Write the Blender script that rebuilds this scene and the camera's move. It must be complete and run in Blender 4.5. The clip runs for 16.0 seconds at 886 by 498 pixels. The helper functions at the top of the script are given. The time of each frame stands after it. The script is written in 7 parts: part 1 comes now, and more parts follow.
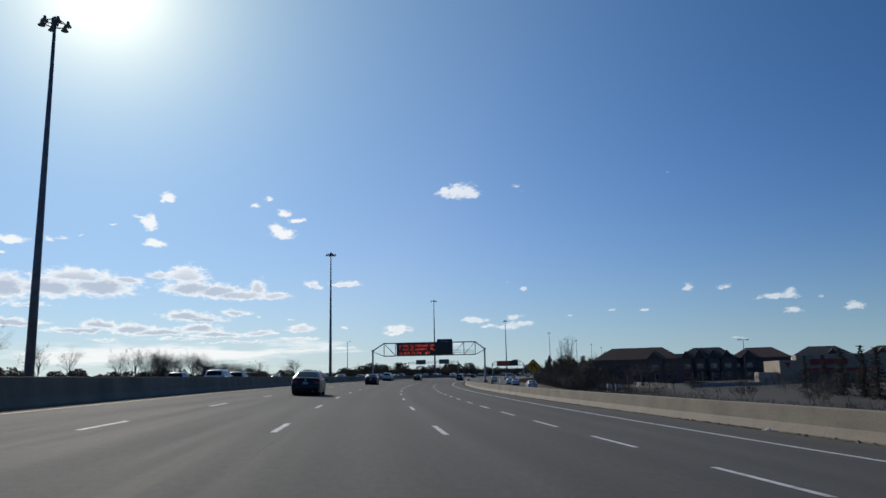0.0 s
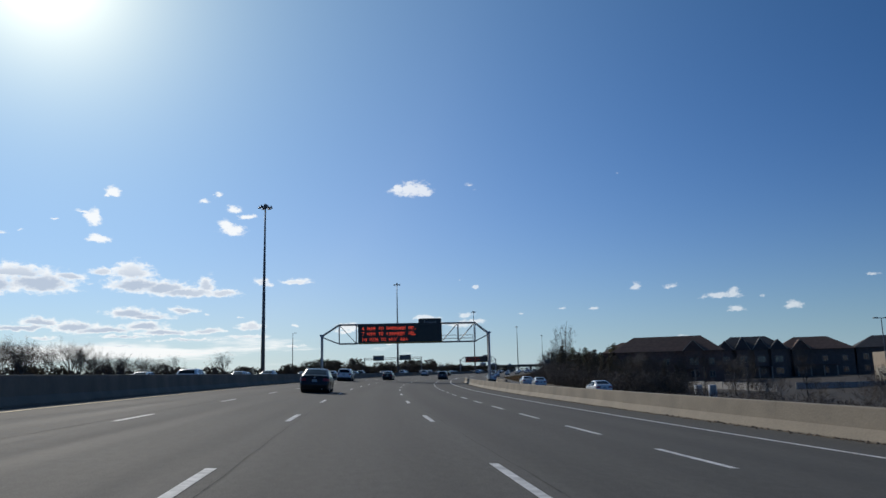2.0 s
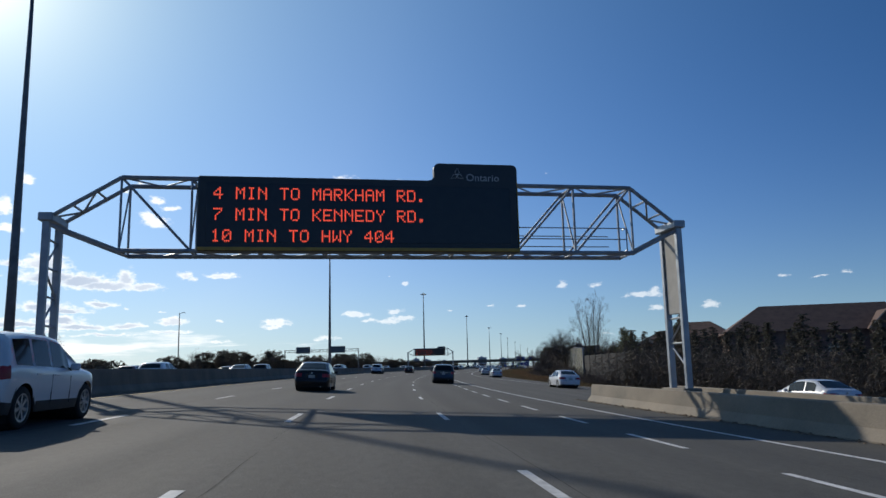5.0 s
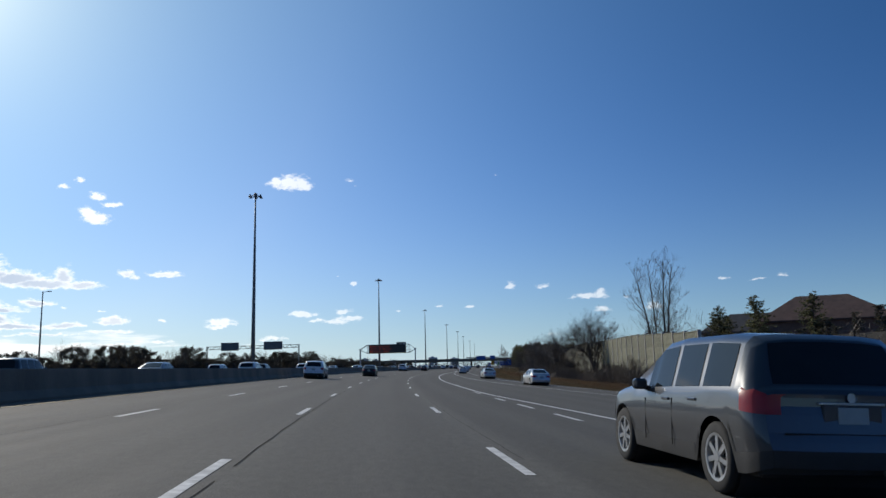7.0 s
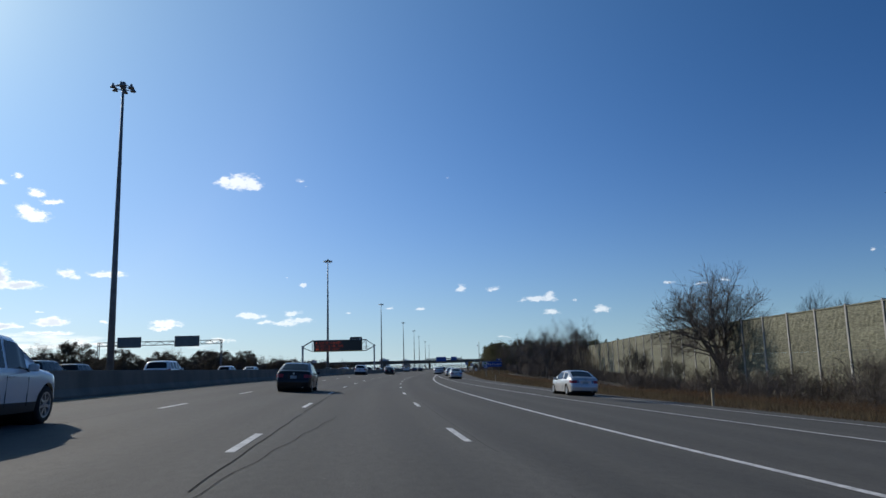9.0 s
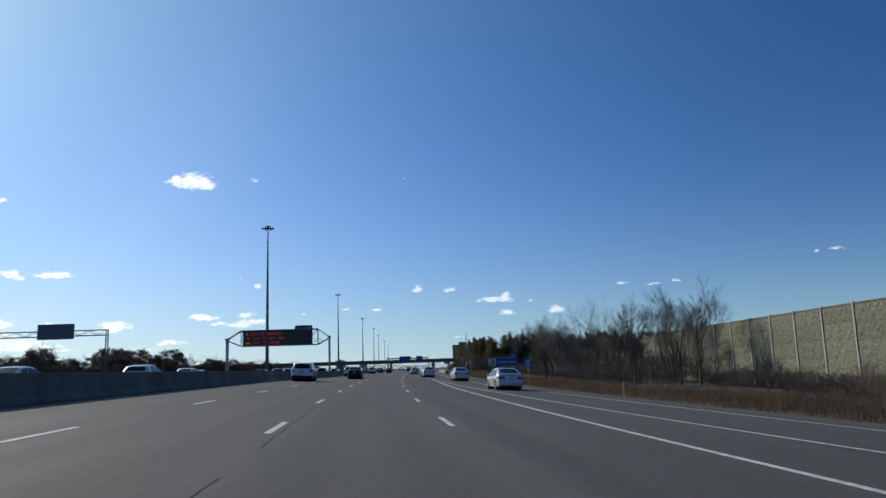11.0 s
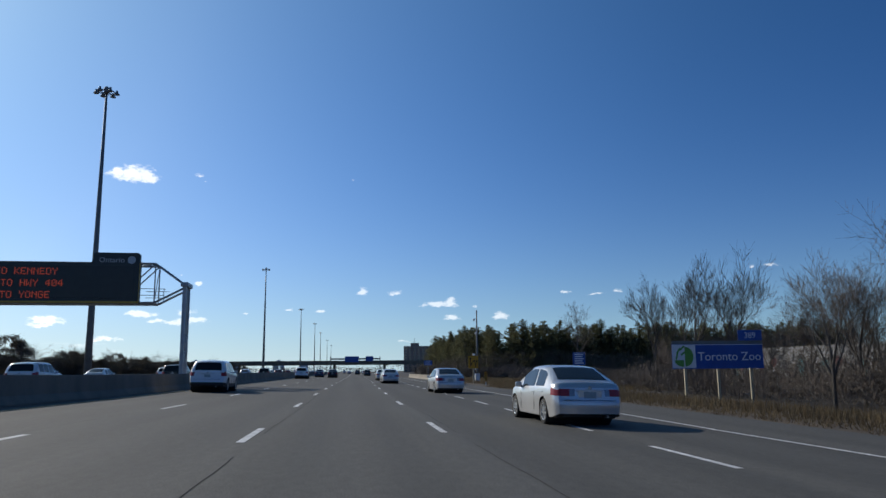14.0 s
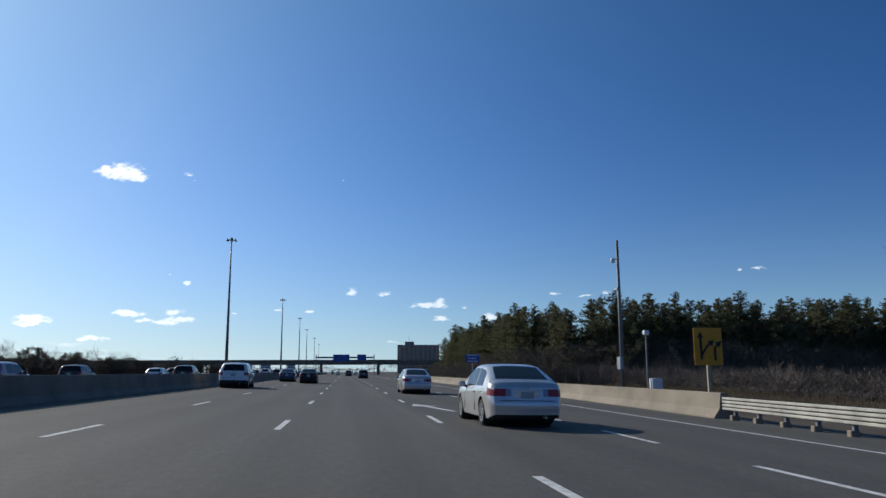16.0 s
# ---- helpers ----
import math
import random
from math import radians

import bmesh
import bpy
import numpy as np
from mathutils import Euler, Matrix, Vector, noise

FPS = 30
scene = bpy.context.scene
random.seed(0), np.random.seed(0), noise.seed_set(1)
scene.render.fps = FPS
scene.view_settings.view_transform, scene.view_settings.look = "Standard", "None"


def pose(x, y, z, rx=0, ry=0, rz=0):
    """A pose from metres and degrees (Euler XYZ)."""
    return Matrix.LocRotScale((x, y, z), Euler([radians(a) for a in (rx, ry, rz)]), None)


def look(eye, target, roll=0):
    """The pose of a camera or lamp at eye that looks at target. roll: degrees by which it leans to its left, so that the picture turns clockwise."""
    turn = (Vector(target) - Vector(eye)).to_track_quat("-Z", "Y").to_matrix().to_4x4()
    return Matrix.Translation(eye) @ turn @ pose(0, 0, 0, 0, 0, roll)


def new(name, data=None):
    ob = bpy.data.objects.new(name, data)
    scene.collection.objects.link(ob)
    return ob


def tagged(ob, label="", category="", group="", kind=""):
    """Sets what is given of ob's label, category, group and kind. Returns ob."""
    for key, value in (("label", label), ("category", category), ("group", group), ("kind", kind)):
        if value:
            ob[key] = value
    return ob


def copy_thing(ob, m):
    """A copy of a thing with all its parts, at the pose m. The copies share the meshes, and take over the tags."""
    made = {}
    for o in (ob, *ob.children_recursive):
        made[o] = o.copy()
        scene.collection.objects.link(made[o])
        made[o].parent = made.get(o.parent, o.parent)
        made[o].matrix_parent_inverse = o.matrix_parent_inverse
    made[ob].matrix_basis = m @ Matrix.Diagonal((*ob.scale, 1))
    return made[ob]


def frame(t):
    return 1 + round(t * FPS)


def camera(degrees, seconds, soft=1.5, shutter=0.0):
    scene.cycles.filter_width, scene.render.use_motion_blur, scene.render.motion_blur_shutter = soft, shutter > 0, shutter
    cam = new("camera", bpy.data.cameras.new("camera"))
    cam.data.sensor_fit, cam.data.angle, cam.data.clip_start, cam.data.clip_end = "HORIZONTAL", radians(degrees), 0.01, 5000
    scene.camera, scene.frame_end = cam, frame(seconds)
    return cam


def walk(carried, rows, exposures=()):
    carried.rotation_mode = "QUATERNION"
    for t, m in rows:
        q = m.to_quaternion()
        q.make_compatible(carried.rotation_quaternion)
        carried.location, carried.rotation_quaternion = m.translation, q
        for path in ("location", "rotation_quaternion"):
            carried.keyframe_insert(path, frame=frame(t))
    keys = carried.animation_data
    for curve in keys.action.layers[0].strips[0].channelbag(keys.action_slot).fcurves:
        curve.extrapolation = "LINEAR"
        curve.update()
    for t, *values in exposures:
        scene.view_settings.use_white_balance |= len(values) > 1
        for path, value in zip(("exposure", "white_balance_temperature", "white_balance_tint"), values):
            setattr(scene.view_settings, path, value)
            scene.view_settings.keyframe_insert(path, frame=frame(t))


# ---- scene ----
# ---------------------------------------------------------------- camera
cam = camera(62.34, 16.0)
EYE = 1.20
ROWS = [  # seconds, x, y, yaw, pitch, roll
    (0, 0.00, 0.00, -0.34, 9.81, -1.22),
    (0.5, -1.66, 14.74, -1.25, 9.77, -1.15),
    (1, -3.08, 29.50, -2.22, 9.67, -1.23),
    (1.5, -4.24, 44.28, -3.18, 9.65, -1.30),
    (2, -5.16, 59.07, -4.10, 9.57, -1.39),
    (2.5, -5.85, 73.86, -5.02, 9.50, -1.32),
    (3, -6.32, 88.66, -5.90, 9.47, -1.33),
    (3.5, -6.57, 103.47, -6.84, 9.39, -1.40),
    (4, -6.57, 118.27, -7.74, 9.33, -1.30),
    (4.5, -6.29, 133.06, -8.68, 9.28, -1.14),
    (5, -5.71, 147.85, -9.62, 9.18, -1.35),
    (5.5, -4.81, 162.62, -10.60, 9.10, -1.51),
    (6, -3.61, 177.37, -11.60, 9.08, -1.53),
    (6.5, -2.12, 192.09, -12.62, 9.09, -1.48),
    (7, -0.37, 206.78, -13.64, 9.12, -1.41),
    (7.5, 1.60, 221.45, -14.63, 9.14, -1.37),
    (8, 3.78, 236.09, -15.59, 9.16, -1.39),
    (8.5, 6.16, 250.70, -16.52, 9.21, -1.37),
    (9, 8.73, 265.29, -17.51, 9.21, -1.44),
    (9.5, 11.49, 279.84, -18.42, 9.19, -1.57),
    (10, 14.46, 294.35, -19.25, 9.18, -1.71),
    (10.5, 17.67, 308.83, -20.07, 9.18, -1.82),
    (11, 21.13, 323.24, -20.95, 9.17, -1.88),
    (11.5, 24.85, 337.61, -21.95, 9.17, -1.85),
    (12, 28.79, 351.92, -23.01, 9.17, -1.73),
    (12.5, 32.92, 366.18, -23.75, 9.23, -1.53),
    (13, 37.20, 380.41, -24.36, 9.32, -1.03),
    (13.5, 41.57, 394.62, -24.86, 9.35, -0.83),
    (14, 46.02, 408.82, -25.16, 9.41, -0.54),
    (14.5, 50.53, 423.01, -25.26, 9.48, -0.25),
    (15, 55.08, 437.20, -25.39, 9.39, -0.14),
    (15.5, 59.66, 451.39, -25.65, 9.44, -0.36),
    (16, 64.27, 465.59, -25.97, 9.49, -0.27),
]


def aim(x, y, yaw, pitch, roll):
    a, p = radians(yaw), radians(pitch)
    way = Vector((-math.sin(a) * math.cos(p), math.cos(a) * math.cos(p), math.sin(p)))
    eye = Vector((x, y, EYE))
    return look(eye, eye + way, roll)


walk(cam, [(t, aim(x, y, yaw, pitch, roll)) for t, x, y, yaw, pitch, roll in ROWS],
     [(0, -0.13), (2, -0.10), (3.5, 0.02), (8, 0.17), (12.5, 0.27), (16, 0.31)])

# ---------------------------------------------------------------- sky, sun
SUN_LEFT, SUN_HIGH = 26.0, 27.5   # degrees left of +y, and above the horizon
SKY_STRENGTH, SUN_STRENGTH = 0.062, 2.7

CLOUDS = [  # degrees to the right of +y, degrees up, half width, half height, thinness
    (1.7, 14.2, 1.72, 0.66), (0.7, 14.3, 0.62, 0.4), (2.6, 14.1, 0.88, 0.57), (6.3, 14.5, 0.66, 0.53, 0.5),
    (6.7, 14.1, 0.35, 0.22, 0.5), (-20.7, 13.3, 0.57, 0.44), (-21.1, 13.0, 0.35, 0.22, 0.2), (-22.5, 11.8, 0.88, 0.22, 0.15),
    (-21.9, 11.4, 0.53, 0.71), (-21.5, 9.9, 0.75, 0.4), (-14.3, 13.0, 0.75, 0.27, 0.1), (-13.4, 13.5, 0.44, 0.27, 0.1),
    (-12.1, 12.5, 0.66, 0.4), (-11.0, 12.0, 0.75, 0.22), (-12.7, 11.3, 0.62, 0.53), (-12.2, 10.9, 1.06, 0.49),
    (-24.4, 11.2, 0.4, 0.13, 0.2), (-30.7, 9.7, 1.15, 0.35), (-28.4, 9.9, 0.62, 0.27, 0.2), (-27.6, 10.0, 1.24, 0.27, 0.35),
    (-26.3, 10.2, 0.4, 0.35, 0.4), (-31.4, 8.9, 0.88, 0.27, 0.25), (-30.9, 6.4, 1.99, 1.15), (-28.2, 6.5, 2.65, 0.97),
    (-26.5, 7.4, 2.65, 0.62), (-25.0, 6.6, 2.65, 0.97), (-23.2, 7.2, 1.11, 0.44), (-29.5, 5.4, 2.65, 0.35, 0.2),
    (-21.1, 7.6, 0.97, 0.35), (-19.1, 7.6, 1.5, 0.88), (-18.9, 6.7, 2.21, 0.62), (-16.9, 6.5, 2.21, 0.62),
    (-15.2, 6.2, 2.65, 0.44), (-14.0, 6.7, 0.71, 0.8), (-12.7, 6.2, 1.33, 0.35), (-10.0, 7.0, 0.8, 0.53, 0.1),
    (-9.5, 6.8, 0.62, 0.35, 0.2), (-7.4, 7.1, 1.15, 0.31), (-19.0, 4.6, 1.86, 0.53), (-17.8, 4.4, 1.77, 0.27),
    (-15.6, 4.9, 1.06, 0.35), (-13.9, 4.6, 0.53, 0.13, 0.3), (-11.4, 4.5, 0.44, 0.13, 0.3), (-30.5, 4.1, 2.65, 0.35),
    (-24.9, 4.0, 1.5, 0.35), (-26.0, 3.6, 2.65, 0.27), (-22.7, 3.7, 1.77, 0.44), (-20.7, 3.5, 2.65, 0.35),
    (-18.2, 3.7, 1.77, 0.44), (-16.8, 3.3, 2.21, 0.27), (-19.5, 3.0, 2.65, 0.22, 0.1), (-13.9, 3.4, 1.5, 0.31),
    (-10.7, 3.7, 1.06, 0.35), (-11.0, 3.0, 2.65, 0.22, 0.1), (-7.5, 3.7, 0.44, 0.27, 0.2), (-24.5, 3.0, 1.77, 0.22, 0.2),
    (-15.1, 2.8, 3.98, 0.18, 0.1), (-19.5, 2.4, 2.65, 0.22, 0.2), (-7.5, 2.3, 1.77, 0.22, 0.2), (-3.3, 3.6, 1.15, 0.31),
    (-3.6, 3.3, 0.88, 0.18), (2.7, 4.2, 0.97, 0.31), (3.7, 3.7, 0.71, 0.22, 0.1), (5.8, 4.3, 0.8, 0.27),
    (6.4, 3.8, 1.41, 0.35), (5.2, 3.6, 1.33, 0.22), (6.6, 6.5, 0.4, 0.18), (5.3, 7.1, 0.22, 0.13, 0.4),
    (10.0, 4.3, 0.57, 0.13, 0.3), (13.2, 4.7, 0.62, 0.13, 0.3), (15.7, 4.5, 0.62, 0.22), (18.8, 6.1, 0.4, 0.4),
    (21.3, 6.0, 0.71, 0.31, 0.1), (24.8, 5.0, 1.59, 0.35), (25.7, 5.2, 0.71, 0.44), (25.8, 4.0, 0.75, 0.27),
    (27.7, 4.9, 0.27, 0.22, 0.3), (29.7, 4.1, 0.8, 0.4), (22.1, 2.2, 0.97, 0.18, 0.3), (17.9, 14.8, 0.8, 0.44, 0.62),
    (0.5, 2.4, 1.77, 0.22, 0.2), (34.6, 5.9, 0.57, 0.22, 0.25), (36.9, 5.6, 1.41, 0.18, 0.35), (38.6, 5.8, 0.88, 0.27, 0.3),
    (49.4, 7.2, 1.24, 0.27, 0.45), (48.2, 7.2, 0.44, 0.22, 0.4),
]


def make_world():
    world = bpy.data.worlds.new("sky")
    scene.world = world
    world.use_nodes = True
    tree = world.node_tree
    N, L = tree.nodes, tree.links
    N.clear()

    def math_node(op, a, b=None, clamp=False):
        n = N.new("ShaderNodeMath")
        n.operation, n.use_clamp = op, clamp
        for i, v in enumerate((a, b)):
            if v is None:
                continue
            if isinstance(v, (int, float)):
                n.inputs[i].default_value = v
            else:
                L.new(v, n.inputs[i])
        return n.outputs[0]

    def vec(op, a, b):
        n = N.new("ShaderNodeVectorMath")
        n.operation = op
        for i, v in enumerate((a, b)):
            if isinstance(v, tuple):
                n.inputs[i].default_value = v
            elif v is not None:
                L.new(v, n.inputs[i])
        return n

    def mix(fac, a, b):
        n = N.new("ShaderNodeMix")
        n.data_type = "RGBA"
        for sock, v in ((n.inputs[0], fac), (n.inputs[6], a), (n.inputs[7], b)):
            if isinstance(v, (int, float)):
                sock.default_value = v
            elif isinstance(v, tuple):
                sock.default_value = v
            else:
                L.new(v, sock)
        return n.outputs[2]

    sky = N.new("ShaderNodeTexSky")
    sky.sky_type, sky.sun_disc = "NISHITA", False
    sky.sun_elevation, sky.sun_rotation = radians(SUN_HIGH), radians(-SUN_LEFT)
    sky.altitude, sky.air_density, sky.dust_density, sky.ozone_density = 100, SKY_AIR, SKY_DUST, SKY_OZONE
    tex = N.new("ShaderNodeTexCoord")
    sep = N.new("ShaderNodeSeparateXYZ")
    L.new(tex.outputs["Generated"], sep.inputs[0])
    az = math_node("MULTIPLY", math_node("ARCTAN2", sep.outputs[0], sep.outputs[1]), 180 / math.pi)
    el = math_node("MULTIPLY", math_node("ARCSINE", sep.outputs[2]), 180 / math.pi)
    flat = N.new("ShaderNodeCombineXYZ")
    L.new(az, flat.inputs[0]), L.new(el, flat.inputs[1])
    # billows: the place is pushed about by noise before the clouds are laid out
    wob = N.new("ShaderNodeTexNoise")
    wob.inputs["Scale"].default_value, wob.inputs["Detail"].default_value = 0.9, 6
    wob.inputs["Roughness"].default_value = 0.62
    L.new(vec("MULTIPLY", flat.outputs[0], (0.8, 1.5, 1)).outputs[0], wob.inputs["Vector"])
    push = vec("MULTIPLY", vec("SUBTRACT", wob.outputs["Color"], (0.5, 0.5, 0.5)).outputs[0], (1.3, 0.8, 0)).outputs[0]
    place = vec("ADD", flat.outputs[0], push).outputs[0]
    # each cloud's own coordinates follow from those of the one before
    near, last, here = None, (1.0, 1.0, 0.0, 0.0), place
    for a, e, w, h, *thin in CLOUDS:
        kx, ky = 0.86 / w, 0.80 / h
        ux, uy = kx / last[0], ky / last[1]
        off = N.new("ShaderNodeVectorMath")
        off.operation = "MULTIPLY_ADD"
        off.inputs[1].default_value, off.inputs[2].default_value = (ux, uy, 0), ((last[2] - a) * kx, (last[3] - e) * ky, 0)
        L.new(here, off.inputs[0])
        here, last = off.outputs[0], (kx, ky, a, e)
        # flat bases: the lower half is pressed together
        half = vec("MAXIMUM", here, vec("MULTIPLY", here, (-1.0, -1.6, 0.0)).outputs[0])
        d = vec("LENGTH", half.outputs[0], None).outputs["Value"]
        if thin or a > 3:
            d = math_node("ADD", d, 0.16 + 0.9 * thin[0] if thin else 0.16)
        near = d if near is None else math_node("MINIMUM", near, d)
    fine = N.new("ShaderNodeTexNoise")
    fine.inputs["Scale"].default_value, fine.inputs["Detail"].default_value = 2.3, 7
    fine.inputs["Roughness"].default_value = 0.62
    L.new(vec("MULTIPLY", flat.outputs[0], (0.75, 1.3, 1)).outputs[0], fine.inputs["Vector"])
    body = math_node("ADD", math_node("SUBTRACT", 1.0, near), math_node("MULTIPLY", math_node("SUBTRACT", fine.outputs["Fac"], 0.5), 1.5))
    # a broken bank low over the horizon, thickest towards the sun
    bank = N.new("ShaderNodeTexNoise")
    bank.inputs["Scale"].default_value, bank.inputs["Detail"].default_value = 0.22, 8
    bank.inputs["Roughness"].default_value = 0.6
    L.new(vec("MULTIPLY", flat.outputs[0], (0.55, 4.2, 1)).outputs[0], bank.inputs["Vector"])
    low = math_node("SUBTRACT", 1.0, math_node("MULTIPLY", math_node("ABSOLUTE", math_node("SUBTRACT", el, 2.0)), 0.42), True)
    side = math_node("MULTIPLY", math_node("SUBTRACT", 14.0, az), 0.035, True)
    layer = math_node("SUBTRACT", math_node("ADD", bank.outputs["Fac"], math_node("MULTIPLY", math_node("MULTIPLY", low, side), 0.36)), 0.70)
    layer = math_node("MULTIPLY", math_node("MULTIPLY", layer, 3.4), low)
    cover = N.new("ShaderNodeMapRange")
    cover.interpolation_type = "SMOOTHSTEP"
    cover.inputs[1].default_value, cover.inputs[2].default_value = 0.0, 0.58
    cover.inputs[4].default_value = 0.90
    L.new(math_node("MAXIMUM", body, layer), cover.inputs[0])
    # thinner, paler clouds away from the sun
    paler = N.new("ShaderNodeMapRange")
    for k, v in enumerate((-6.0, 8.0, 1.0, 0.64)):
        paler.inputs[k + 1].default_value = v
    L.new(az, paler.inputs[0])
    veil = math_node("MULTIPLY", cover.outputs[0], paler.outputs[0])
    # thick middles turn grey where the sun stands behind them, thin rims stay white
    core = N.new("ShaderNodeMapRange")
    core.interpolation_type = "SMOOTHSTEP"
    core.inputs[1].default_value, core.inputs[2].default_value = 0.34, 0.72
    soft = math_node("ADD", math_node("SUBTRACT", 1.0, near), math_node("MULTIPLY", math_node("SUBTRACT", fine.outputs["Fac"], 0.5), 0.5))
    L.new(soft, core.inputs[0])
    behind = math_node("MULTIPLY", math_node("SUBTRACT", -4.0, az), 0.075, True)
    deep = math_node("MULTIPLY", math_node("SUBTRACT", 9.0, el), 0.5, True)
    shade = math_node("MULTIPLY", math_node("MULTIPLY", core.outputs[0], deep), math_node("ADD", math_node("MULTIPLY", behind, 0.8), 0.2))
    white = mix(shade, (17.0, 17.2, 17.2, 1), (8.6, 9.8, 11.8, 1))
    gam = N.new("ShaderNodeGamma")
    gam.inputs[1].default_value = SKY_GAMMA
    L.new(sky.outputs[0], gam.inputs[0])
    tint = mix(1.0, gam.outputs[0], (1, 1, 1, 1))
    tint.node.blend_type = "MULTIPLY"
    tint.node.inputs[7].default_value = SKY_TINT
    # the bright aureole round the sun, and the pale haze low down
    dot = N.new("ShaderNodeVectorMath")
    dot.operation = "DOT_PRODUCT"
    L.new(tex.outputs["Generated"], dot.inputs[0])
    a, e = radians(SUN_LEFT), radians(SUN_HIGH)
    dot.inputs[1].default_value = (-math.sin(a) * math.cos(e), math.cos(a) * math.cos(e), math.sin(e))
    away = math_node("MULTIPLY", math_node("ARCCOSINE", math_node("MINIMUM", dot.outputs["Value"], 0.99999)), 180 / math.pi)
    glow = math_node("ADD", math_node("MULTIPLY", math_node("EXPONENT", math_node("MULTIPLY", away, -1 / 3.9)), 18.0),
                     math_node("MULTIPLY", math_node("EXPONENT", math_node("MULTIPLY", away, -1 / 18.0)), SKY_GLOW))
    sunward = math_node("MULTIPLY", math_node("EXPONENT", math_node("MULTIPLY", away, -1 / 32.0)), 2.4, True)
    thick = math_node("SUBTRACT", math_node("MULTIPLY", sunward, 0.10), 0.225)
    haze = math_node("MULTIPLY", math_node("EXPONENT", math_node("MULTIPLY", math_node("MAXIMUM", el, 0.0), thick)), 0.84)
    pale = mix(haze, tint, mix(sunward, (5.3, 8.8, 10.9, 1), (11.6, 11.3, 10.9, 1)))
    # the clear sky gives way to the aureole near the sun and deepens away from it
    fade = math_node("SUBTRACT", 1.0, math_node("EXPONENT", math_node("MULTIPLY", away, -1 / 12.0)))
    side_on = N.new("ShaderNodeMapRange")
    for k, v in enumerate((28.0, 64.0, 1.0, 0.86)):
        side_on.inputs[k + 1].default_value = v
    L.new(away, side_on.inputs[0])
    fade = math_node("MULTIPLY", fade, side_on.outputs[0])
    dim = N.new("ShaderNodeVectorMath")
    dim.operation = "SCALE"
    L.new(pale, dim.inputs[0]), L.new(fade, dim.inputs["Scale"])
    pale = dim.outputs[0]
    lit = N.new("ShaderNodeVectorMath")
    lit.operation = "MULTIPLY_ADD"
    L.new(glow, lit.inputs[0]), L.new(pale, lit.inputs[2])
    lit.inputs[1].default_value = (1.28, 1.14, 0.90)
    wide = math_node("EXPONENT", math_node("MULTIPLY", away, -1 / 30.0))
    blue = N.new("ShaderNodeVectorMath")
    blue.operation = "MULTIPLY_ADD"
    blue.inputs[1].default_value = (0.0, 3.3, 4.35)
    L.new(wide, blue.inputs[0]), L.new(lit.outputs[0], blue.inputs[2])
    lit = blue
    out = mix(veil, lit.outputs[0], white)
    ground = N.new("ShaderNodeMapRange")
    ground.inputs[1].default_value, ground.inputs[2].default_value = -0.6, 0.0
    L.new(el, ground.inputs[0])
    bg = N.new("ShaderNodeBackground")
    bg.inputs["Strength"].default_value = SKY_STRENGTH
    L.new(mix(ground.outputs[0], (1.0, 1.0, 0.95, 1), out), bg.inputs["Color"])
    end = N.new("ShaderNodeOutputWorld")
    L.new(bg.outputs[0], end.inputs[0])


SKY_GLOW = 6.2
SKY_AIR, SKY_DUST, SKY_OZONE, SKY_GAMMA, SKY_TINT = 1.0, 0.30, 4.0, 1.25, (0.185, 0.404, 0.722, 1)
make_world()

sun = new("sun", bpy.data.lights.new("sun", "SUN"))
sun.data.energy, sun.data.angle, sun.data.color = SUN_STRENGTH, radians(0.53), (1.0, 0.93, 0.82)
_a, _e = radians(SUN_LEFT), radians(SUN_HIGH)
SUN_WAY = Vector((-math.sin(_a) * math.cos(_e), math.cos(_a) * math.cos(_e), math.sin(_e)))
sun.matrix_world = look(SUN_WAY * 300, (0, 0, 0))

# ---------------------------------------------------------------- materials
MATS = {}


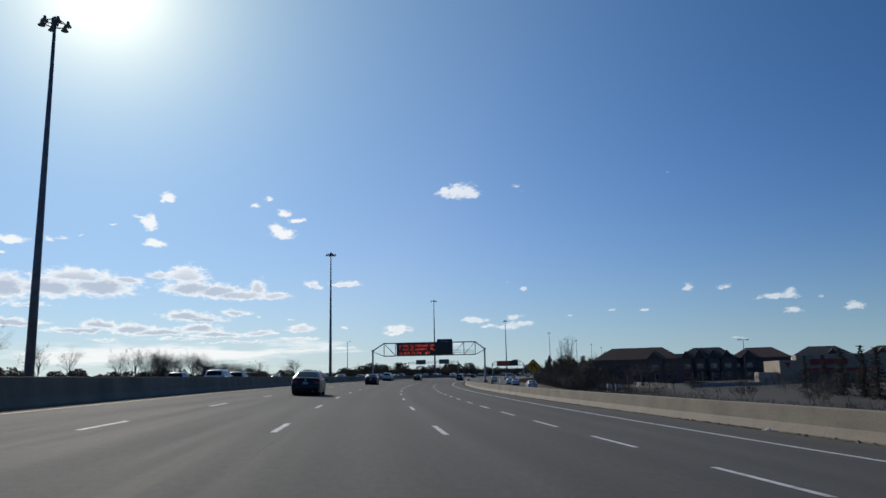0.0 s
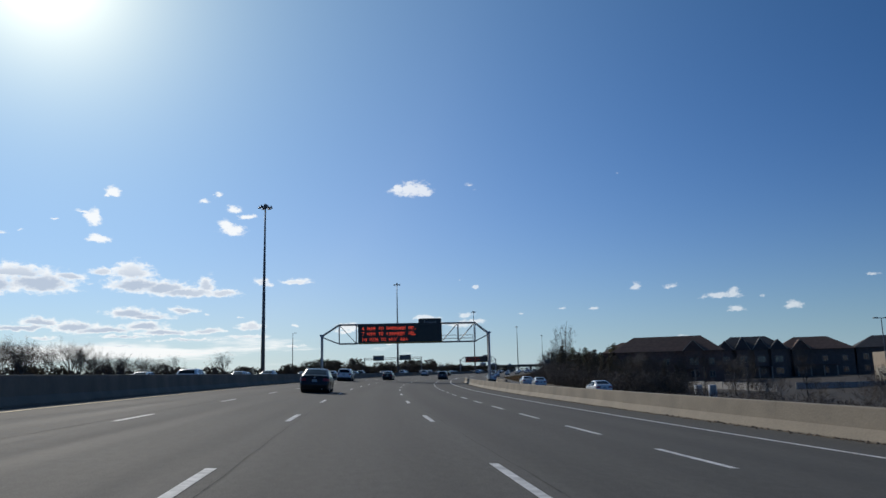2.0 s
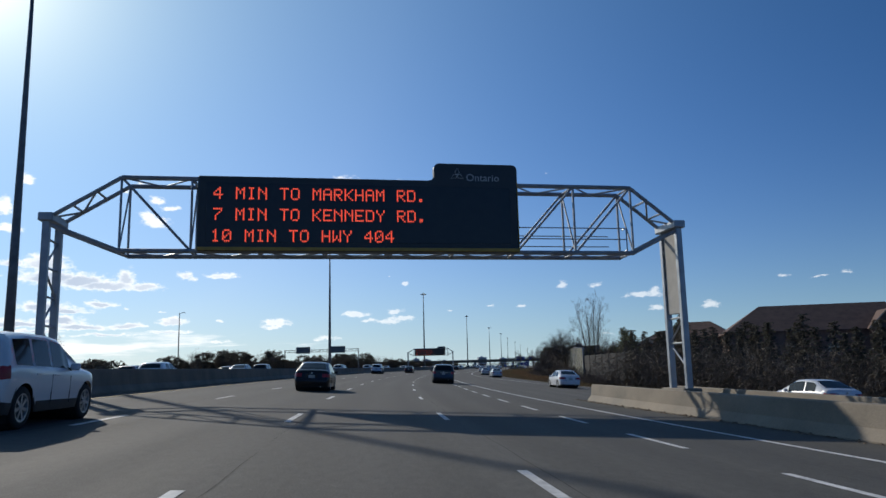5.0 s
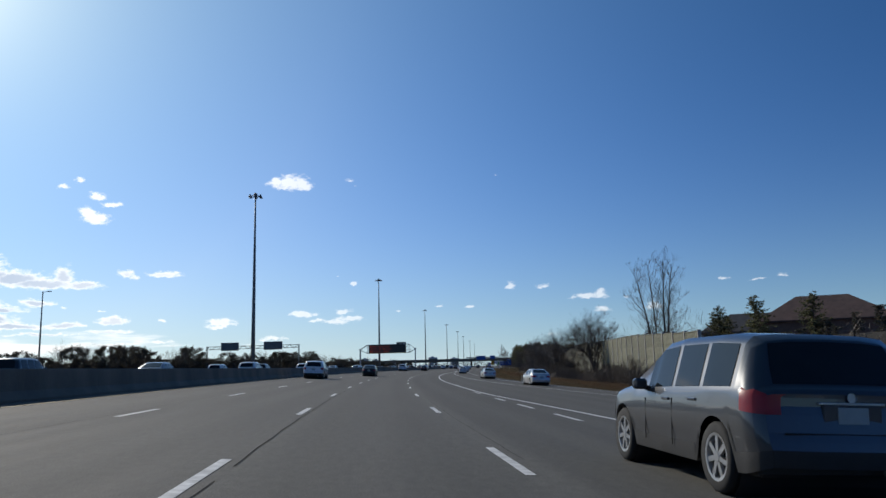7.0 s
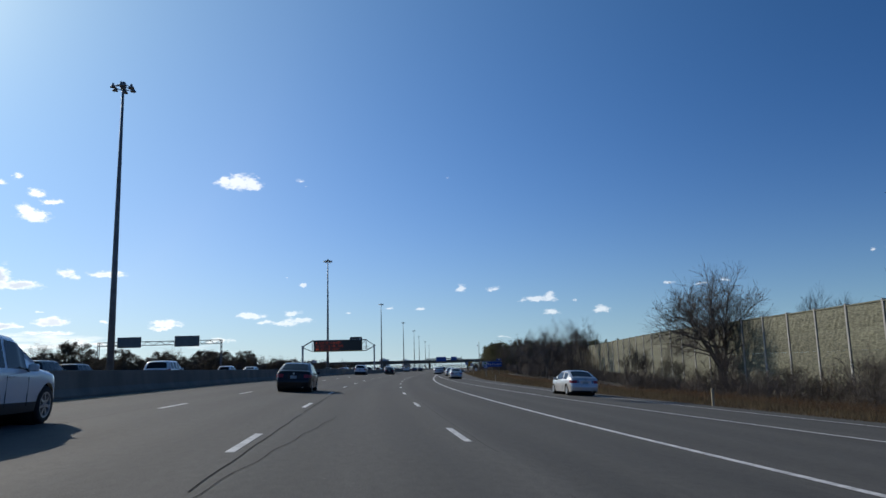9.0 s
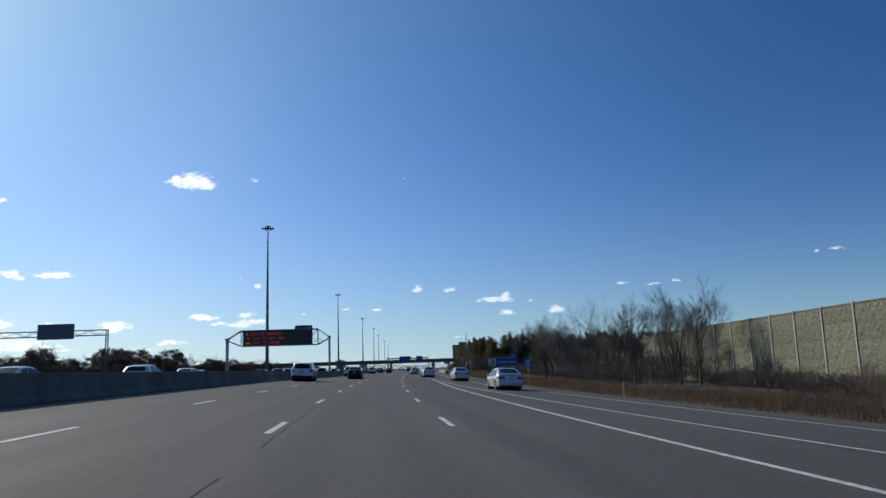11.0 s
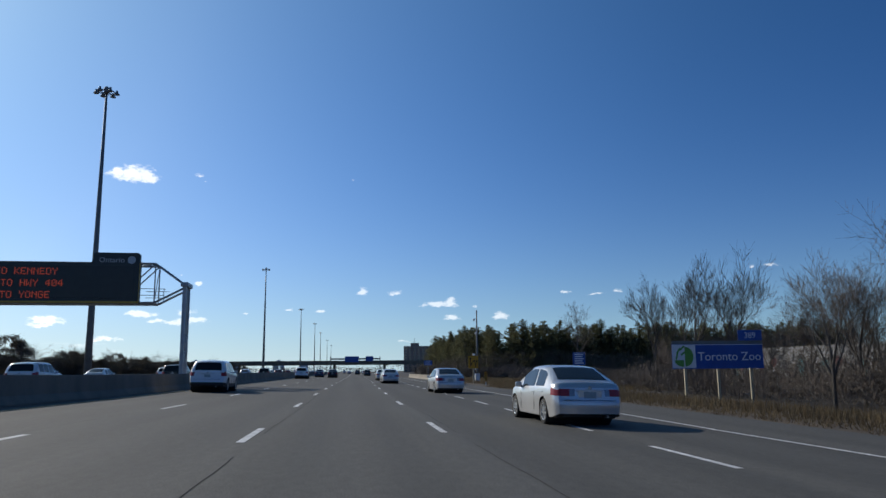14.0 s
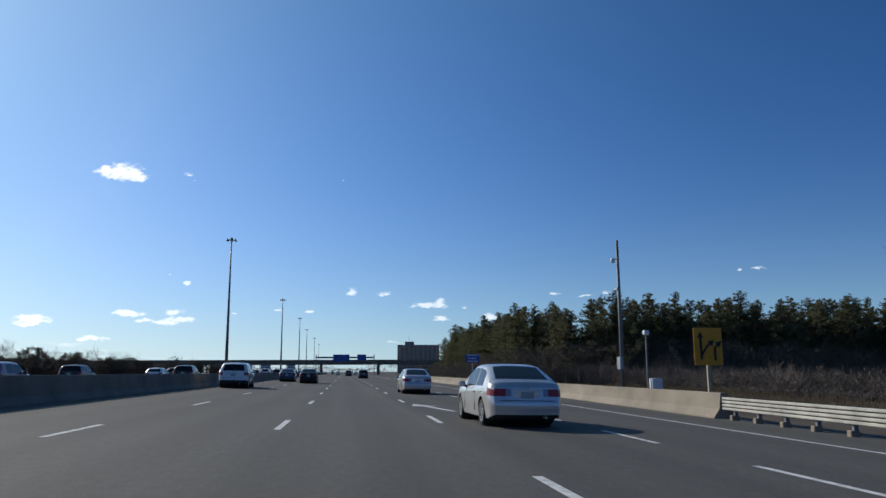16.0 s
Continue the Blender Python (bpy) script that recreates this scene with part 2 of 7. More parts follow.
def mat(name, colour, rough=0.7, metal=0.0, spread=0.25, scale=4.0, fine=40.0, bump=0.15, coat=0.0,
        emit=None, power=0.0, stretch=(1, 1, 1), island=0.0, each=0.0, uv=False, stain=None, spec=0.5, sheer=0.0):
    """A surface with two scales of colour variation, grain relief and uneven gloss."""
    if name in MATS:
        return MATS[name]
    m = bpy.data.materials.new(name)
    m.use_nodes = True
    N, L = m.node_tree.nodes, m.node_tree.links
    b = N["Principled BSDF"]
    b.inputs["Metallic"].default_value = metal
    b.inputs["Coat Weight"].default_value = coat
    b.inputs["Coat Roughness"].default_value = 0.04
    b.inputs["Specular IOR Level"].default_value = spec
    tex = N.new("ShaderNodeTexCoord")
    mp = N.new("ShaderNodeMapping")
    mp.inputs["Scale"].default_value = stretch
    L.new(tex.outputs["UV" if uv else "Object"], mp.inputs[0])
    big, small = N.new("ShaderNodeTexNoise"), N.new("ShaderNodeTexNoise")
    grain_from = tex.outputs["UV" if uv else "Object"] if uv else mp.outputs[0]
    big.inputs["Scale"].default_value, big.inputs["Detail"].default_value = scale, 5
    small.inputs["Scale"].default_value, small.inputs["Detail"].default_value = fine, 3
    L.new(mp.outputs[0], big.inputs["Vector"]), L.new(grain_from, small.inputs["Vector"])
    ramp = N.new("ShaderNodeValToRGB")
    c = Vector(colour)
    lo, hi = c * (1 - spread), c * (1 + spread)
    ramp.color_ramp.elements[0].position, ramp.color_ramp.elements[1].position = 0.3, 0.7
    ramp.color_ramp.elements[0].color = (*[max(v, 0.002) for v in (stain or lo)], 1)
    ramp.color_ramp.elements[1].color = (*[min(v, 0.95) for v in hi], 1)
    L.new(big.outputs["Fac"], ramp.inputs[0])
    mul = N.new("ShaderNodeMix")
    mul.data_type, mul.blend_type = "RGBA", "MULTIPLY"
    mul.inputs[0].default_value = min(1.0, spread * 1.6)
    L.new(ramp.outputs[0], mul.inputs[6])
    L.new(small.outputs["Color"], mul.inputs[7])
    grain = N.new("ShaderNodeMapRange")
    grain.inputs[3].default_value, grain.inputs[4].default_value = 1 - spread, 1 + spread
    L.new(small.outputs["Fac"], grain.inputs[0])
    L.new(grain.outputs[0], mul.inputs[7])
    col = mul.outputs[2]
    if island or each:
        src = N.new("ShaderNodeNewGeometry") if island else N.new("ShaderNodeObjectInfo")
        rnd = src.outputs["Random Per Island"] if island else src.outputs["Random"]
        vary = N.new("ShaderNodeMapRange")
        k = island or each
        vary.inputs[3].default_value, vary.inputs[4].default_value = 1 - k, 1 + k
        L.new(rnd, vary.inputs[0])
        m2 = N.new("ShaderNodeMix")
        m2.data_type, m2.blend_type = "RGBA", "MULTIPLY"
        m2.inputs[0].default_value = 1
        L.new(col, m2.inputs[6]), L.new(vary.outputs[0], m2.inputs[7])
        col = m2.outputs[2]
    L.new(col, b.inputs["Base Color"])
    r = N.new("ShaderNodeMapRange")
    r.inputs[3].default_value, r.inputs[4].default_value = max(0.02, rough * 0.8), min(1, rough * 1.2)
    L.new(big.outputs["Fac"], r.inputs[0]), L.new(r.outputs[0], b.inputs["Roughness"])
    if bump:
        bp = N.new("ShaderNodeBump")
        bp.inputs["Strength"].default_value, bp.inputs["Distance"].default_value = bump, 0.02
        L.new(small.outputs["Fac"], bp.inputs["Height"]), L.new(bp.outputs[0], b.inputs["Normal"])
    if emit:
        b.inputs["Emission Color"].default_value = (*emit, 1)
        b.inputs["Emission Strength"].default_value = power
    if sheer:
        out = N["Material Output"]
        thr, blend = N.new("ShaderNodeBsdfTranslucent"), N.new("ShaderNodeMixShader")
        blend.inputs[0].default_value = sheer
        L.new(col, thr.inputs[0])
        L.new(b.outputs[0], blend.inputs[1]), L.new(thr.outputs[0], blend.inputs[2]), L.new(blend.outputs[0], out.inputs[0])
    MATS[name] = m
    return m




def asphalt(name, colour):
    """Worn paving: lanes of different tone, dull wheel tracks, long streaks and fine stone speckle; UV is metres along and across."""
    m = bpy.data.materials.new(name)
    m.use_nodes = True
    N, L = m.node_tree.nodes, m.node_tree.links
    b = N["Principled BSDF"]
    b.inputs["Specular IOR Level"].default_value = 0.28
    uv = N.new("ShaderNodeTexCoord")

    def noise(scale, stretch, detail=3, rough=0.5):
        mp, n = N.new("ShaderNodeMapping"), N.new("ShaderNodeTexNoise")
        mp.inputs["Scale"].default_value = stretch
        n.inputs["Scale"].default_value, n.inputs["Detail"].default_value, n.inputs["Roughness"].default_value = scale, detail, rough
        L.new(uv.outputs["UV"], mp.inputs[0]), L.new(mp.outputs[0], n.inputs["Vector"])
        return n.outputs["Fac"]

    def calc(op, a, c):
        n = N.new("ShaderNodeMath")
        n.operation = op
        for k, v in enumerate((a, c)):
            if isinstance(v, (int, float)):
                n.inputs[k].default_value = v
            else:
                L.new(v, n.inputs[k])
        return n.outputs[0]

    def band(src, lo, hi, out_lo, out_hi):
        n = N.new("ShaderNodeMapRange")
        for k, v in enumerate((lo, hi, out_lo, out_hi)):
            n.inputs[k + 1].default_value = v
        L.new(src, n.inputs[0])
        return n.outputs[0]

    sep = N.new("ShaderNodeSeparateXYZ")
    L.new(uv.outputs["UV"], sep.inputs[0])
    across = calc("ADD", sep.outputs[1], calc("MULTIPLY", calc("SUBTRACT", noise(0.35, (0.15, 1, 1)), 0.5), 0.25))
    tracks = band(calc("COSINE", calc("MULTIPLY", calc("SUBTRACT", across, 0.1), 2 * math.pi / 1.86), 0.0), -1, 1, 0.93, 1.06)
    lane = calc("MULTIPLY", band(across, 2.15, 2.55, 1.03, 0.93), band(across, -5.9, -5.5, 1.05, 1.0))
    seam = band(calc("ABSOLUTE", calc("SUBTRACT", across, 2.2), 0.0), 0.0, 0.4, 1.10, 1.0)
    streak = band(noise(1.1, (0.025, 1.0, 1), 6, 0.65), 0.25, 0.75, 0.80, 1.20)
    blotch = band(noise(0.09, (0.6, 1.0, 1), 5, 0.6), 0.25, 0.75, 0.90, 1.10)
    stones = band(noise(58, (0.55, 1, 1), 2, 0.7), 0.3, 0.7, 0.68, 1.32)
    flecks = band(noise(11, (0.6, 1, 1), 2, 0.6), 0.70, 0.80, 1.0, 1.7)
    grit = band(noise(7.0, (0.5, 1, 1), 4, 0.75), 0.3, 0.7, 0.84, 1.16)
    stones = calc("MULTIPLY", stones, grit)
    k = calc("MULTIPLY", calc("MULTIPLY", calc("MULTIPLY", tracks, lane), calc("MULTIPLY", seam, streak)), calc("MULTIPLY", calc("MULTIPLY", blotch, stones), flecks))
    mul = N.new("ShaderNodeVectorMath")
    mul.operation = "SCALE"
    mul.inputs[0].default_value = colour
    L.new(k, mul.inputs["Scale"])
    L.new(mul.outputs[0], b.inputs["Base Color"])
    L.new(band(streak, 0.80, 1.20, 0.80, 0.95), b.inputs["Roughness"])
    bp = N.new("ShaderNodeBump")
    bp.inputs["Strength"].default_value, bp.inputs["Distance"].default_value = 0.16, 0.01
    L.new(stones, bp.inputs["Height"]), L.new(bp.outputs[0], b.inputs["Normal"])
    return m


ASPHALT = asphalt("asphalt", (0.093, 0.090, 0.081))
SHOULDER = mat("shoulder_asphalt", (0.092, 0.089, 0.078), 0.92, spec=0.28, spread=0.3, scale=0.6, fine=22, bump=0.4, uv=True, stretch=(0.2, 1, 1))
TAR = mat("open_joint", (0.030, 0.029, 0.027), 0.95, spec=0.05, spread=0.3, scale=2, bump=0.1)
PAINT = mat("road_paint", (0.62, 0.62, 0.6), 0.75, spread=0.3, scale=5, fine=30, bump=0.1)
YELLOW_PAINT = mat("yellow_road_paint", (0.55, 0.42, 0.2), 0.75, spread=0.25, scale=5, fine=30, bump=0.1)
CONCRETE = mat("barrier_concrete", (0.245, 0.207, 0.155), 0.85, spread=0.30, scale=0.45, fine=11, bump=0.35, stretch=(1, 1, 1.6))
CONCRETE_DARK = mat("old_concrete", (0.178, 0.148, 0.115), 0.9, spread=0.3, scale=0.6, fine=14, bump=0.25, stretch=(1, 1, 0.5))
GALV = mat("galvanised_steel", (0.36, 0.38, 0.40), 0.5, 0.6, spread=0.18, scale=2, fine=18, bump=0.05)
MAST = mat("weathered_mast_steel", (0.17, 0.18, 0.19), 0.6, 0.35, spread=0.25, scale=1.2, fine=15, bump=0.05)
DIRT = mat("verge_soil", (0.045, 0.036, 0.027), 0.95, spread=0.45, scale=0.35, fine=5, bump=0.6)
GRASS = mat("dry_grass", (0.115, 0.088, 0.052), 0.9, sheer=0.45, spread=0.35, scale=0.5, fine=8, bump=0.2, island=0.45)
BARK = mat("bark", (0.10, 0.085, 0.07), 0.9, spread=0.35, scale=3, fine=25, bump=0.5, stretch=(1, 1, 0.3))
TWIG = mat("twigs", (0.125, 0.10, 0.082), 0.9, spread=0.3, scale=1.5, fine=20, bump=0.0, each=0.25)
NEEDLE = mat("pine_needles", (0.14, 0.138, 0.072), 0.8, sheer=0.5, spread=0.35, scale=0.6, fine=6, bump=0, island=0.4)
SPRUCE = mat("spruce_needles", (0.08, 0.074, 0.058), 0.8, sheer=0.4, spread=0.35, scale=0.6, fine=6, bump=0, island=0.4)
LEAF = mat("dull_evergreen_leaves", (0.088, 0.08, 0.064), 0.8, sheer=0.45, spread=0.35, scale=0.6, fine=6, bump=0, island=0.4)
WALL_STONE = mat("noise_wall_stone", (0.155, 0.152, 0.102), 0.92, spread=0.5, scale=2.6, fine=7, bump=0.9, each=0.12, stretch=(1, 1, 3.6))
WALL_POST = mat("noise_wall_post", (0.42, 0.40, 0.36), 0.85, spread=0.15, scale=1.5, fine=12, bump=0.2)
# near-black brown for the boundary wall's panels and posts
WALL_DARK = mat("dark_wall_panel", (0.024, 0.022, 0.021), 0.9, spread=0.35, scale=0.8, fine=9, bump=0.5, each=0.15)
SIGN_BLACK = mat("sign_case", (0.028, 0.034, 0.036), 0.45, spread=0.2, scale=1, fine=10, bump=0.05)
SIGN_FACE = mat("matrix_face", (0.012, 0.016, 0.018), 0.35, spread=0.25, scale=2, fine=26, bump=0.05)
SIGN_GREY = mat("dull_sign_back", (0.15, 0.165, 0.165), 0.55, spread=0.15, scale=1, bump=0.05)
SIGN_TRIM = mat("amber_trim", (0.42, 0.27, 0.05), 0.5, spread=0.2, scale=2, bump=0.05)
LED = mat("lit_diodes", (0.5, 0.08, 0.03), 0.4, spread=0.1, emit=(1.0, 0.10, 0.05), power=0.78, bump=0)
LED_DIM = mat("dim_diodes", (0.4, 0.07, 0.03), 0.4, spread=0.1, emit=(1.0, 0.12, 0.04), power=0.16, bump=0)
WHITE_SIGN = mat("white_sheeting", (0.75, 0.76, 0.76), 0.5, spread=0.06, scale=3, bump=0.02)
BLUE_SIGN = mat("blue_sheeting", (0.015, 0.075, 0.33), 0.5, spread=0.12, scale=2, bump=0.02)
YELLOW_SIGN = mat("yellow_sheeting", (0.60, 0.285, 0.012), 0.55, spread=0.12, scale=2, bump=0.02)
BLACK = mat("black_lettering", (0.01, 0.01, 0.01), 0.6, spread=0.1, bump=0)
GREEN_SIGN = mat("green_sheeting", (0.12, 0.32, 0.05), 0.5, spread=0.1, bump=0)
PALE = mat("pale_lettering", (0.45, 0.47, 0.48), 0.6, spread=0.08, bump=0)
WOOD_POST = mat("pale_wood_post", (0.42, 0.36, 0.25), 0.85, spread=0.25, scale=3, fine=20, bump=0.2, stretch=(1, 1, 0.2))

# ---------------------------------------------------------------- mesh helpers


class Shape:
    """Points and faces gathered for one mesh."""

    def __init__(self):
        self.v, self.f = [], []

    def quad(self, *pts):
        k = len(self.v)
        self.v += [tuple(p) for p in pts]
        self.f.append(tuple(range(k, k + len(pts))))
        return self

    def box(self, x0, x1, y0, y1, z0, z1, m=None):
        k = len(self.v)
        pts = [Vector((x, y, z)) for z in (z0, z1) for y in (y0, y1) for x in (x0, x1)]
        self.v += [tuple(m @ p if m else p) for p in pts]
        for a in ((0, 2, 3, 1), (4, 5, 7, 6), (0, 1, 5, 4), (1, 3, 7, 5), (3, 2, 6, 7), (2, 0, 4, 6)):
            self.f.append(tuple(k + i for i in a))
        return self

    def soft_box(self, x0, x1, y0, y1, z0, z1, c=0.02, m=None):
        """A box with chamfered edges."""
        bm = bmesh.new()
        for z, dz in ((z0, 1), (z1, -1)):
            for y, dy in ((y0, 1), (y1, -1)):
                for x, dx in ((x0, 1), (x1, -1)):
                    bm.verts.new((x + c * dx, y + c * dy, z)), bm.verts.new((x + c * dx, y, z + c * dz)), bm.verts.new((x, y + c * dy, z + c * dz))
        bmesh.ops.convex_hull(bm, input=bm.verts)
        bmesh.ops.dissolve_limit(bm, angle_limit=0.01, verts=bm.verts, edges=bm.edges)
        self.add_bm(bm, m)
        return self

    def add_bm(self, bm, m=None):
        k = len(self.v)
        bm.verts.index_update()
        self.v += [tuple(m @ v.co if m else v.co) for v in bm.verts]
        self.f += [tuple(k + v.index for v in f.verts) for f in bm.faces]
        bm.free()

    def tube(self, pts, radii, seg=6, cap=True):
        k = len(self.v)
        n = len(pts)
        pts = [Vector(p) for p in pts]
        side = None
        for i, p in enumerate(pts):
            d = (pts[min(i + 1, n - 1)] - pts[max(i - 1, 0)]).normalized()
            if side is None:
                side = d.orthogonal().normalized()
            else:
                side = (side - d * side.dot(d)).normalized()
            up = d.cross(side)
            for j in range(seg):
                a = 2 * math.pi * j / seg
                self.v.append(tuple(p + (side * math.cos(a) + up * math.sin(a)) * radii[i]))
        for i in range(n - 1):
            for j in range(seg):
                a, b = k + i * seg + j, k + i * seg + (j + 1) % seg
                self.f.append((a, b, b + seg, a + seg))
        if cap:
            self.f.append(tuple(range(k + seg - 1, k - 1, -1)))
            self.f.append(tuple(range(k + (n - 1) * seg, k + n * seg)))
        return self

    def bar(self, a, b, r, seg=6):
        return self.tube([a, b], [r, r], seg)

    def lathe(self, profile, seg=24, m=None, axis="z"):
        """profile: rows of radius, height."""
        k = len(self.v)
        for r, h in profile:
            for j in range(seg):
                a = 2 * math.pi * j / seg
                p = Vector((r * math.cos(a), r * math.sin(a), h))
                if axis == "x":
                    p = Vector((h, p.x, p.y))
                self.v.append(tuple(m @ p if m else p))
        for i in range(len(profile) - 1):
            for j in range(seg):
                a, b = k + i * seg + j, k + i * seg + (j + 1) % seg
                self.f.append((a, b, b + seg, a + seg))
        return self

    def mesh(self, name, material, smooth=False):
        me = bpy.data.meshes.new(name)
        me.from_pydata(self.v, [], self.f)
        me.materials.append(material)
        if smooth:
            me.polygons.foreach_set("use_smooth", [True] * len(me.polygons))
        me.update()
        return me


def part(name, shape, material, parent=None, label="", smooth=False):
    data = shape if isinstance(shape, bpy.types.Mesh) else shape.mesh(name, material, smooth)
    ob = new(name, data)
    if parent:
        ob.parent = parent
    return tagged(ob, label)


def thing(name, m, label, category, group="", kind=""):
    ob = new(name)
    ob.empty_display_size = 0.3
    ob.matrix_basis = m
    return tagged(ob, label, category, group, kind)


def write(text, size, material, name, parent, m, align="CENTER", depth=0.004):
    """Lettering in the built-in font as a mesh of its own."""
    cu = bpy.data.curves.new(name, "FONT")
    cu.body, cu.size, cu.align_x, cu.align_y, cu.extrude = text, size, align, "CENTER", depth
    cu.resolution_u = 3
    tmp = bpy.data.objects.new(name, cu)
    scene.collection.objects.link(tmp)
    dg = bpy.context.evaluated_depsgraph_get()
    me = bpy.data.meshes.new_from_object(tmp.evaluated_get(dg))
    bpy.data.objects.remove(tmp)
    me.materials.clear()
    me.materials.append(material)
    ob = new(name, me)
    ob.parent = parent
    ob.matrix_basis = m
    return ob


# ---------------------------------------------------------------- the highway's line
HEADINGS = [(-300, 27), (0, 6.94), (30, 4.95), (60, 3.08), (90, 1.33), (120, -0.62), (150, -3.02), (180, -5.42), (210, -7.39), (240, -9.02),
            (270, -10.54), (300, -12.27), (330, -14.29), (360, -16.03), (390, -17.06), (420, -17.58), (450, -17.89), (475, -18.06), (4000, -18.06)]
_S = np.arange(-300, 3600, 1.0)
_H = np.radians(np.interp(_S, [a for a, _ in HEADINGS], [b for _, b in HEADINGS]))
_X = np.concatenate([[0], np.cumsum(-np.sin((_H[1:] + _H[:-1]) / 2))])
_Y = np.concatenate([[0], np.cumsum(np.cos((_H[1:] + _H[:-1]) / 2))])
_X, _Y = _X - _X[300], _Y - _Y[300]


def tilt(s):
    """Cross fall of the carriageway: banked in the bend, nearly level beyond."""
    return float(np.interp(s, [-300, 390, 445, 4000], [0.05, 0.05, 0.022, 0.022]))


def drift(s):
    """How far the lanes lie to the right of the line that is driven."""
    return float(np.interp(s, [385, 450, 485, 505, 4000], [0, 0.2, 0.5, 0.75, 0.75 + 3495 * 0.006]))


def edge_right(s):
    """The outer edge of the asphalt to the right."""
    return float(np.interp(s, [-300, 0, 60, 150, 176, 182, 240, 285, 370, 440, 480, 600, 4000],
                           [13.2, 13.2, 12.8, 10.8, 10.6, 23.0, 20.0, 15.8, 13.0, 12.0, 12.2, 13.0, 13.5 + 20]))


def level(s, n):
    k, d = tilt(s), drift(s)
    if n < -10.2:
        return k * 10.2
    if n <= 16:
        return -k * n
    low = -k * 16
    fall = float(np.interp(s, [-300, 480, 530, 4000], [0.10, 0.10, 0.015, 0.0]))
    deep = float(np.interp(s, [-300, 330, 380, 480, 540, 4000], [-3.0, -2.6, -1.4, -1.0, -0.6, -0.3]))
    return max(low - fall * (n - 16), min(deep, low))


def at(s, n, dz=0.0):
    h = float(np.interp(s, _S, _H))
    return Vector((float(np.interp(s, _S, _X)) + n * math.cos(h), float(np.interp(s, _S, _Y)) + n * math.sin(h), level(s, n) + dz))


def heading(s):
    return math.degrees(float(np.interp(s, _S, _H)))


def along(s, n, turn=0.0, dz=0.0):
    """A pose on the highway: +y along it."""
    p = at(s, n, dz)
    return pose(p.x, p.y, p.z, 0, 0, heading(s) + turn)


def ribbon(s0, s1, step, left, right, dz=0.0, cols=1):
    """A strip of surface between two offsets, with UV in metres along and across."""
    sh, uv = Shape(), []
    n = max(1, int(math.ceil((s1 - s0) / step)))
    for i in range(n + 1):
        s = s0 + (s1 - s0) * i / n
        a, b = left(s), right(s)
        for j in range(cols + 1):
            w = a + (b - a) * j / cols
            sh.v.append(tuple(at(s, w, dz)))
            uv.append((s, w))
    for i in range(n):
        for j in range(cols):
            k = i * (cols + 1) + j
            sh.f.append((k, k + 1, k + cols + 2, k + cols + 1))
    return sh, uv


def lay(name, strip, material, label="", category="", kind="structure", parent=None):
    sh, uv = strip
    me = sh.mesh(name, material)
    layer = me.uv_layers.new(name="UVMap")
    loop = np.empty(len(me.loops), dtype=np.int32)
    me.loops.foreach_get("vertex_index", loop)
    layer.data.foreach_set("uv", np.array(uv, dtype=np.float32)[loop].ravel())
    ob = new(name, me)
    if parent:
        ob.parent = parent
    elif label:
        tagged(ob, label, category, kind=kind)
    return ob


# ground: one sheet to the horizon
def make_ground():
    ss = [-300, -200, -120] + list(range(-80, 900, 12)) + [950, 1000, 1100, 1250, 1450, 1700, 2100, 2600, 3300]
    ns = [-1800, -900, -500, -300, -200, -140, -100, -80, -60, -50, -40, -30, -20, -14, -10.2, -5, 0, 5, 10, 13, 16, 18, 20, 23, 26, 30, 35, 40, 50, 65, 90, 130, 200, 300, 500, 900, 1800]
    sh = Shape()
    for s in ss:
        for n in ns:
            p = at(s, n)
            z = level(s, n) - 0.06
            if n < -48:
                z += min(0.0, (n + 48) * 0.01)
            if n > 60:
                z += min(1.2, (n - 60) * 0.02)
            sh.v.append((p.x, p.y, max(z, -3.2)))
    w = len(ns)
    for i in range(len(ss) - 1):
        for j in range(w - 1):
            k = i * w + j
            sh.f.append((k, k + 1, k + w + 1, k + w))
    ob = new("ground", sh.mesh("ground", DIRT, True))
    tagged(ob, "brown early-spring soil and dead grass beside the highway", "ground", kind="structure")


make_ground()
ROAD = lay("road", ribbon(-250, 1500, 6, lambda s: -10.3, edge_right, 0.0, 6), ASPHALT,
           "grey worn asphalt of a wide highway carriageway", "road")
lay("road_far_side", ribbon(-250, 1500, 10, lambda s: -46.0, lambda s: -11.0, 0.0, 3), ASPHALT,
    "grey asphalt of the opposite lanes behind the median wall", "road")


VERGE = mat("straw_verge", (0.078, 0.055, 0.032), 0.95, spread=0.4, scale=0.5, fine=7, bump=0.6)
lay("verge", ribbon(184, 620, 4, lambda s: edge_right(s) - 0.05, lambda s: edge_right(s) + 8.5, -0.035, 4), VERGE,
    "straw-brown grass verge beside the ramp", "verge")


def ramp_mid(s):
    return float(np.interp(s, [-300, 0, 60, 130, 183, 240, 280, 365, 395, 4000], [42, 31, 27, 23, 20, 16.4, 12.7, 9.3, 7.4, 7.4]))


lay("road_ramp", ribbon(-250, 184, 6, lambda s: ramp_mid(s) - 3.4, lambda s: ramp_mid(s) + 3.6, 0.0, 2), SHOULDER,
    "grey asphalt ramp running beside the highway", "road")


# painted lines
def edge_line(s):
    """The solid line that closes the through lanes to the right."""
    return float(np.interp(s, [-300, 60, 160, 231, 238, 247, 268, 284, 380, 392, 418, 4000], [9.3, 9.3, 7.9, 6.55, 6.2, 5.76, 5.72, 5.55, 5.55, 5.67, 5.62, 5.6]))


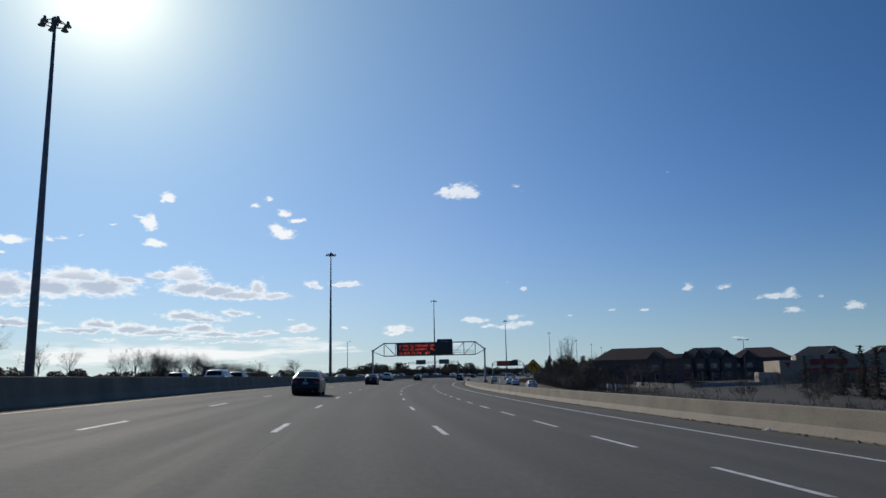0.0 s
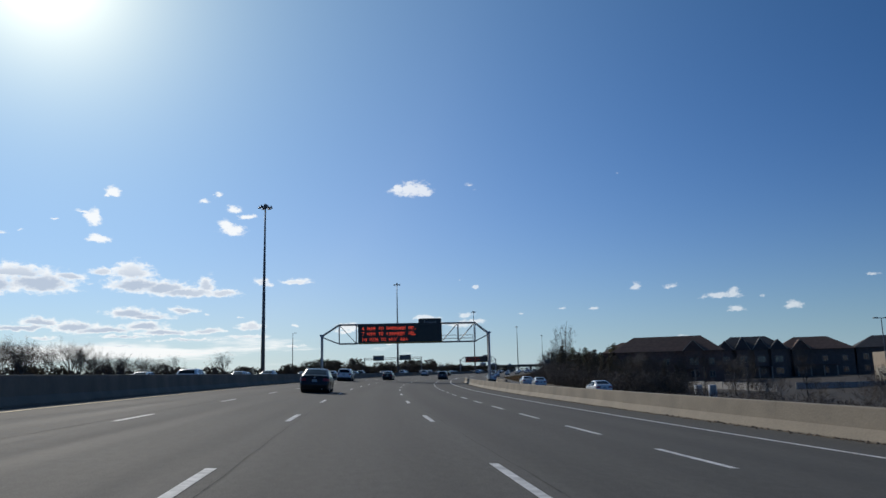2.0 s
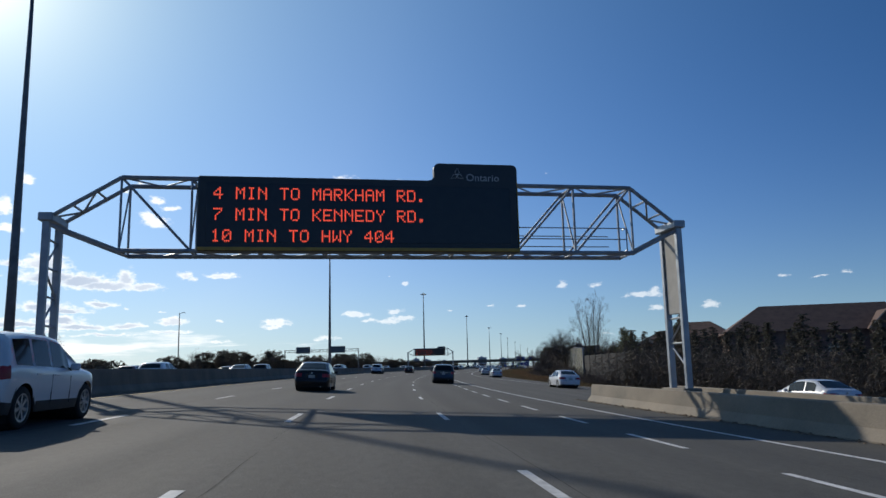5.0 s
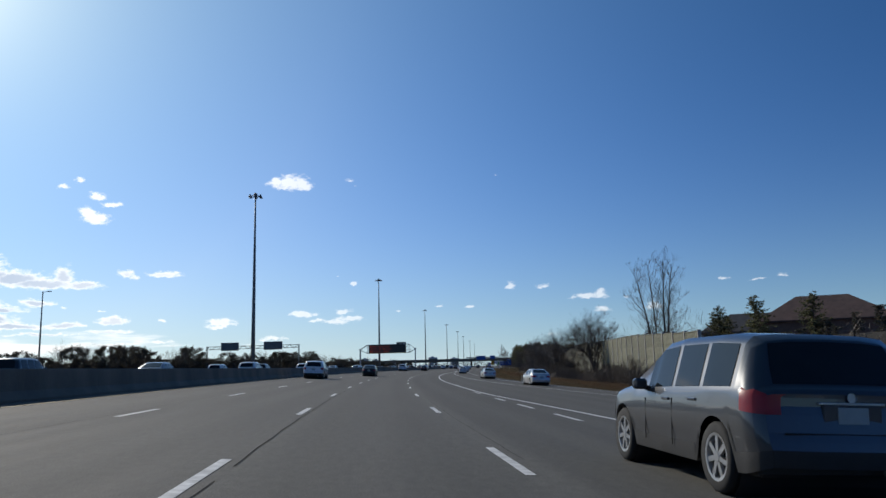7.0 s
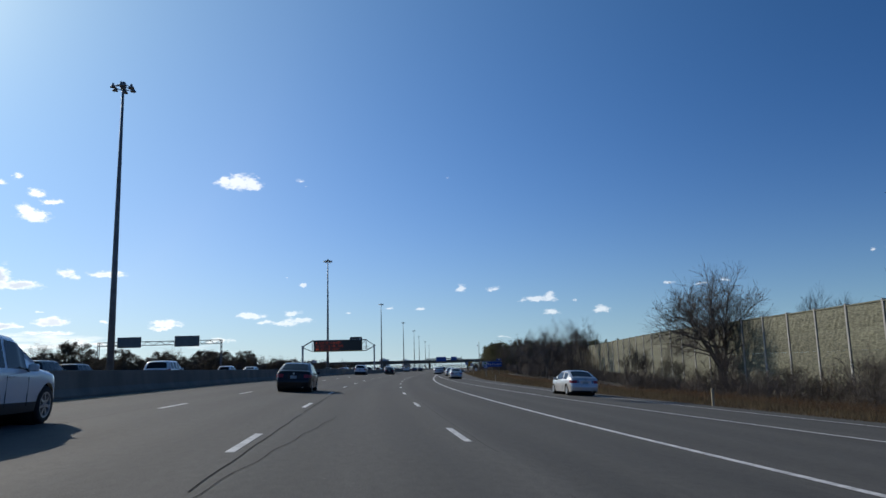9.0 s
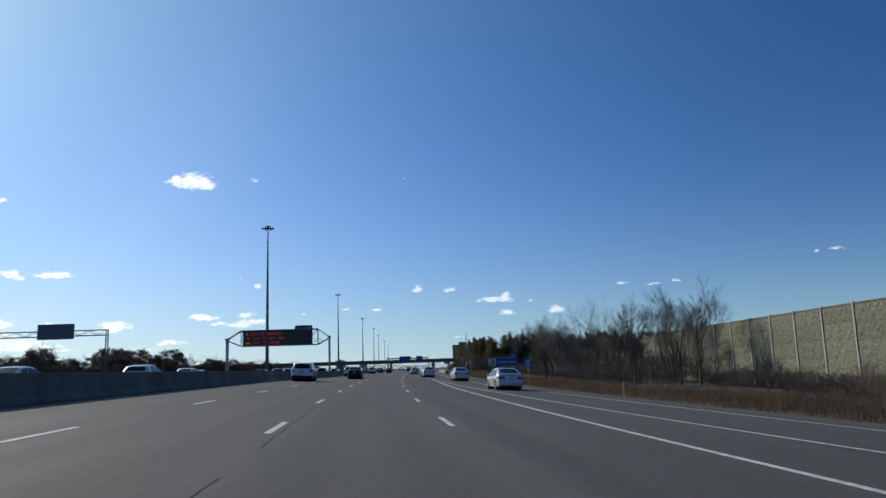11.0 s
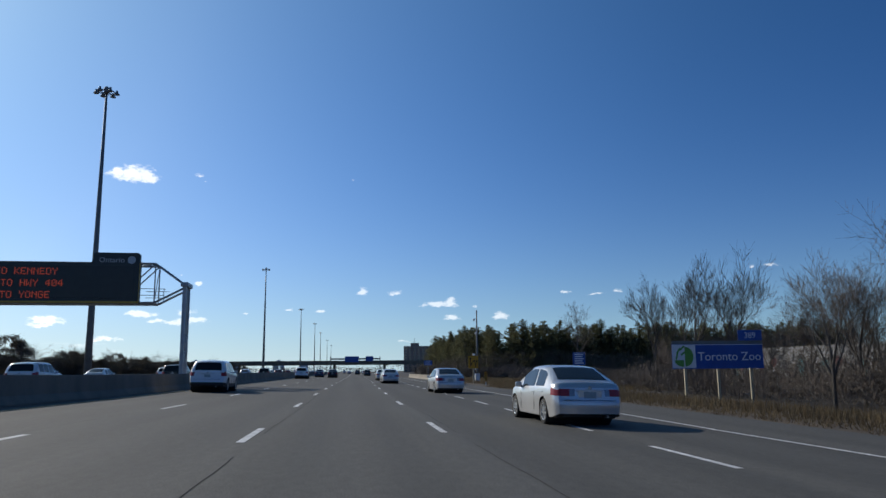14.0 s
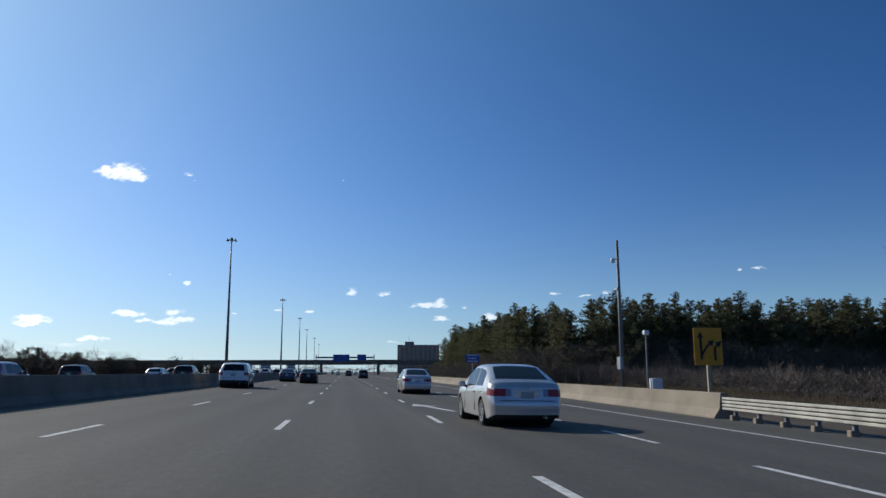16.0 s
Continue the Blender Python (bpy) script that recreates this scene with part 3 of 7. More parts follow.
def strip(name, s0, s1, n, wide, material, step=4.0):
    f = n if callable(n) else (lambda s: n + drift(s))
    return lay(name, ribbon(s0, s1, step, lambda s: f(s) - wide / 2, lambda s: f(s) + wide / 2, 0.006), material, parent=ROAD)


strip("edge_line", -60, 900, -9.15, 0.14, YELLOW_PAINT)
strip("edge_line", -60, 416.5, lambda s: edge_line(s) + drift(s), 0.16, PAINT)
strip("edge_line", 200, 413, lambda s: float(np.interp(s, [200, 240, 280, 365, 383, 396, 413], [16.9, 14.55, 10.85, 7.4, 6.7, 6.45, 5.8])), 0.13, PAINT)
strip("edge_line", 184, 432, lambda s: float(np.interp(s, [183, 240, 280, 365, 385, 415, 432], [21.85, 18.25, 14.55, 11.15, 9.6, 9.15, 8.75])), 0.12, PAINT)
strip("edge_line", 432, 900, 8.65, 0.12, PAINT)
for n, ahead in ((-5.55, (-0.5, -2, -2)), (-1.78, (0, 0, 0)), (1.95, (0.4, 1.8, 2.5))):
    for k in range(-4, 66):
        s = float(np.interp(k, [-10, 0, 3, 8, 18, 21, 28, 34, 38, 68], [-108, 16.2, 53.5, 115.6, 238.8, 277.5, 365.0, 440.3, 490.4, 864]))
        s += float(np.interp(s, [16, 150, 380], ahead))
        strip("lane_dash", s, s + 3.1, n, 0.14, PAINT, 1.6)
for k in range(-5, 40):
    s = float(np.interp(k, [-6, 0, 17, 37, 38, 39], [-28.6, 8.2, 112.8, 232.3, 238.2, 246.4]))
    strip("lane_dash", s, s + 2.9, 5.45, 0.14, PAINT, 1.5)
for k in range(-3, 20):
    strip("lane_dash", 437.4 + 6.3 * k, 440.4 + 6.3 * k, 5.36, 0.13, PAINT, 1.5)
# paving joints between the lanes, opened in broken stretches
crack = random.Random(31)
for n, wide, a, b, rest in ((-1.58, 0.022, 195, 305, 1.5), (-1.58, 0.010, 308, 452, 4.0), (-1.54, 0.005, -30, 190, 9.0), (2.20, 0.009, 60, 440, 9.0), (-5.85, 0.014, 40, 460, 9.0)):
    s = a
    while s < b:
        run = crack.uniform(8, 30)
        w = wide * crack.uniform(0.7, 1.2)
        strip("paving_joint", s, s + run, (lambda n, u: lambda q: n + drift(q) + 0.035 * math.sin(q * 0.17 + u) + 0.012 * math.sin(q * 1.9 + u))(n, crack.uniform(0, 6)), w, TAR, 0.8)
        s += run + crack.uniform(0.2, rest)
strip("paving_crack", 272, 286, lambda q: -1.62 + (q - 272) * 0.075 + 0.03 * math.sin(q * 2.3), 0.011, TAR, 0.5)

# arrow painted on the road
def road_arrow():
    sh = Shape()


    def put(poly):
        sh.quad(*[at(498.6 + y, 3.75 + x - 0.16 * y, 0.007) for x, y in poly])
    put([(-0.12, 0), (0.12, 0), (0.12, 3.4), (-0.12, 3.4)])
    put([(-0.5, 3.4), (0.5, 3.4), (0, 5.2)])
    part("lane_arrow", sh, PAINT, ROAD)


road_arrow()

# ---------------------------------------------------------------- concrete barriers


def barrier(name, s0, s1, n, high, foot, top, material, step, label, gap=0.006):
    """A cast barrier in lengths: sloped foot, upright face, each length a piece of its own."""
    root = thing(name, Matrix.Identity(4), label, "barrier", kind="structure")
    k = int(round((s1 - s0) / step))
    for i in range(k):
        a, b = s0 + i * step + gap / 2, s0 + (i + 1) * step - gap / 2
        sh = Shape()
        prof = [(-foot, 0), (-foot, 0.10), (-top - 0.06, 0.34), (-top, high - 0.02), (-top + 0.02, high), (top - 0.02, high), (top, high - 0.02), (top + 0.06, 0.34), (foot, 0.10), (foot, 0)]
        wob = random.uniform(-0.003, 0.003)
        rings = [a, (a + b) / 2, b]
        for s in rings:
            for x, z in prof:
                q = at(s, n(s) + x)
                sh.v.append((q.x, q.y, level(s, n(s)) - 0.05 + z + wob))
        m = len(prof)
        for r in range(len(rings) - 1):
            for j in range(m - 1):
                sh.f.append((r * m + j, r * m + j + 1, (r + 1) * m + j + 1, (r + 1) * m + j))
        sh.f.append(tuple(range(m - 1, -1, -1)))
        sh.f.append(tuple(range((len(rings) - 1) * m, len(rings) * m)))
        part("barrier_length", sh, material, root)
    return root


def left_wall(s):
    return -10.35 + 0.8 * drift(s)


def right_wall(s):
    return float(np.interp(s, [-100, 0, 30, 167, 182], [12.9, 12.5, 12.3, 10.4, 10.0]))


def far_right_wall(s):
    return float(np.interp(s, [496, 514, 580, 700], [11.7, 12.6, 13.6, 14.5]))


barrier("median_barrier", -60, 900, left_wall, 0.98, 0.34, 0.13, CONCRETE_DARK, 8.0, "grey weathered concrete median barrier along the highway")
barrier("road_barrier", -48, 182, right_wall, 0.82, 0.36, 0.12, CONCRETE, 6.05, "pale tan concrete barrier between highway and ramp")
barrier("road_barrier", 496, 584, far_right_wall, 0.82, 0.36, 0.12, CONCRETE, 6.0, "pale tan concrete barrier beside the outer lane")
barrier("road_barrier", 168, 186, lambda s: right_wall(s) + 5.4, 0.80, 0.34, 0.12, CONCRETE, 6.0, "tan concrete barrier behind the gantry foot")


def guardrail():
    m = along(485.6, 10.85, -3.8)
    root = thing("guardrail", m, "weathered pale steel guardrail of four beams on short posts", "guardrail")
    for z in (0.30, 0.40, 0.50, 0.60):
        part("rail", Shape().soft_box(-0.04, 0.04, 0.9, 10.2, z - 0.037, z + 0.037, 0.015), GUARD, root)
    part("end_cap", Shape().soft_box(-0.06, 0.12, 0.78, 0.9, 0.22, 0.66, 0.02), GUARD, root)
    for i in range(7):
        y = 1.2 + i * 1.4
        part("post", Shape().soft_box(0.045, 0.15, y - 0.05, y + 0.05, -0.05, 0.64, 0.01), MAST, root)
        part("foot", Shape().soft_box(-0.06, 0.16, y - 0.09, y + 0.09, -0.05, 0.13, 0.02), CONCRETE, root)


GUARD = mat("weathered_rail", (0.42, 0.41, 0.36), 0.6, 0.35, spread=0.25, scale=2, fine=14, bump=0.1)
guardrail()

# ---------------------------------------------------------------- high masts


def mast_data():
    high = 37.6
    root = thing("light_mast", Matrix.Identity(4), "tall grey steel high-mast light pole with a ring of lamps", "light pole", "high masts along the median")
    part("pole", Shape().tube([(0, 0, -0.4), (0, 0, 12), (0, 0, 25), (0, 0, high)], [0.46, 0.36, 0.25, 0.14], 14), MAST, root, smooth=True)
    part("base_plate", Shape().lathe([(0, 0.12), (0.62, 0.12), (0.66, 0.08), (0.66, -0.4)], 16), MAST, root)
    ring = Shape()
    r = 1.0
    ring.tube([(r * math.cos(a), r * math.sin(a), high - 0.5) for a in [i * math.pi / 8 for i in range(17)]], [0.06] * 17, 6, False)
    for i in range(4):
        a = i * math.pi / 2
        ring.bar((0, 0, high - 0.35), (r * math.cos(a), r * math.sin(a), high - 0.5), 0.05)
    part("lamp_ring", ring, MAST, root)
    part("head_cap", Shape().lathe([(0.0, high + 0.25), (0.2, high + 0.22), (0.36, high), (0.36, high - 0.6), (0.16, high - 0.75)], 14), MAST, root)
    for i in range(6):
        a = i * math.pi / 3
        m = pose(1.25 * math.cos(a), 1.25 * math.sin(a), high - 0.55, 0, 0, math.degrees(a))
        part("lamp", Shape().lathe([(0.0, 0.36), (0.13, 0.34), (0.16, 0.1), (0.36, -0.16), (0.37, -0.22), (0.0, -0.22)], 12, m), LAMP_HEAD, root, smooth=False)
    return root


LAMP_HEAD = mat("lamp_housing", (0.20, 0.21, 0.22), 0.45, 0.5, spread=0.2, scale=3, bump=0.03)
MAST_THING = mast_data()
MAST_SPOTS = [(-38.9, 70.2), (-32.4, 217.1), (-3.0, 362.4), (45.1, 510.0), (99.0, 670.4), (153.4, 834.3), (196, 960), (237, 1090), (290, 1250), (345, 1420)]
MAST_THING.matrix_basis = pose(*MAST_SPOTS[0], level(70, -20), 0, 0, 10)
for i, (x, y) in enumerate(MAST_SPOTS[1:]):
    copy_thing(MAST_THING, pose(x, y, level(100 + 150 * i, -20), 0, 0, 25 * i))

# ---------------------------------------------------------------- sign gantries
GLYPHS = {
    "A": "01110 10001 10001 11111 10001 10001 10001", "D": "11110 10001 10001 10001 10001 10001 11110",
    "E": "11111 10000 10000 11110 10000 10000 11111", "H": "10001 10001 10001 11111 10001 10001 10001",
    "I": "01110 00100 00100 00100 00100 00100 01110", "K": "10001 10010 10100 11000 10100 10010 10001",
    "M": "10001 11011 10101 10101 10001 10001 10001", "N": "10001 11001 10101 10011 10001 10001 10001",
    "O": "01110 10001 10001 10001 10001 10001 01110", "R": "11110 10001 10001 11110 10100 10010 10001",
    "T": "11111 00100 00100 00100 00100 00100 00100", "W": "10001 10001 10001 10101 10101 11011 10001",
    "Y": "10001 10001 01010 00100 00100 00100 00100", "0": "01110 10001 10011 10101 11001 10001 01110",
    "1": "00100 01100 00100 00100 00100 00100 01110", "4": "00010 00110 01010 10010 11111 00010 00010",
    "7": "11111 00001 00010 00100 01000 01000 01000", ".": "00000 00000 00000 00000 00000 01100 01100",
    "G": "01110 10001 10000 10111 10001 10001 01110",
}


def diode_line(text, x, z, pitch, y, led, sign):
    """One line of lit diodes, each figure a part of its own; a space is one blank cell."""
    for ch in text:
        sh = Shape()
        if ch == "#":   # a figure that cannot be read
            sh.box(x, x + pitch * 4.6, y, y + 0.012, z + pitch * 0.6, z + pitch * 6.4)
        elif ch in GLYPHS:
            for r, row in enumerate(GLYPHS[ch].split()):
                for c, bit in enumerate(row):
                    if bit == "1":
                        x0, z0 = x + c * pitch, z + (6 - r) * pitch
                        sh.box(x0 + 0.12 * pitch, x0 + 0.88 * pitch, y, y + 0.012, z0 + 0.06 * pitch, z0 + 0.94 * pitch)
        if sh.f:
            part("letter", sh, led, sign)
        x += pitch * (6.02 if ch != "." else 5)


def gantry(left, right, foot_z, top_z, sign_x0, sign_x1, tab_x0, lines, led, label, walkway_from, bot=6.15, behind=0.75):
    """A message-sign gantry: two lattice columns, sloped shoulders, a box truss and the sign case."""
    a, b = Vector((*left, 0)), Vector((*right, 0))
    span = (b - a).length
    turn = math.degrees(math.atan2(b.y - a.y, b.x - a.x))
    back = Vector((-(b - a).y, (b - a).x, 0)).normalized() * behind
    root = thing("sign_gantry", pose(a.x + back.x, a.y + back.y, 0, 0, 0, turn), label, "sign gantry", "message-sign gantries")
    D = 0.75   # half the depth of the truss
    r = 0.085
    top = bot + 3.05
    x0, x1 = 2.75, span - 2.25
    # columns
    for x, inner in ((0.0, 1), (span, -1)):
        col = Shape()
        for y in (-D, D):
            col.soft_box(x - 0.14, x + 0.14, y - 0.12, y + 0.12, foot_z - 0.3, top_z, 0.02)
        z, flip = foot_z + 0.6, 1
        while z < top_z - 1.2:
            col.bar((x, -D * flip, z), (x, D * flip, z + 1.15), 0.05)
            col.bar((x, -D, z + 1.15), (x, D, z + 1.15), 0.05)
            z, flip = z + 1.15, -flip
        part("column", col, GALV, root)
        base = Shape().soft_box(x - 0.45, x + 0.45, -D - 0.35, D + 0.35, foot_z - 0.9, foot_z - 0.28, 0.05)
        part("footing", base, CONCRETE, root)
        # sloped shoulders
        sh = Shape()
        xe = x0 if inner > 0 else x1
        for y in (-D, D):
            part("upper_strut", Shape().bar((x, y, top_z - 0.1), (xe, y, top), r), GALV, root)
            part("lower_strut", Shape().bar((x, y, top_z - 0.3), (xe, y, bot), r), GALV, root)
        for f in (0.33, 0.66):
            xf = x + (xe - x) * f
            zf = top_z - 0.1 + (top - top_z + 0.1) * f
            part("cross_brace", Shape().bar((xf, -D, zf), (xf, D, zf), 0.05), GALV, root)
        sh.bar((x, -D, top_z - 0.1), (x + (xe - x) * 0.33, D, top_z - 0.1 + (top - top_z + 0.1) * 0.33), 0.045)
        sh.bar((x + (xe - x) * 0.33, D, top_z - 0.1 + (top - top_z + 0.1) * 0.33), (x + (xe - x) * 0.66, -D, top_z - 0.1 + (top - top_z + 0.1) * 0.66), 0.045)
        part("zigzag_brace", sh, GALV, root)
        part("column_cap", Shape().soft_box(x - 0.28, x + 0.28, -D - 0.25, D + 0.25, top_z - 0.22, top_z + 0.12, 0.04), GALV, root)
    # box truss
    for y in (-D, D):
        for z in (bot, top):
            part("chord", Shape().bar((x0, y, z), (x1, y, z), r + 0.015, 8), GALV, root)
    k = max(4, int(round((x1 - x0) / 2.75)))
    web = Shape()
    for i in range(k + 1):
        x = x0 + (x1 - x0) * i / k
        for y in (-D, D):
            web.bar((x, y, bot), (x, y, top), 0.055)
        web.bar((x, -D, bot), (x, D, bot), 0.05)
        web.bar((x, -D, top), (x, D, top), 0.05)
        web.bar((x, -D, bot), (x, D, top), 0.04)
        if i < k:
            xn = x0 + (x1 - x0) * (i + 1) / k
            up = x > (sign_x0 + sign_x1) / 2
            for y in (-D, D):
                web.bar((x, y, bot if up else top), (xn, y, top if up else bot), 0.055)
            xm = (x + xn) / 2
            for z in (bot, top):
                web.bar((x, -D, z), (xm, D, z), 0.04)
                web.bar((xm, D, z), (xn, -D, z), 0.04)
    part("lattice", web, GALV, root)
    for z in (bot + 0.55, bot + 1.05):
        for y in (-D - 0.45, D + 0.12):
            part("walkway_rail", Shape().bar((sign_x1, y, z), (walkway_from, y, z), 0.025, 5), GALV, root)
    y = -D - 0.45
    part("walkway_post", Shape().bar((walkway_from, y, bot + 0.05), (walkway_from, y, bot + 1.05), 0.03, 5), GALV, root)
    for z in (bot + 0.05, bot + 1.05):
        part("walkway_end_rail", Shape().bar((walkway_from, y, z), (walkway_from, -D, z), 0.03, 5), GALV, root)
    # a control cabinet on the right column
    part("panel", Shape().soft_box(span - 0.06, span + 0.06, -D + 0.16, D - 0.16, foot_z + 3.1, top_z - 0.3, 0.02), WALL_POST, root, "pale cover panel")
    # sign case
    y0, y1 = -D - 0.74, -D - 0.09
    z0, z1 = bot - 0.10, bot + 3.02
    case = Shape().soft_box(sign_x0, sign_x1, y0, y1, z0, z1, 0.05)
    sign = part("sign_case", case, SIGN_BLACK, root, "black message-sign case")
    part("face", Shape().soft_box(sign_x0 + 0.35, sign_x1 - 0.35, y0 - 0.02, y0 + 0.02, z0 + 0.35, z1 - 0.28, 0.005), SIGN_FACE, sign)
    tab = Shape()
    bm = bmesh.new()
    cor = []
    for cx, cz, s0 in ((sign_x1 - 0.22, z1 + 0.54, 0), (tab_x0 + 0.22, z1 + 0.54, 90)):
        cor += [(cx + 0.22 * math.cos(radians(s0 + q)), cz + 0.22 * math.sin(radians(s0 + q))) for q in (0, 22, 45, 67, 90)]
    poly = [(sign_x1, z1 - 0.4)] + cor + [(tab_x0, z1 + 0.16), (tab_x0 - 0.10, z1 + 0.03), (tab_x0 - 0.3, z1 - 0.03), (tab_x0 - 0.3, z1 - 0.4)]
    lo = [bm.verts.new((x, y0 - 0.012, z)) for x, z in poly]
    hi = [bm.verts.new((x, y1 - 0.3, z)) for x, z in poly]
    bm.faces.new(lo), bm.faces.new(hi[::-1])
    for i in range(len(poly)):
        j = (i + 1) % len(poly)
        bm.faces.new((lo[i], hi[i], hi[j], lo[j]))
    tab.add_bm(bm)
    part("name_tab", tab, SIGN_BLACK, sign)
    part("lower_trim", Shape().soft_box(sign_x0 + 0.02, sign_x1 - 0.02, y0 - 0.03, y0 + 0.03, z0 + 0.02, z0 + 0.16, 0.01), SIGN_TRIM, sign, "amber strip")
    part("side_trim", Shape().soft_box(sign_x1 - 0.02, sign_x1 + 0.012, y0 - 0.02, y0 + 0.16, z0, z1, 0.006), SIGN_TRIM, sign)
    pitch = (sign_x1 - sign_x0) * 0.00545
    for i, text in enumerate(lines):
        diode_line(text, sign_x0 + 0.62 + (i == 2 and text[0] == "1") * -0.06, z0 + 2.14 - 0.885 * i, pitch, y0 - 0.036, led, sign)
    return root, sign, y0, z1


G1, S1, _y, _z = gantry((-16.5, 178.75), (10.65, 179.05), 0.30, 7.55, 5.85, 19.3, 15.6,
                        ["4 MIN TO MARKHAM RD.", "7 MIN TO KENNEDY RD.", "10 MIN TO HWY 404"], LED,
                        "steel lattice gantry carrying a lit message sign", 24.4)
write("Ontario", 0.46, PALE, "lettering", S1, pose(17.75, _y - 0.02, _z + 0.14, 90, 0, 0))


def trillium(x, z, y, size, sign):
    for q in (90, 210, 330):
        a = radians(q)
        tip = (x + size * math.cos(a), y, z + size * math.sin(a))
        l = (x + 0.45 * size * math.cos(a + 0.75), y, z + 0.45 * size * math.sin(a + 0.75))
        r = (x + 0.45 * size * math.cos(a - 0.75), y, z + 0.45 * size * math.sin(a - 0.75))
        part("emblem_petal", Shape().tube([(x, y, z), l, tip, r, (x, y, z)], [0.018] * 5, 4, False), PALE, sign)


trillium(16.62, _z + 0.26, _y - 0.02, 0.32, S1)
G2, S2, _y, _z = gantry((33.1, 475.9), (52.35, 470.3), 1.1, 8.05, 3.3, 16.8, 13.4,
                        ["# MIN TO KENNEDY", "10 MIN TO HWY 404", "## MIN TO YONGE"], LED_DIM,
                        "steel lattice gantry with a dark message sign over the median lanes", 18.6, 6.55, -0.75)
write("Ontario", 0.58, PALE, "lettering", S2, pose(14.75, _y - 0.02, _z + 0.18, 90, 0, 0))
part("crest", Shape().lathe([(0.0, 0.0), (0.28, 0.0), (0.30, 0.02)], 16, pose(16.2, _y - 0.02, _z + 0.20, 90, 0, 0)), PALE, S2)

# ---------------------------------------------------------------- noise walls


def noise_line(s):
    return float(np.interp(s, [273, 320, 450], [28.4, 32.6, 38.6]))


def noise_wall():
    root = thing("noise_wall", Matrix.Identity(4), "pale stone-textured concrete noise wall with upright posts", "noise wall", kind="structure")
    s, k = 273.0, 0
    marks = []
    while s < 446:
        marks.append(s)
        s += 4.55
    def spot(s):
        q = at(s, noise_line(s))
        return Vector((q.x, q.y, 0))
    def top(s):
        return float(np.interp(s, [274, 302, 360, 446], [3.85, 4.6, 4.95, 4.7]))
    for a, b in zip(marks, marks[1:]):
        p, q = spot(a), spot(b)
        lo = min(level(a, 31), level(b, 31)) - 0.4
        z1 = top(a) - 0.05
        d = (q - p)
        n = Vector((-d.y, d.x, 0)).normalized()
        m = Matrix.Translation(p) @ Matrix.Rotation(math.atan2(d.y, d.x), 4, "Z")
        # five stacked courses in each bay, each with a rough stone face
        courses = 5
        for c in range(courses):
            za, zb = lo + (z1 - lo) * c / courses + 0.004, lo + (z1 - lo) * (c + 1) / courses - 0.004
            sh = Shape()
            cols, rows = 14, 4
            L = d.length - 0.26
            for r in range(rows + 1):
                for j in range(cols + 1):
                    edge = r in (0, rows) or j in (0, cols)
                    y = 0.07 if edge else 0.07 + random.uniform(0.0, 0.06)
                    sh.v.append(tuple(m @ Vector((0.13 + L * j / cols, y, za + (zb - za) * r / rows))))
            for r in range(rows):
                for j in range(cols):
                    i = r * (cols + 1) + j
                    sh.f.append((i + 1, i, i + cols + 1, i + cols + 2))
            sh.box(0.13, 0.13 + L, -0.07, 0.069, za, zb, m)
            part("panel", sh, WALL_STONE, root)
        part("coping", Shape().soft_box(0.1, d.length - 0.1, -0.11, 0.13, z1 - 0.012, z1 + 0.10, 0.02, m), WALL_STONE, root)
    for a in marks:
        p = spot(a)
        m = Matrix.Translation(p) @ Matrix.Rotation(radians(heading(a)), 4, "Z")
        part("post", Shape().soft_box(-0.16, 0.16, -0.10, 0.10, level(a, 31) - 0.5, top(a) + 0.12, 0.02, m), WALL_POST, root)


noise_wall()


def dark_wall():
    root = thing("boundary_wall", Matrix.Identity(4), "dark panel wall in front of evergreens", "wall", kind="structure")
    marks = [272.9 - 4.4 * i for i in range(8)]
    for a, b in zip(marks, marks[1:]):
        p, q = at(a, 28.6 + (273 - a) * 0.03), at(b, 28.6 + (273 - b) * 0.03)
        p.z = q.z = 0
        d = q - p
        m = Matrix.Translation(p) @ Matrix.Rotation(math.atan2(d.y, d.x), 4, "Z")
        lo = level(b, 31) - 0.4
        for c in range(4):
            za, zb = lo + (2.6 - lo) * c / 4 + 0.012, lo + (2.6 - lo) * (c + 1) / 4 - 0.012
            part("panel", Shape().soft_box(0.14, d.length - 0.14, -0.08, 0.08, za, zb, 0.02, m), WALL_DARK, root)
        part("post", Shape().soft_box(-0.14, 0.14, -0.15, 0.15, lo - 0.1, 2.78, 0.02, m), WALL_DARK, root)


dark_wall()

# ---------------------------------------------------------------- trees


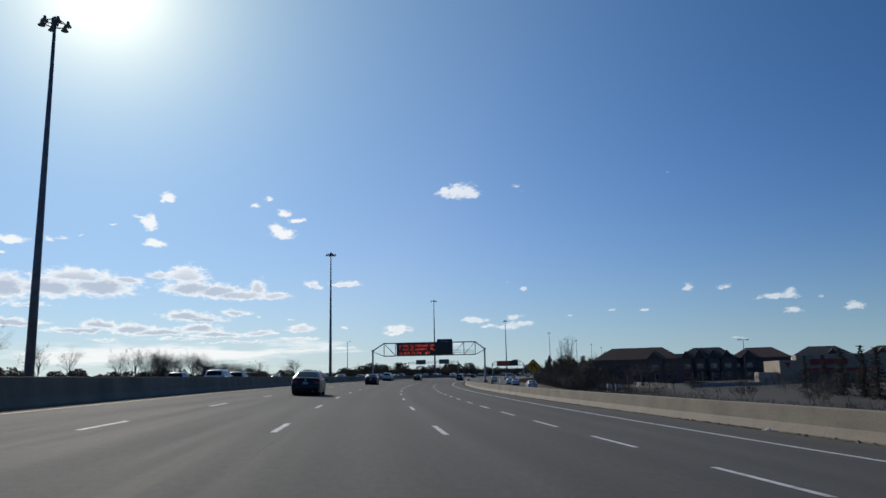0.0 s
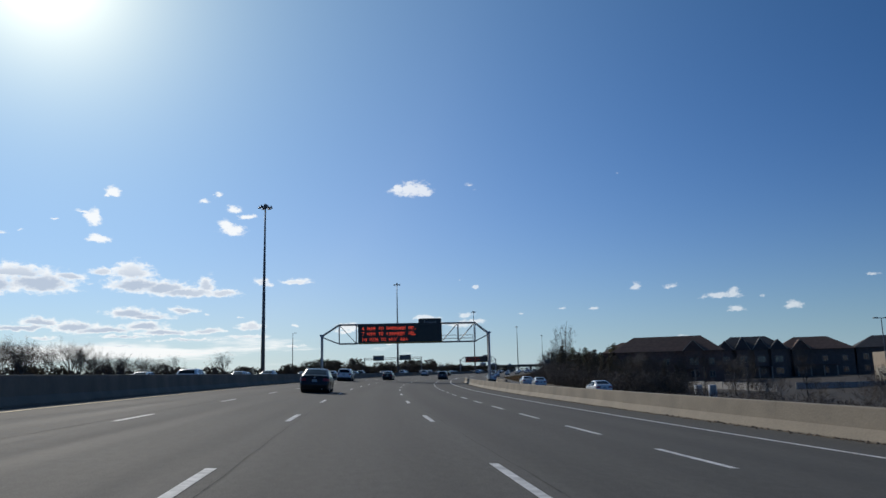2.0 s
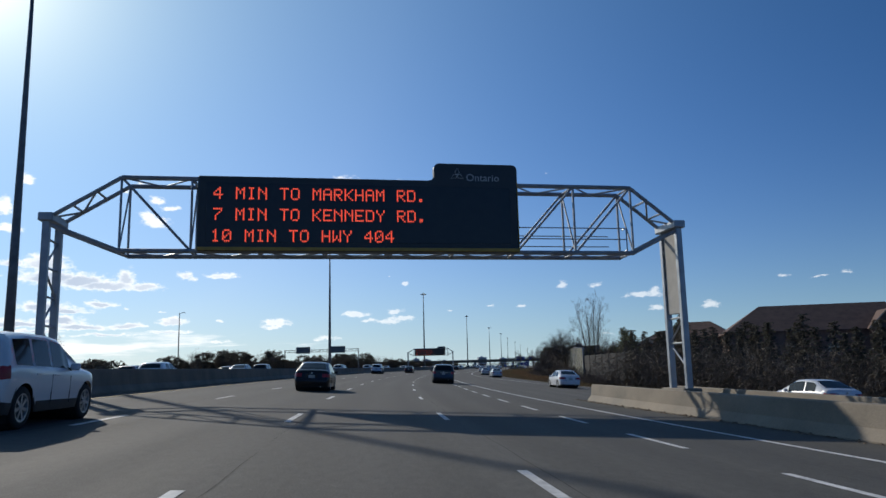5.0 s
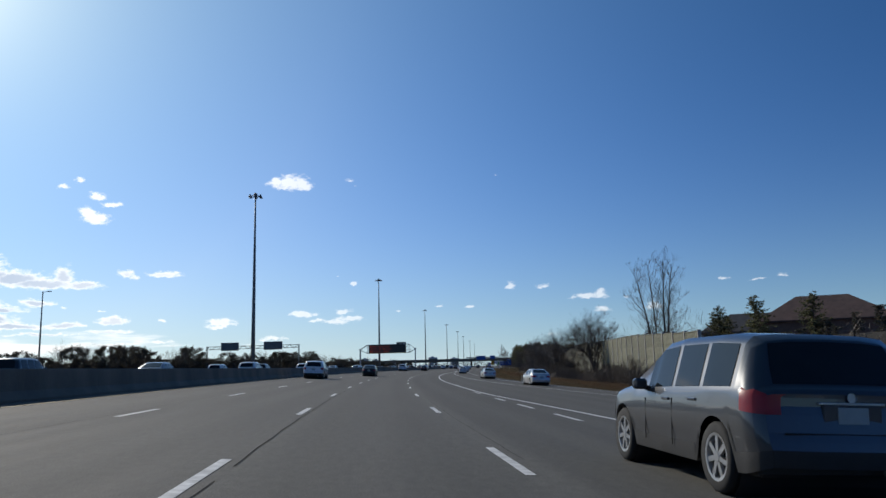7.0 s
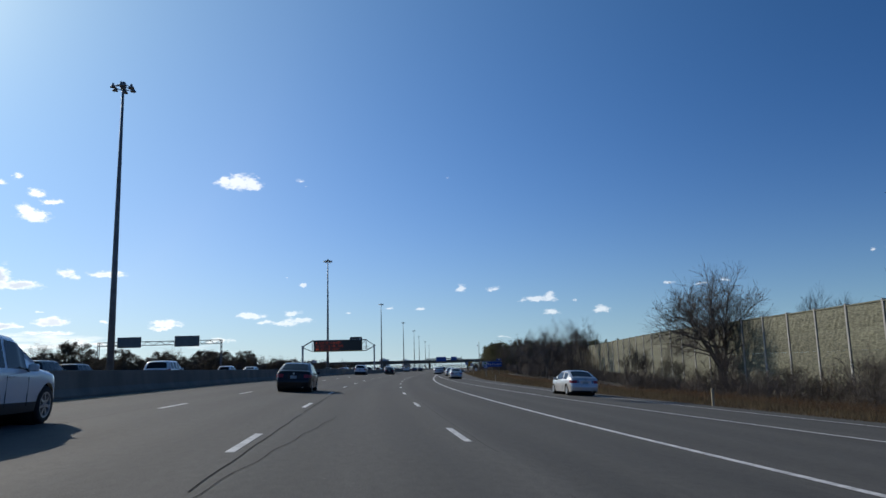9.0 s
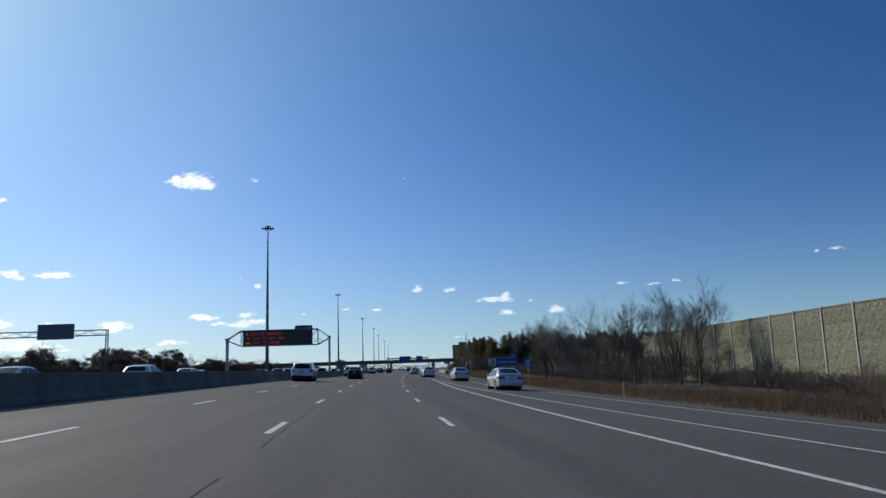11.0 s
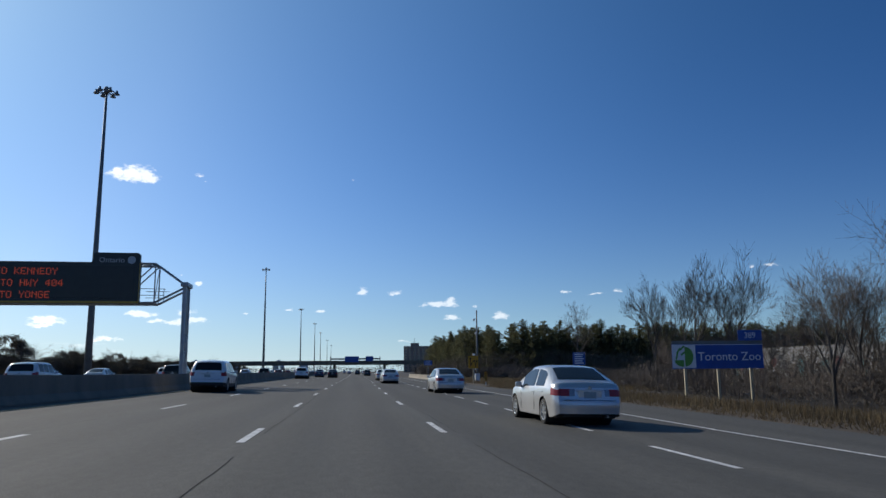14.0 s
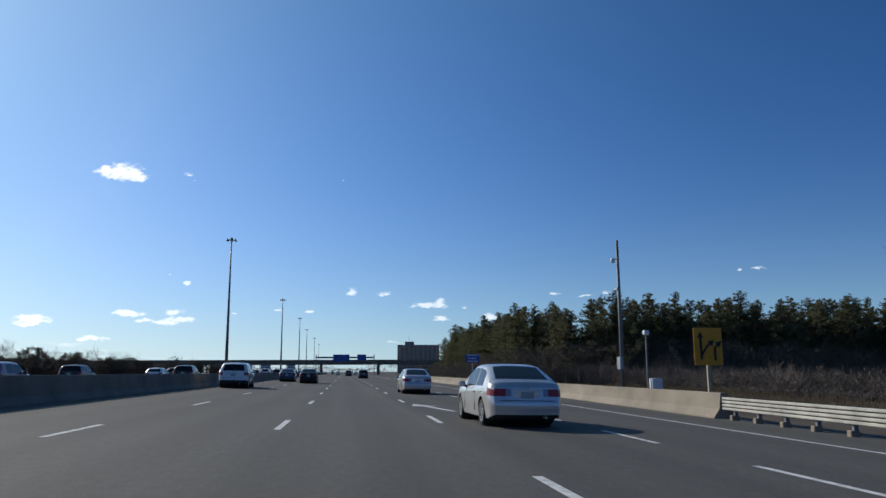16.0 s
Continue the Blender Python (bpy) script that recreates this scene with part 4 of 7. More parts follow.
def grow(sh, twigs, p, d, length, r, depth, rng, spread, up, most, thin=0.55):
    """One limb and the limbs that leave it."""
    n = 3 if depth > 1 else 2 if depth else 1
    pts, rad = [p.copy()], [r]
    for i in range(n):
        d = (d + Vector((rng.uniform(-1, 1), rng.uniform(-1, 1), rng.uniform(-0.5, 1) * up)) * 0.16).normalized()
        p = p + d * (length / n)
        pts.append(p.copy())
        rad.append(max(r * (1 - thin * (i + 1) / n), 0.011 if r > 0.0125 else 0.0065))
    (sh if depth > 2 else twigs).tube(pts, rad, 5 if depth > 2 else 3, False)
    if depth == 0:
        return
    kids = most if depth > 1 else most + 3
    for k in range(kids):
        f = rng.uniform(0.35, 1.0) if k else 1.0
        i = min(int(f * n), n - 1)
        q = pts[i].lerp(pts[i + 1], f * n - i)
        side = d.orthogonal().normalized()
        side.rotate(Matrix.Rotation(rng.uniform(0, 6.283), 3, d))
        way = (d * (1 - spread * (0.4 if k == 0 else 1.0)) + side * spread * (0.5 if k == 0 else 1.0) + Vector((0, 0, up * 0.25))).normalized()
        grow(sh, twigs, q, way, length * rng.uniform(0.58, 0.82), rad[i + 1] * rng.uniform(0.55, 0.8), depth - 1, rng, spread, up, most, thin)


def bare_tree(seed, high=9.0, stems=1, depth=5, spread=0.5, up=0.7, most=3, label="leafless grey-brown tree with fine upswept twigs", name="bare_tree", group="bare trees", thin=0.55):
    rng = random.Random(seed)
    root = thing(name, Matrix.Identity(4), label, "tree", group)
    wood, twigs = Shape(), Shape()
    for k in range(stems):
        lean = Vector((rng.uniform(-0.25, 0.25), rng.uniform(-0.25, 0.25), 1)).normalized() if stems > 1 else Vector((rng.uniform(-0.05, 0.05), rng.uniform(-0.05, 0.05), 1)).normalized()
        base = Vector((rng.uniform(-0.5, 0.5), rng.uniform(-0.5, 0.5), 0)) if stems > 1 else Vector((0, 0, 0))
        trunk = high * 0.26
        wood.tube([base + Vector((0, 0, -0.4)), base, base + lean * trunk * 0.5, base + lean * trunk], [high * 0.018, high * 0.014, high * 0.012, high * 0.011], 8, False)
        top = base + lean * trunk
        for j in range(3):
            a = j * 2.1 + rng.uniform(0, 1)
            way = (lean + Vector((math.cos(a), math.sin(a), 0)) * spread * 0.75).normalized()
            grow(wood, twigs, top - lean * trunk * 0.25 * (j > 0), way, high * 0.27, high * 0.0095, depth - 1, rng, spread, up, most, thin)
        grow(wood, twigs, top, lean, high * 0.3, high * 0.011, depth - 1, rng, spread, up, most, thin)
    part("trunk", wood, BARK, root)
    part("crown", twigs, TWIG, root)
    return root


def stemmed_tree(seed, high, stems, label, reach=1.0, clear=0.24):
    """Several long stems from one foot, each with short upswept side limbs all the way up."""
    rng = random.Random(seed)
    root = thing("bare_tree", Matrix.Identity(4), label, "tree", "bare trees")
    wood, twigs = Shape(), Shape()
    for x, y, lean_x, lean_y, tall in stems:
        p, pts, rad = Vector((x, y, -0.4)), [], []
        for i in range(17):
            f = i / 16
            pts.append(p.copy())
            rad.append(0.0098 * high * (1 - f) ** 0.8 + 0.012)
            way = Vector((lean_x * (0.5 + f) + rng.uniform(-0.05, 0.05), lean_y * (0.5 + f) + rng.uniform(-0.05, 0.05), 1)).normalized()
            p = p + way * (high * tall / 16)
        wood.tube(pts, rad, 7, False)
        for k in range(42):
            f = clear + (0.99 - clear) * (k + rng.random()) / 42
            i = min(int(f * 16), 15)
            q, d = pts[i].lerp(pts[i + 1], f * 16 - i), (pts[i + 1] - pts[i]).normalized()
            side = d.orthogonal().normalized()
            side.rotate(Matrix.Rotation(rng.uniform(0, 6.283), 3, d))
            way = (d * 0.75 + side * rng.uniform(0.45, 0.8)).normalized()
            grow(wood, twigs, q, way, reach * (0.8 + 2.2 * (1 - f)) * rng.uniform(0.7, 1.25), 0.020 + 0.026 * (1 - f), 3, rng, 0.44, 0.6, 2, 0.42)
    part("trunk", wood, BARK, root)
    part("crown", twigs, TWIG, root)
    return root


def full_height(ob):
    """How high a tree stands, over all its parts."""
    return max(v.co.z for c in ob.children for v in c.data.vertices)


def needles(sh, p, d, size, rng, count, flat=0.5, wide=0.2):
    """A spray of short needle blades round a point."""
    for _ in range(count):
        w = Vector((rng.uniform(-1, 1), rng.uniform(-1, 1), rng.uniform(-flat, flat))) + d * 0.6
        w = w.normalized() * size * rng.uniform(0.6, 1.2)
        s = w.orthogonal().normalized() * size * rng.uniform(0.5, 1.0) * wide
        s.rotate(Matrix.Rotation(rng.uniform(0, 6.28), 3, w.normalized()))
        k = len(sh.v)
        sh.v += [tuple(p - s), tuple(p + s), tuple(p + w)]
        sh.f += [(k, k + 1, k + 2)]


def conifer(seed, high, wide, kind, material, label, group):
    """kind 'spruce': a narrow cone of drooping tiers; 'pine': a ragged crown over dead lower limbs."""
    rng = random.Random(seed)
    pine = kind == "pine"
    root = thing("pine_tree" if pine else "spruce_tree", Matrix.Identity(4), label, "tree", group)
    part("trunk", Shape().tube([(0, 0, -0.4), (0, 0, high * 0.5), (rng.uniform(-0.1, 0.1), 0, high * 0.97)], [high * 0.02, high * 0.012, 0.02], 7, False), BARK, root)
    sh, limbs = Shape(), Shape()
    low = 0.12 if pine else 0.06
    z = high * low
    while z < high * 0.985:
        f = (z - high * low) / (high * (1 - low))
        if pine:
            reach = wide * min(1.0, 0.7 + 1.2 * f) * (1 - f) ** 0.7 + 0.22
        else:
            reach = wide * (1 - f) ** 0.85 + 0.10
        for k in range(1 if pine else 6):
            a = rng.uniform(0, 6.283)
            far = reach * rng.uniform(0.45, 1.12)
            slope = rng.uniform(-0.1, 0.55) if pine else -0.22
            d = Vector((math.cos(a), math.sin(a), slope)).normalized()
            p0 = Vector((0, 0, z))
            limbs.tube([p0, p0 + d * far * 0.95], [0.032, 0.008], 3, False)
            if pine and f < 0.06:
                continue
            n = max(2, int(far / (0.20 if pine else 0.26)))
            for i in range(n):
                g = (i + 0.8) / n
                q = p0 + d * far * g + Vector((rng.uniform(-0.2, 0.2), rng.uniform(-0.2, 0.2), rng.uniform(-0.12, 0.2))) * (0.4 + g)
                needles(sh, q, d * 0.5 + Vector((0, 0, 0.5 if pine else -0.1)), 0.36 if pine else 0.40, rng, 8 if pine else 5, 0.55 if pine else 0.35, 0.22 if pine else 0.30)
        z += 0.075 if pine else 0.40
    part("branchwork", limbs, BARK, root)
    part("crown", sh, material, root)
    return root


def clump_tree(seed, high, wide, label, group):
    """A rounded evergreen: clumps of small leaves with gaps, on a short forked trunk."""
    rng = random.Random(seed)
    root = thing("evergreen_tree", Matrix.Identity(4), label, "tree", group)
    wood, sh = Shape(), Shape()
    wood.tube([(0, 0, -0.4), (0, 0, high * 0.3)], [0.16, 0.11], 6, False)
    for k in range(80):
        a, f = rng.uniform(0, 6.283), rng.random()
        z = high * (0.15 + 0.8 * f)
        r = wide * math.sqrt(max(0.0, 1 - ((z / high - 0.48) / 0.56) ** 2)) * rng.uniform(0.35, 1.0) ** 0.6
        c = Vector((r * math.cos(a), r * math.sin(a), z))
        wood.tube([(0, 0, high * 0.25), tuple(c)], [0.05, 0.015], 3, False)
        for _ in range(44):
            o = Vector((rng.gauss(0, 1), rng.gauss(0, 1), rng.gauss(0, 0.75))) * 0.085 * high ** 0.7
            needles(sh, c + o, o * 0.5, 0.19, rng, 7, 0.8, 0.45)
    part("trunk", wood, BARK, root)
    part("crown", sh, LEAF, root)
    return root


def bush(seed, high, label, group):
    rng = random.Random(seed)
    root = thing("bush", Matrix.Identity(4), label, "shrub", group)
    sh, st = Shape(), Shape()
    for k in range(7):
        a = rng.uniform(0, 6.283)
        d = Vector((math.cos(a) * 0.45, math.sin(a) * 0.45, 1)).normalized()
        grow(st, sh, Vector((rng.uniform(-0.5, 0.5), rng.uniform(-0.5, 0.5), -0.1)), d, high * rng.uniform(0.4, 0.6), 0.014, 3, rng, 0.45, 0.6, 3)
    part("stem", st, BARK, root)
    part("crown", sh, TWIG, root)
    return root


def plant(proto, spots, rng, grade=(0.85, 1.15)):
    """The first spot takes the prototype, the rest copies; spots: s, n, size factor."""
    for i, (s, n, k) in enumerate(spots):
        p = at(s, n)
        z = p.z - 0.06
        if n < -48:
            z += max((n + 48) * 0.01, -2.0)
        if n > 60:
            z += min(1.2, (n - 60) * 0.02)
        m = pose(p.x, p.y, max(z, -3.2), 0, 0, rng.uniform(0, 360))
        k *= rng.uniform(*grade)
        if i == 0:
            proto.matrix_basis = m
            proto.scale = (k, k, k)
        else:
            c = copy_thing(proto, m)
            c.scale = (k, k, k)


def plant_copy(proto, spot, rng, grade=(0.85, 1.15)):
    """One more copy of a planted tree."""
    s, n, k = spot
    p = at(s, n)
    c = copy_thing(proto, pose(p.x, p.y, max(p.z - 0.06, -3.2), 0, 0, rng.uniform(0, 360)))
    k *= rng.uniform(*grade)
    c.scale = (k, k, k)


RNG = random.Random(11)
TREES = [bare_tree(3 + i, 9.0, spread=0.42 + 0.04 * (i % 3), up=0.8, most=4) for i in range(4)]
TALL = stemmed_tree(21, 17.6, [(-0.4, 0, -0.17, 0.03, 0.95), (0.0, 0.5, -0.05, 0.0, 0.98), (0.3, -0.3, 0.03, -0.05, 1.0), (0.6, 0.2, 0.12, 0.06, 0.99)], "tall leafless tree of four stems behind the noise wall")
WIDE = bare_tree(23, 14.0, spread=0.55, up=0.5, label="broad leafless tree rising over the noise wall")
PINES = [conifer(40 + i, 12.0, 4.2, "pine", NEEDLE, "dark green pine with a ragged crown", "pine wood") for i in range(4)]
SPRUCES = [conifer(60 + i, 9.5, 2.3, "spruce", SPRUCE, "dark spruce in a dense screen beside the ramp", "spruce screen") for i in range(3)]
CLUMPS = [clump_tree(80 + i, 7.6, 3.8, "rounded dark evergreen beyond the far lanes", "far side evergreens") for i in range(3)]
BUSHES = [bush(90 + i, 2.2, "leafless grey-brown roadside brush", "roadside brush") for i in range(3)]

TALL.matrix_basis = along(304.2, 34.9)
SPREAD = bare_tree(27, 12.4, stems=3, most=4, spread=0.52, up=0.4, thin=0.28, label="broad dark leafless tree before the noise wall")
plant(SPREAD, [(334.0, 32.3, 13.6 / full_height(SPREAD))], RNG, (1, 1))
plant(WIDE, [(454.0, 34.2, 1.06), (349, 36.5, 0.72)], RNG, (1, 1))
SLIM = stemmed_tree(31, 9.6, [(0, 0, 0.01, 0.0, 1.0)], "slim upright leafless tree with a pale trunk", 0.85, 0.40)
SLIM.matrix_basis = along(505.2, 28.6)
# single trees along the verge
verge_trees = [(415.1, 19.4, 0.77), (432.3, 23.7, 0.85), (452.9, 26.6, 0.99), (483.9, 29.8, 1.18), (476.9, 30.3, 1.27), (475.8, 33.2, 1.29), (457.7, 32.0, 1.11), (401.2, 26.0, 1.0), (408.9, 33.1, 1.14), (398.8, 31.9, 1.1), (414.0, 28.3, 0.9)]
# the wood behind them and the trees above the ramp
near_trees = [(345, 27, 0.5), (335, 28, 0.45), (458, 33, 0.8), (399, 30, 0.8), (409, 29, 0.72), (415, 30, 0.8),
              (424, 31, 0.8), (432, 32, 0.85), (441, 33, 0.8), (450, 31, 0.76), (444, 30, 0.7), (456, 32, 0.8), (466, 34, 0.78), (476, 33, 0.7), (478, 38, 0.75), (486, 34, 0.62),
              (404, 34, 0.8), (420, 36, 0.85), (436, 37, 0.85), (452, 38, 0.85), (470, 40, 0.8), (492, 38, 0.66), (428, 27, 0.55), (447, 27.5, 0.55), (480, 29, 0.55),
              (178, 36, 0.66), (170, 38, 0.6), (174, 36, 0.7), (180, 41, 0.7), (186, 40, 0.75), (192, 41, 0.8), (366, 31.5, 0.5), (356, 31, 0.45),
              (176, 47, 0.8), (175, 43, 0.75), (335, 43, 1.0), (322, 41, 0.9), (312, 44, 1.0), (282, 26.5, 0.38), (289, 27.2, 0.42), (297, 27.6, 0.34), (306, 28.0, 0.45), (316, 28.8, 0.36), (327, 29.4, 0.46), (348, 31, 0.5), (359, 31.5, 0.55),
              (160, 46, 0.6), (166, 50, 0.7), (152, 52, 0.6), (178, 52, 0.75)]
for i, t in enumerate(TREES):
    plant(t, verge_trees[i::4], RNG, (1, 1))
    for spot in near_trees[i::4]:
        plant_copy(t, spot, RNG)
pines = []
for n in range(30, 108, 2):
    front = float(np.interp(n, [30, 36, 60, 104], [577, 568, 563, 560]))
    for k in range(3):
        pines.append((front + 3.6 * k + RNG.uniform(-1.5, 1.5), n + RNG.uniform(-1.2, 1.2) + 1.0 * (k % 2), RNG.uniform(0.84, 1.02) * float(np.interp(n, [30, 50, 104], [1.0, 0.96, 0.91]))))
for s in range(582, 664, 4):
    for k in range(2):
        pines.append((s + RNG.uniform(-2, 2), 27 + 4.4 * k + RNG.uniform(-1.6, 1.6), RNG.uniform(0.86, 1.0)))
for i, t in enumerate(PINES):
    plant(t, pines[i::4], RNG, (0.95, 1.05))
for i, spot in enumerate([(279, 36.5, 0.84), (300.5, 41.3, 0.88), (292.3, 49.5, 0.95), (303.5, 43.5, 0.8)]):
    plant_copy(PINES[i], spot, RNG, (1, 1))
spruces = [(137.4, 72.2, 0.62), (114.3, 65.3, 0.66), (103.7, 62.6, 0.7), (96.7, 61.8, 0.74), (88.4, 59.0, 0.7), (325.4, 49.7, 1.25)]
for s in range(176, 250, 4):
    for n in (30.5, 34.5, 39.0):
        spruces.append((s + RNG.uniform(-2, 2), n + RNG.uniform(-1.5, 1.5) + max(0, 215 - s) * 0.12, RNG.uniform(0.68, 0.92) * float(np.interp(s, [176, 205, 225], [0.66, 0.86, 1.0]))))
for s in range(250, 330, 5):
    for n in (37.5, 42.5):
        spruces.append((s + RNG.uniform(-2, 2), n + RNG.uniform(-1.5, 1.5), RNG.uniform(0.6, 0.85)))
for i, t in enumerate(SPRUCES):
    plant(t, spruces[i::3], RNG, (0.95, 1.05))
clumps = [(413, -90, 1.25), (421, -92, 1.1), (461, -90, 1.3), (468, -92, 1.15), (556, -88, 1.2), (566, -90, 1.32), (575, -90, 1.2), (585, -90, 1.28), (545, -88, 1.2), (627, -92, 1.42), (636, -93, 1.15), (500, -84, 1.0), (508, -86, 1.1)]
for k in range(70):
    s = RNG.uniform(335, 900)
    clumps.append((s, -RNG.uniform(66, 86), RNG.uniform(0.6, 1.0)))
for i, t in enumerate(CLUMPS):
    plant(t, clumps[i::3], RNG)
FAR_TREES = [bare_tree(130 + i, 9.0, depth=5, most=3, spread=0.52, up=0.6, thin=0.40, label="leafless tree beyond the opposite lanes", group="far side bare trees") for i in range(3)]
far = [(60, -58, 1.3), (66, -63, 1.15), (100, -60, 1.0), (112, -63, 1.1), (122, -60, 0.9), (135, -62, 1.0), (150, -61, 0.9), (78, -57, 1.1), (86, -62, 1.25), (92, -58, 0.9), (70, -60, 1.2)] + [(RNG.uniform(340, 900), -RNG.uniform(70, 92), RNG.uniform(0.75, 1.1)) for _ in range(60)]
far += [(293, -80, 0.85), (302, -80, 1.2), (304, -82, 1.1)]
far += [(196 + 1.4 * k, -RNG.uniform(76, 87), RNG.uniform(0.95, 1.28)) for k in range(23)]
far += [(227 + 1.3 * k, -RNG.uniform(76, 86), RNG.uniform(0.66, 0.9)) for k in range(31)]
far += [(268 + 4 * k, -RNG.uniform(80, 86), RNG.uniform(0.4, 0.6)) for k in range(16)]
for i, t in enumerate(FAR_TREES):
    plant(t, far[i::3], RNG)
brush = []
for k in range(120):
    s = RNG.uniform(285, 505)
    brush.append((s, RNG.uniform(23, 30) if s < 385 else RNG.uniform(24, 34), RNG.uniform(0.35, 1.0)))
for k in range(16):
    brush.append((RNG.uniform(500, 600), RNG.uniform(24, 32), RNG.uniform(0.6, 1.2)))
for k in range(26):
    s = RNG.uniform(50, 175)
    brush.append((s, RNG.uniform(35, 52), RNG.uniform(0.5, 1.1)))
for k in range(34):
    s = RNG.uniform(90, 165)
    brush.append((s, RNG.uniform(46, 78), RNG.uniform(0.7, 1.5)))
for k in range(28):
    s = RNG.uniform(270, 346)
    brush.append((s, noise_line(s) - RNG.uniform(0.9, 2.6), RNG.uniform(0.6, 1.35)))
for k in range(14):
    brush.append((RNG.uniform(236, 285), RNG.uniform(24, 30), RNG.uniform(0.5, 0.9)))
for i, t in enumerate(BUSHES):
    plant(t, brush[i::3], RNG)


def grass():
    """Dry tufts on the verge."""
    sh, rng = Shape(), random.Random(5)
    for _ in range(46000):
        s = rng.uniform(236, 560)
        n = edge_right(s) + 0.3 + abs(rng.gauss(0, 5.0)) if s < 486 else rng.uniform(14.5, 35)
        p = at(s, n, -0.08)
        tall = float(np.interp(n - edge_right(s), [0, 1.0, 4.0], [0.45, 1.1, 2.6]))
        for _ in range(3):
            a, h = rng.uniform(0, 6.283), rng.uniform(0.05, 0.22) * tall
            t = Vector((math.cos(a), math.sin(a), 0))
            o = p + Vector((rng.uniform(-0.15, 0.15), rng.uniform(-0.15, 0.15), 0))
            sh.quad(o - t * 0.02, o + t * 0.02, o + Vector((rng.uniform(-0.15, 0.15), rng.uniform(-0.15, 0.15), h)))
    ob = new("verge_grass", sh.mesh("verge_grass", GRASS))
    tagged(ob, "dry straw-coloured grass tufts along the verge", "grass", kind="stuff")


grass()

# ---------------------------------------------------------------- distant woods


def far_woods(name, strips, seed, label, count, material, size=(0.7, 1.4), wide=0.34, rise=0.3, each=3, deep=6.0, even=0.50, ragged=0.1):
    """Uneven far tree belts: many small leaf clumps, past counting."""
    sh, rng = Shape(), random.Random(seed)
    for s0, s1, n0, n1, high in strips:
        for _ in range(count):
            f = rng.random()
            s, n = s0 + (s1 - s0) * f, n0 + (n1 - n0) * f + rng.uniform(-deep, deep)
            top = high * (even + 0.28 * abs(math.sin(s * 0.061 + 1.3 * math.sin(s * 0.013)) * math.cos(s * 0.027)) + (0.74 - even) * abs(math.sin(s * 0.37 + n * 0.31) * math.sin(s * 0.83 + 2.0)) + rng.uniform(-ragged, ragged))
            z = top * rng.random() ** 0.7
            p = at(s, n)
            z0 = p.z + max(-2.0, min(0, (n + 48) * 0.01)) if n < 0 else p.z
            needles(sh, Vector((p.x, p.y, z0 + z)), Vector((0, 0, rise)), rng.uniform(*size), rng, each, 0.8, wide)
    tagged(new(name, sh.mesh(name, material)), label, "trees", kind="stuff")


def crown_belt(name, strips, seed, label, leaves):
    """A far belt of round tree crowns, each a lumpy dome of small leaves."""
    sh, rng = Shape(), random.Random(seed)
    for s0, s1, n0, n1, high, rows in strips:
        s = s0
        while s < s1:
            f = (s - s0) / (s1 - s0)
            for row in range(rows):
                p = at(s + rng.uniform(-2, 2), n0 + (n1 - n0) * f - row * 6 + rng.uniform(-2, 2))
                h = high * rng.uniform(0.62, 1.0) * (1 + 0.14 * row)
                w = rng.uniform(2.6, 4.6)
                foot = max(p.z - 1.6, -3.2)
                for _ in range(leaves):
                    a, u = rng.uniform(0, 6.283), rng.uniform(-0.6, 1.0)
                    lump = 0.86 + 0.13 * math.sin(3 * a + s) * math.cos(4 * u + row) + rng.uniform(-0.12, 0.06)
                    c = math.sqrt(max(0.0, 1 - u * u)) * w * lump
                    o = Vector((c * math.cos(a), c * math.sin(a), h * (0.5 + 0.5 * u * lump)))
                    needles(sh, Vector((p.x, p.y, foot)) + o, Vector((0, 0, 0.3)), rng.uniform(0.35, 0.7), rng, 3, 0.8, 0.5)
            s += rng.uniform(4.0, 7.5)
    tagged(new(name, sh.mesh(name, LEAF)), label, "trees", kind="stuff")


crown_belt("far_woods", [(30, 420, -86, -90, 6.8, 1), (400, 980, -92, -96, 7.8, 2)], 7, "dull dark tree belt beyond the opposite lanes", 420)
THICKET = mat("thicket_twigs", (0.14, 0.112, 0.088), 0.9, spread=0.35, scale=0.6, fine=6, bump=0, island=0.4)
DULL_BRUSH = mat("dull_brush_twigs", (0.075, 0.058, 0.046), 0.9, spread=0.35, scale=0.6, fine=6, bump=0, island=0.4)
far_woods("wood_edge_brush", [(551, 559, 104, 56, 5.6), (557, 571, 56, 30, 6.0), (571, 598, 30, 24, 5.0), (598, 700, 24, 28, 3.6), (548, 558, 100, 52, 2.6), (556, 572, 50, 28, 2.6), (395, 480, 46, 52, 5.5)], 9, "brown leafless brush along the edge of the wood", 9000, THICKET, (0.3, 0.9), 0.024, 1.2, 4)
far_woods("wood_depth", [(568, 570, 104, 60, 9.2), (570, 585, 60, 38, 9.2), (585, 680, 36, 40, 8.6)], 12, "shaded depth of the pine wood behind its edge", 14000, NEEDLE, (0.35, 0.8), 0.26, 0.5, 3, 4.0)
far_woods("roadside_thicket", [(404, 500, 34, 39, 5.6), (408, 490, 28, 31, 3.0), (486, 560, 36, 34, 2.4)], 13, "fine grey-brown leafless thicket behind the verge", 15000, THICKET, (0.3, 0.9), 0.024, 1.2, 4, 3.0, 0.4)
far_woods("wall_brush", [(276, 340, 26.6, 31.0, 3.1), (340, 400, 31.0, 33.6, 1.8), (240, 300, 26.0, 27.5, 1.9)], 15, "tangled brown brush along the foot of the noise wall", 11000, THICKET, (0.25, 0.8), 0.026, 1.0, 4, 1.5, 0.2)
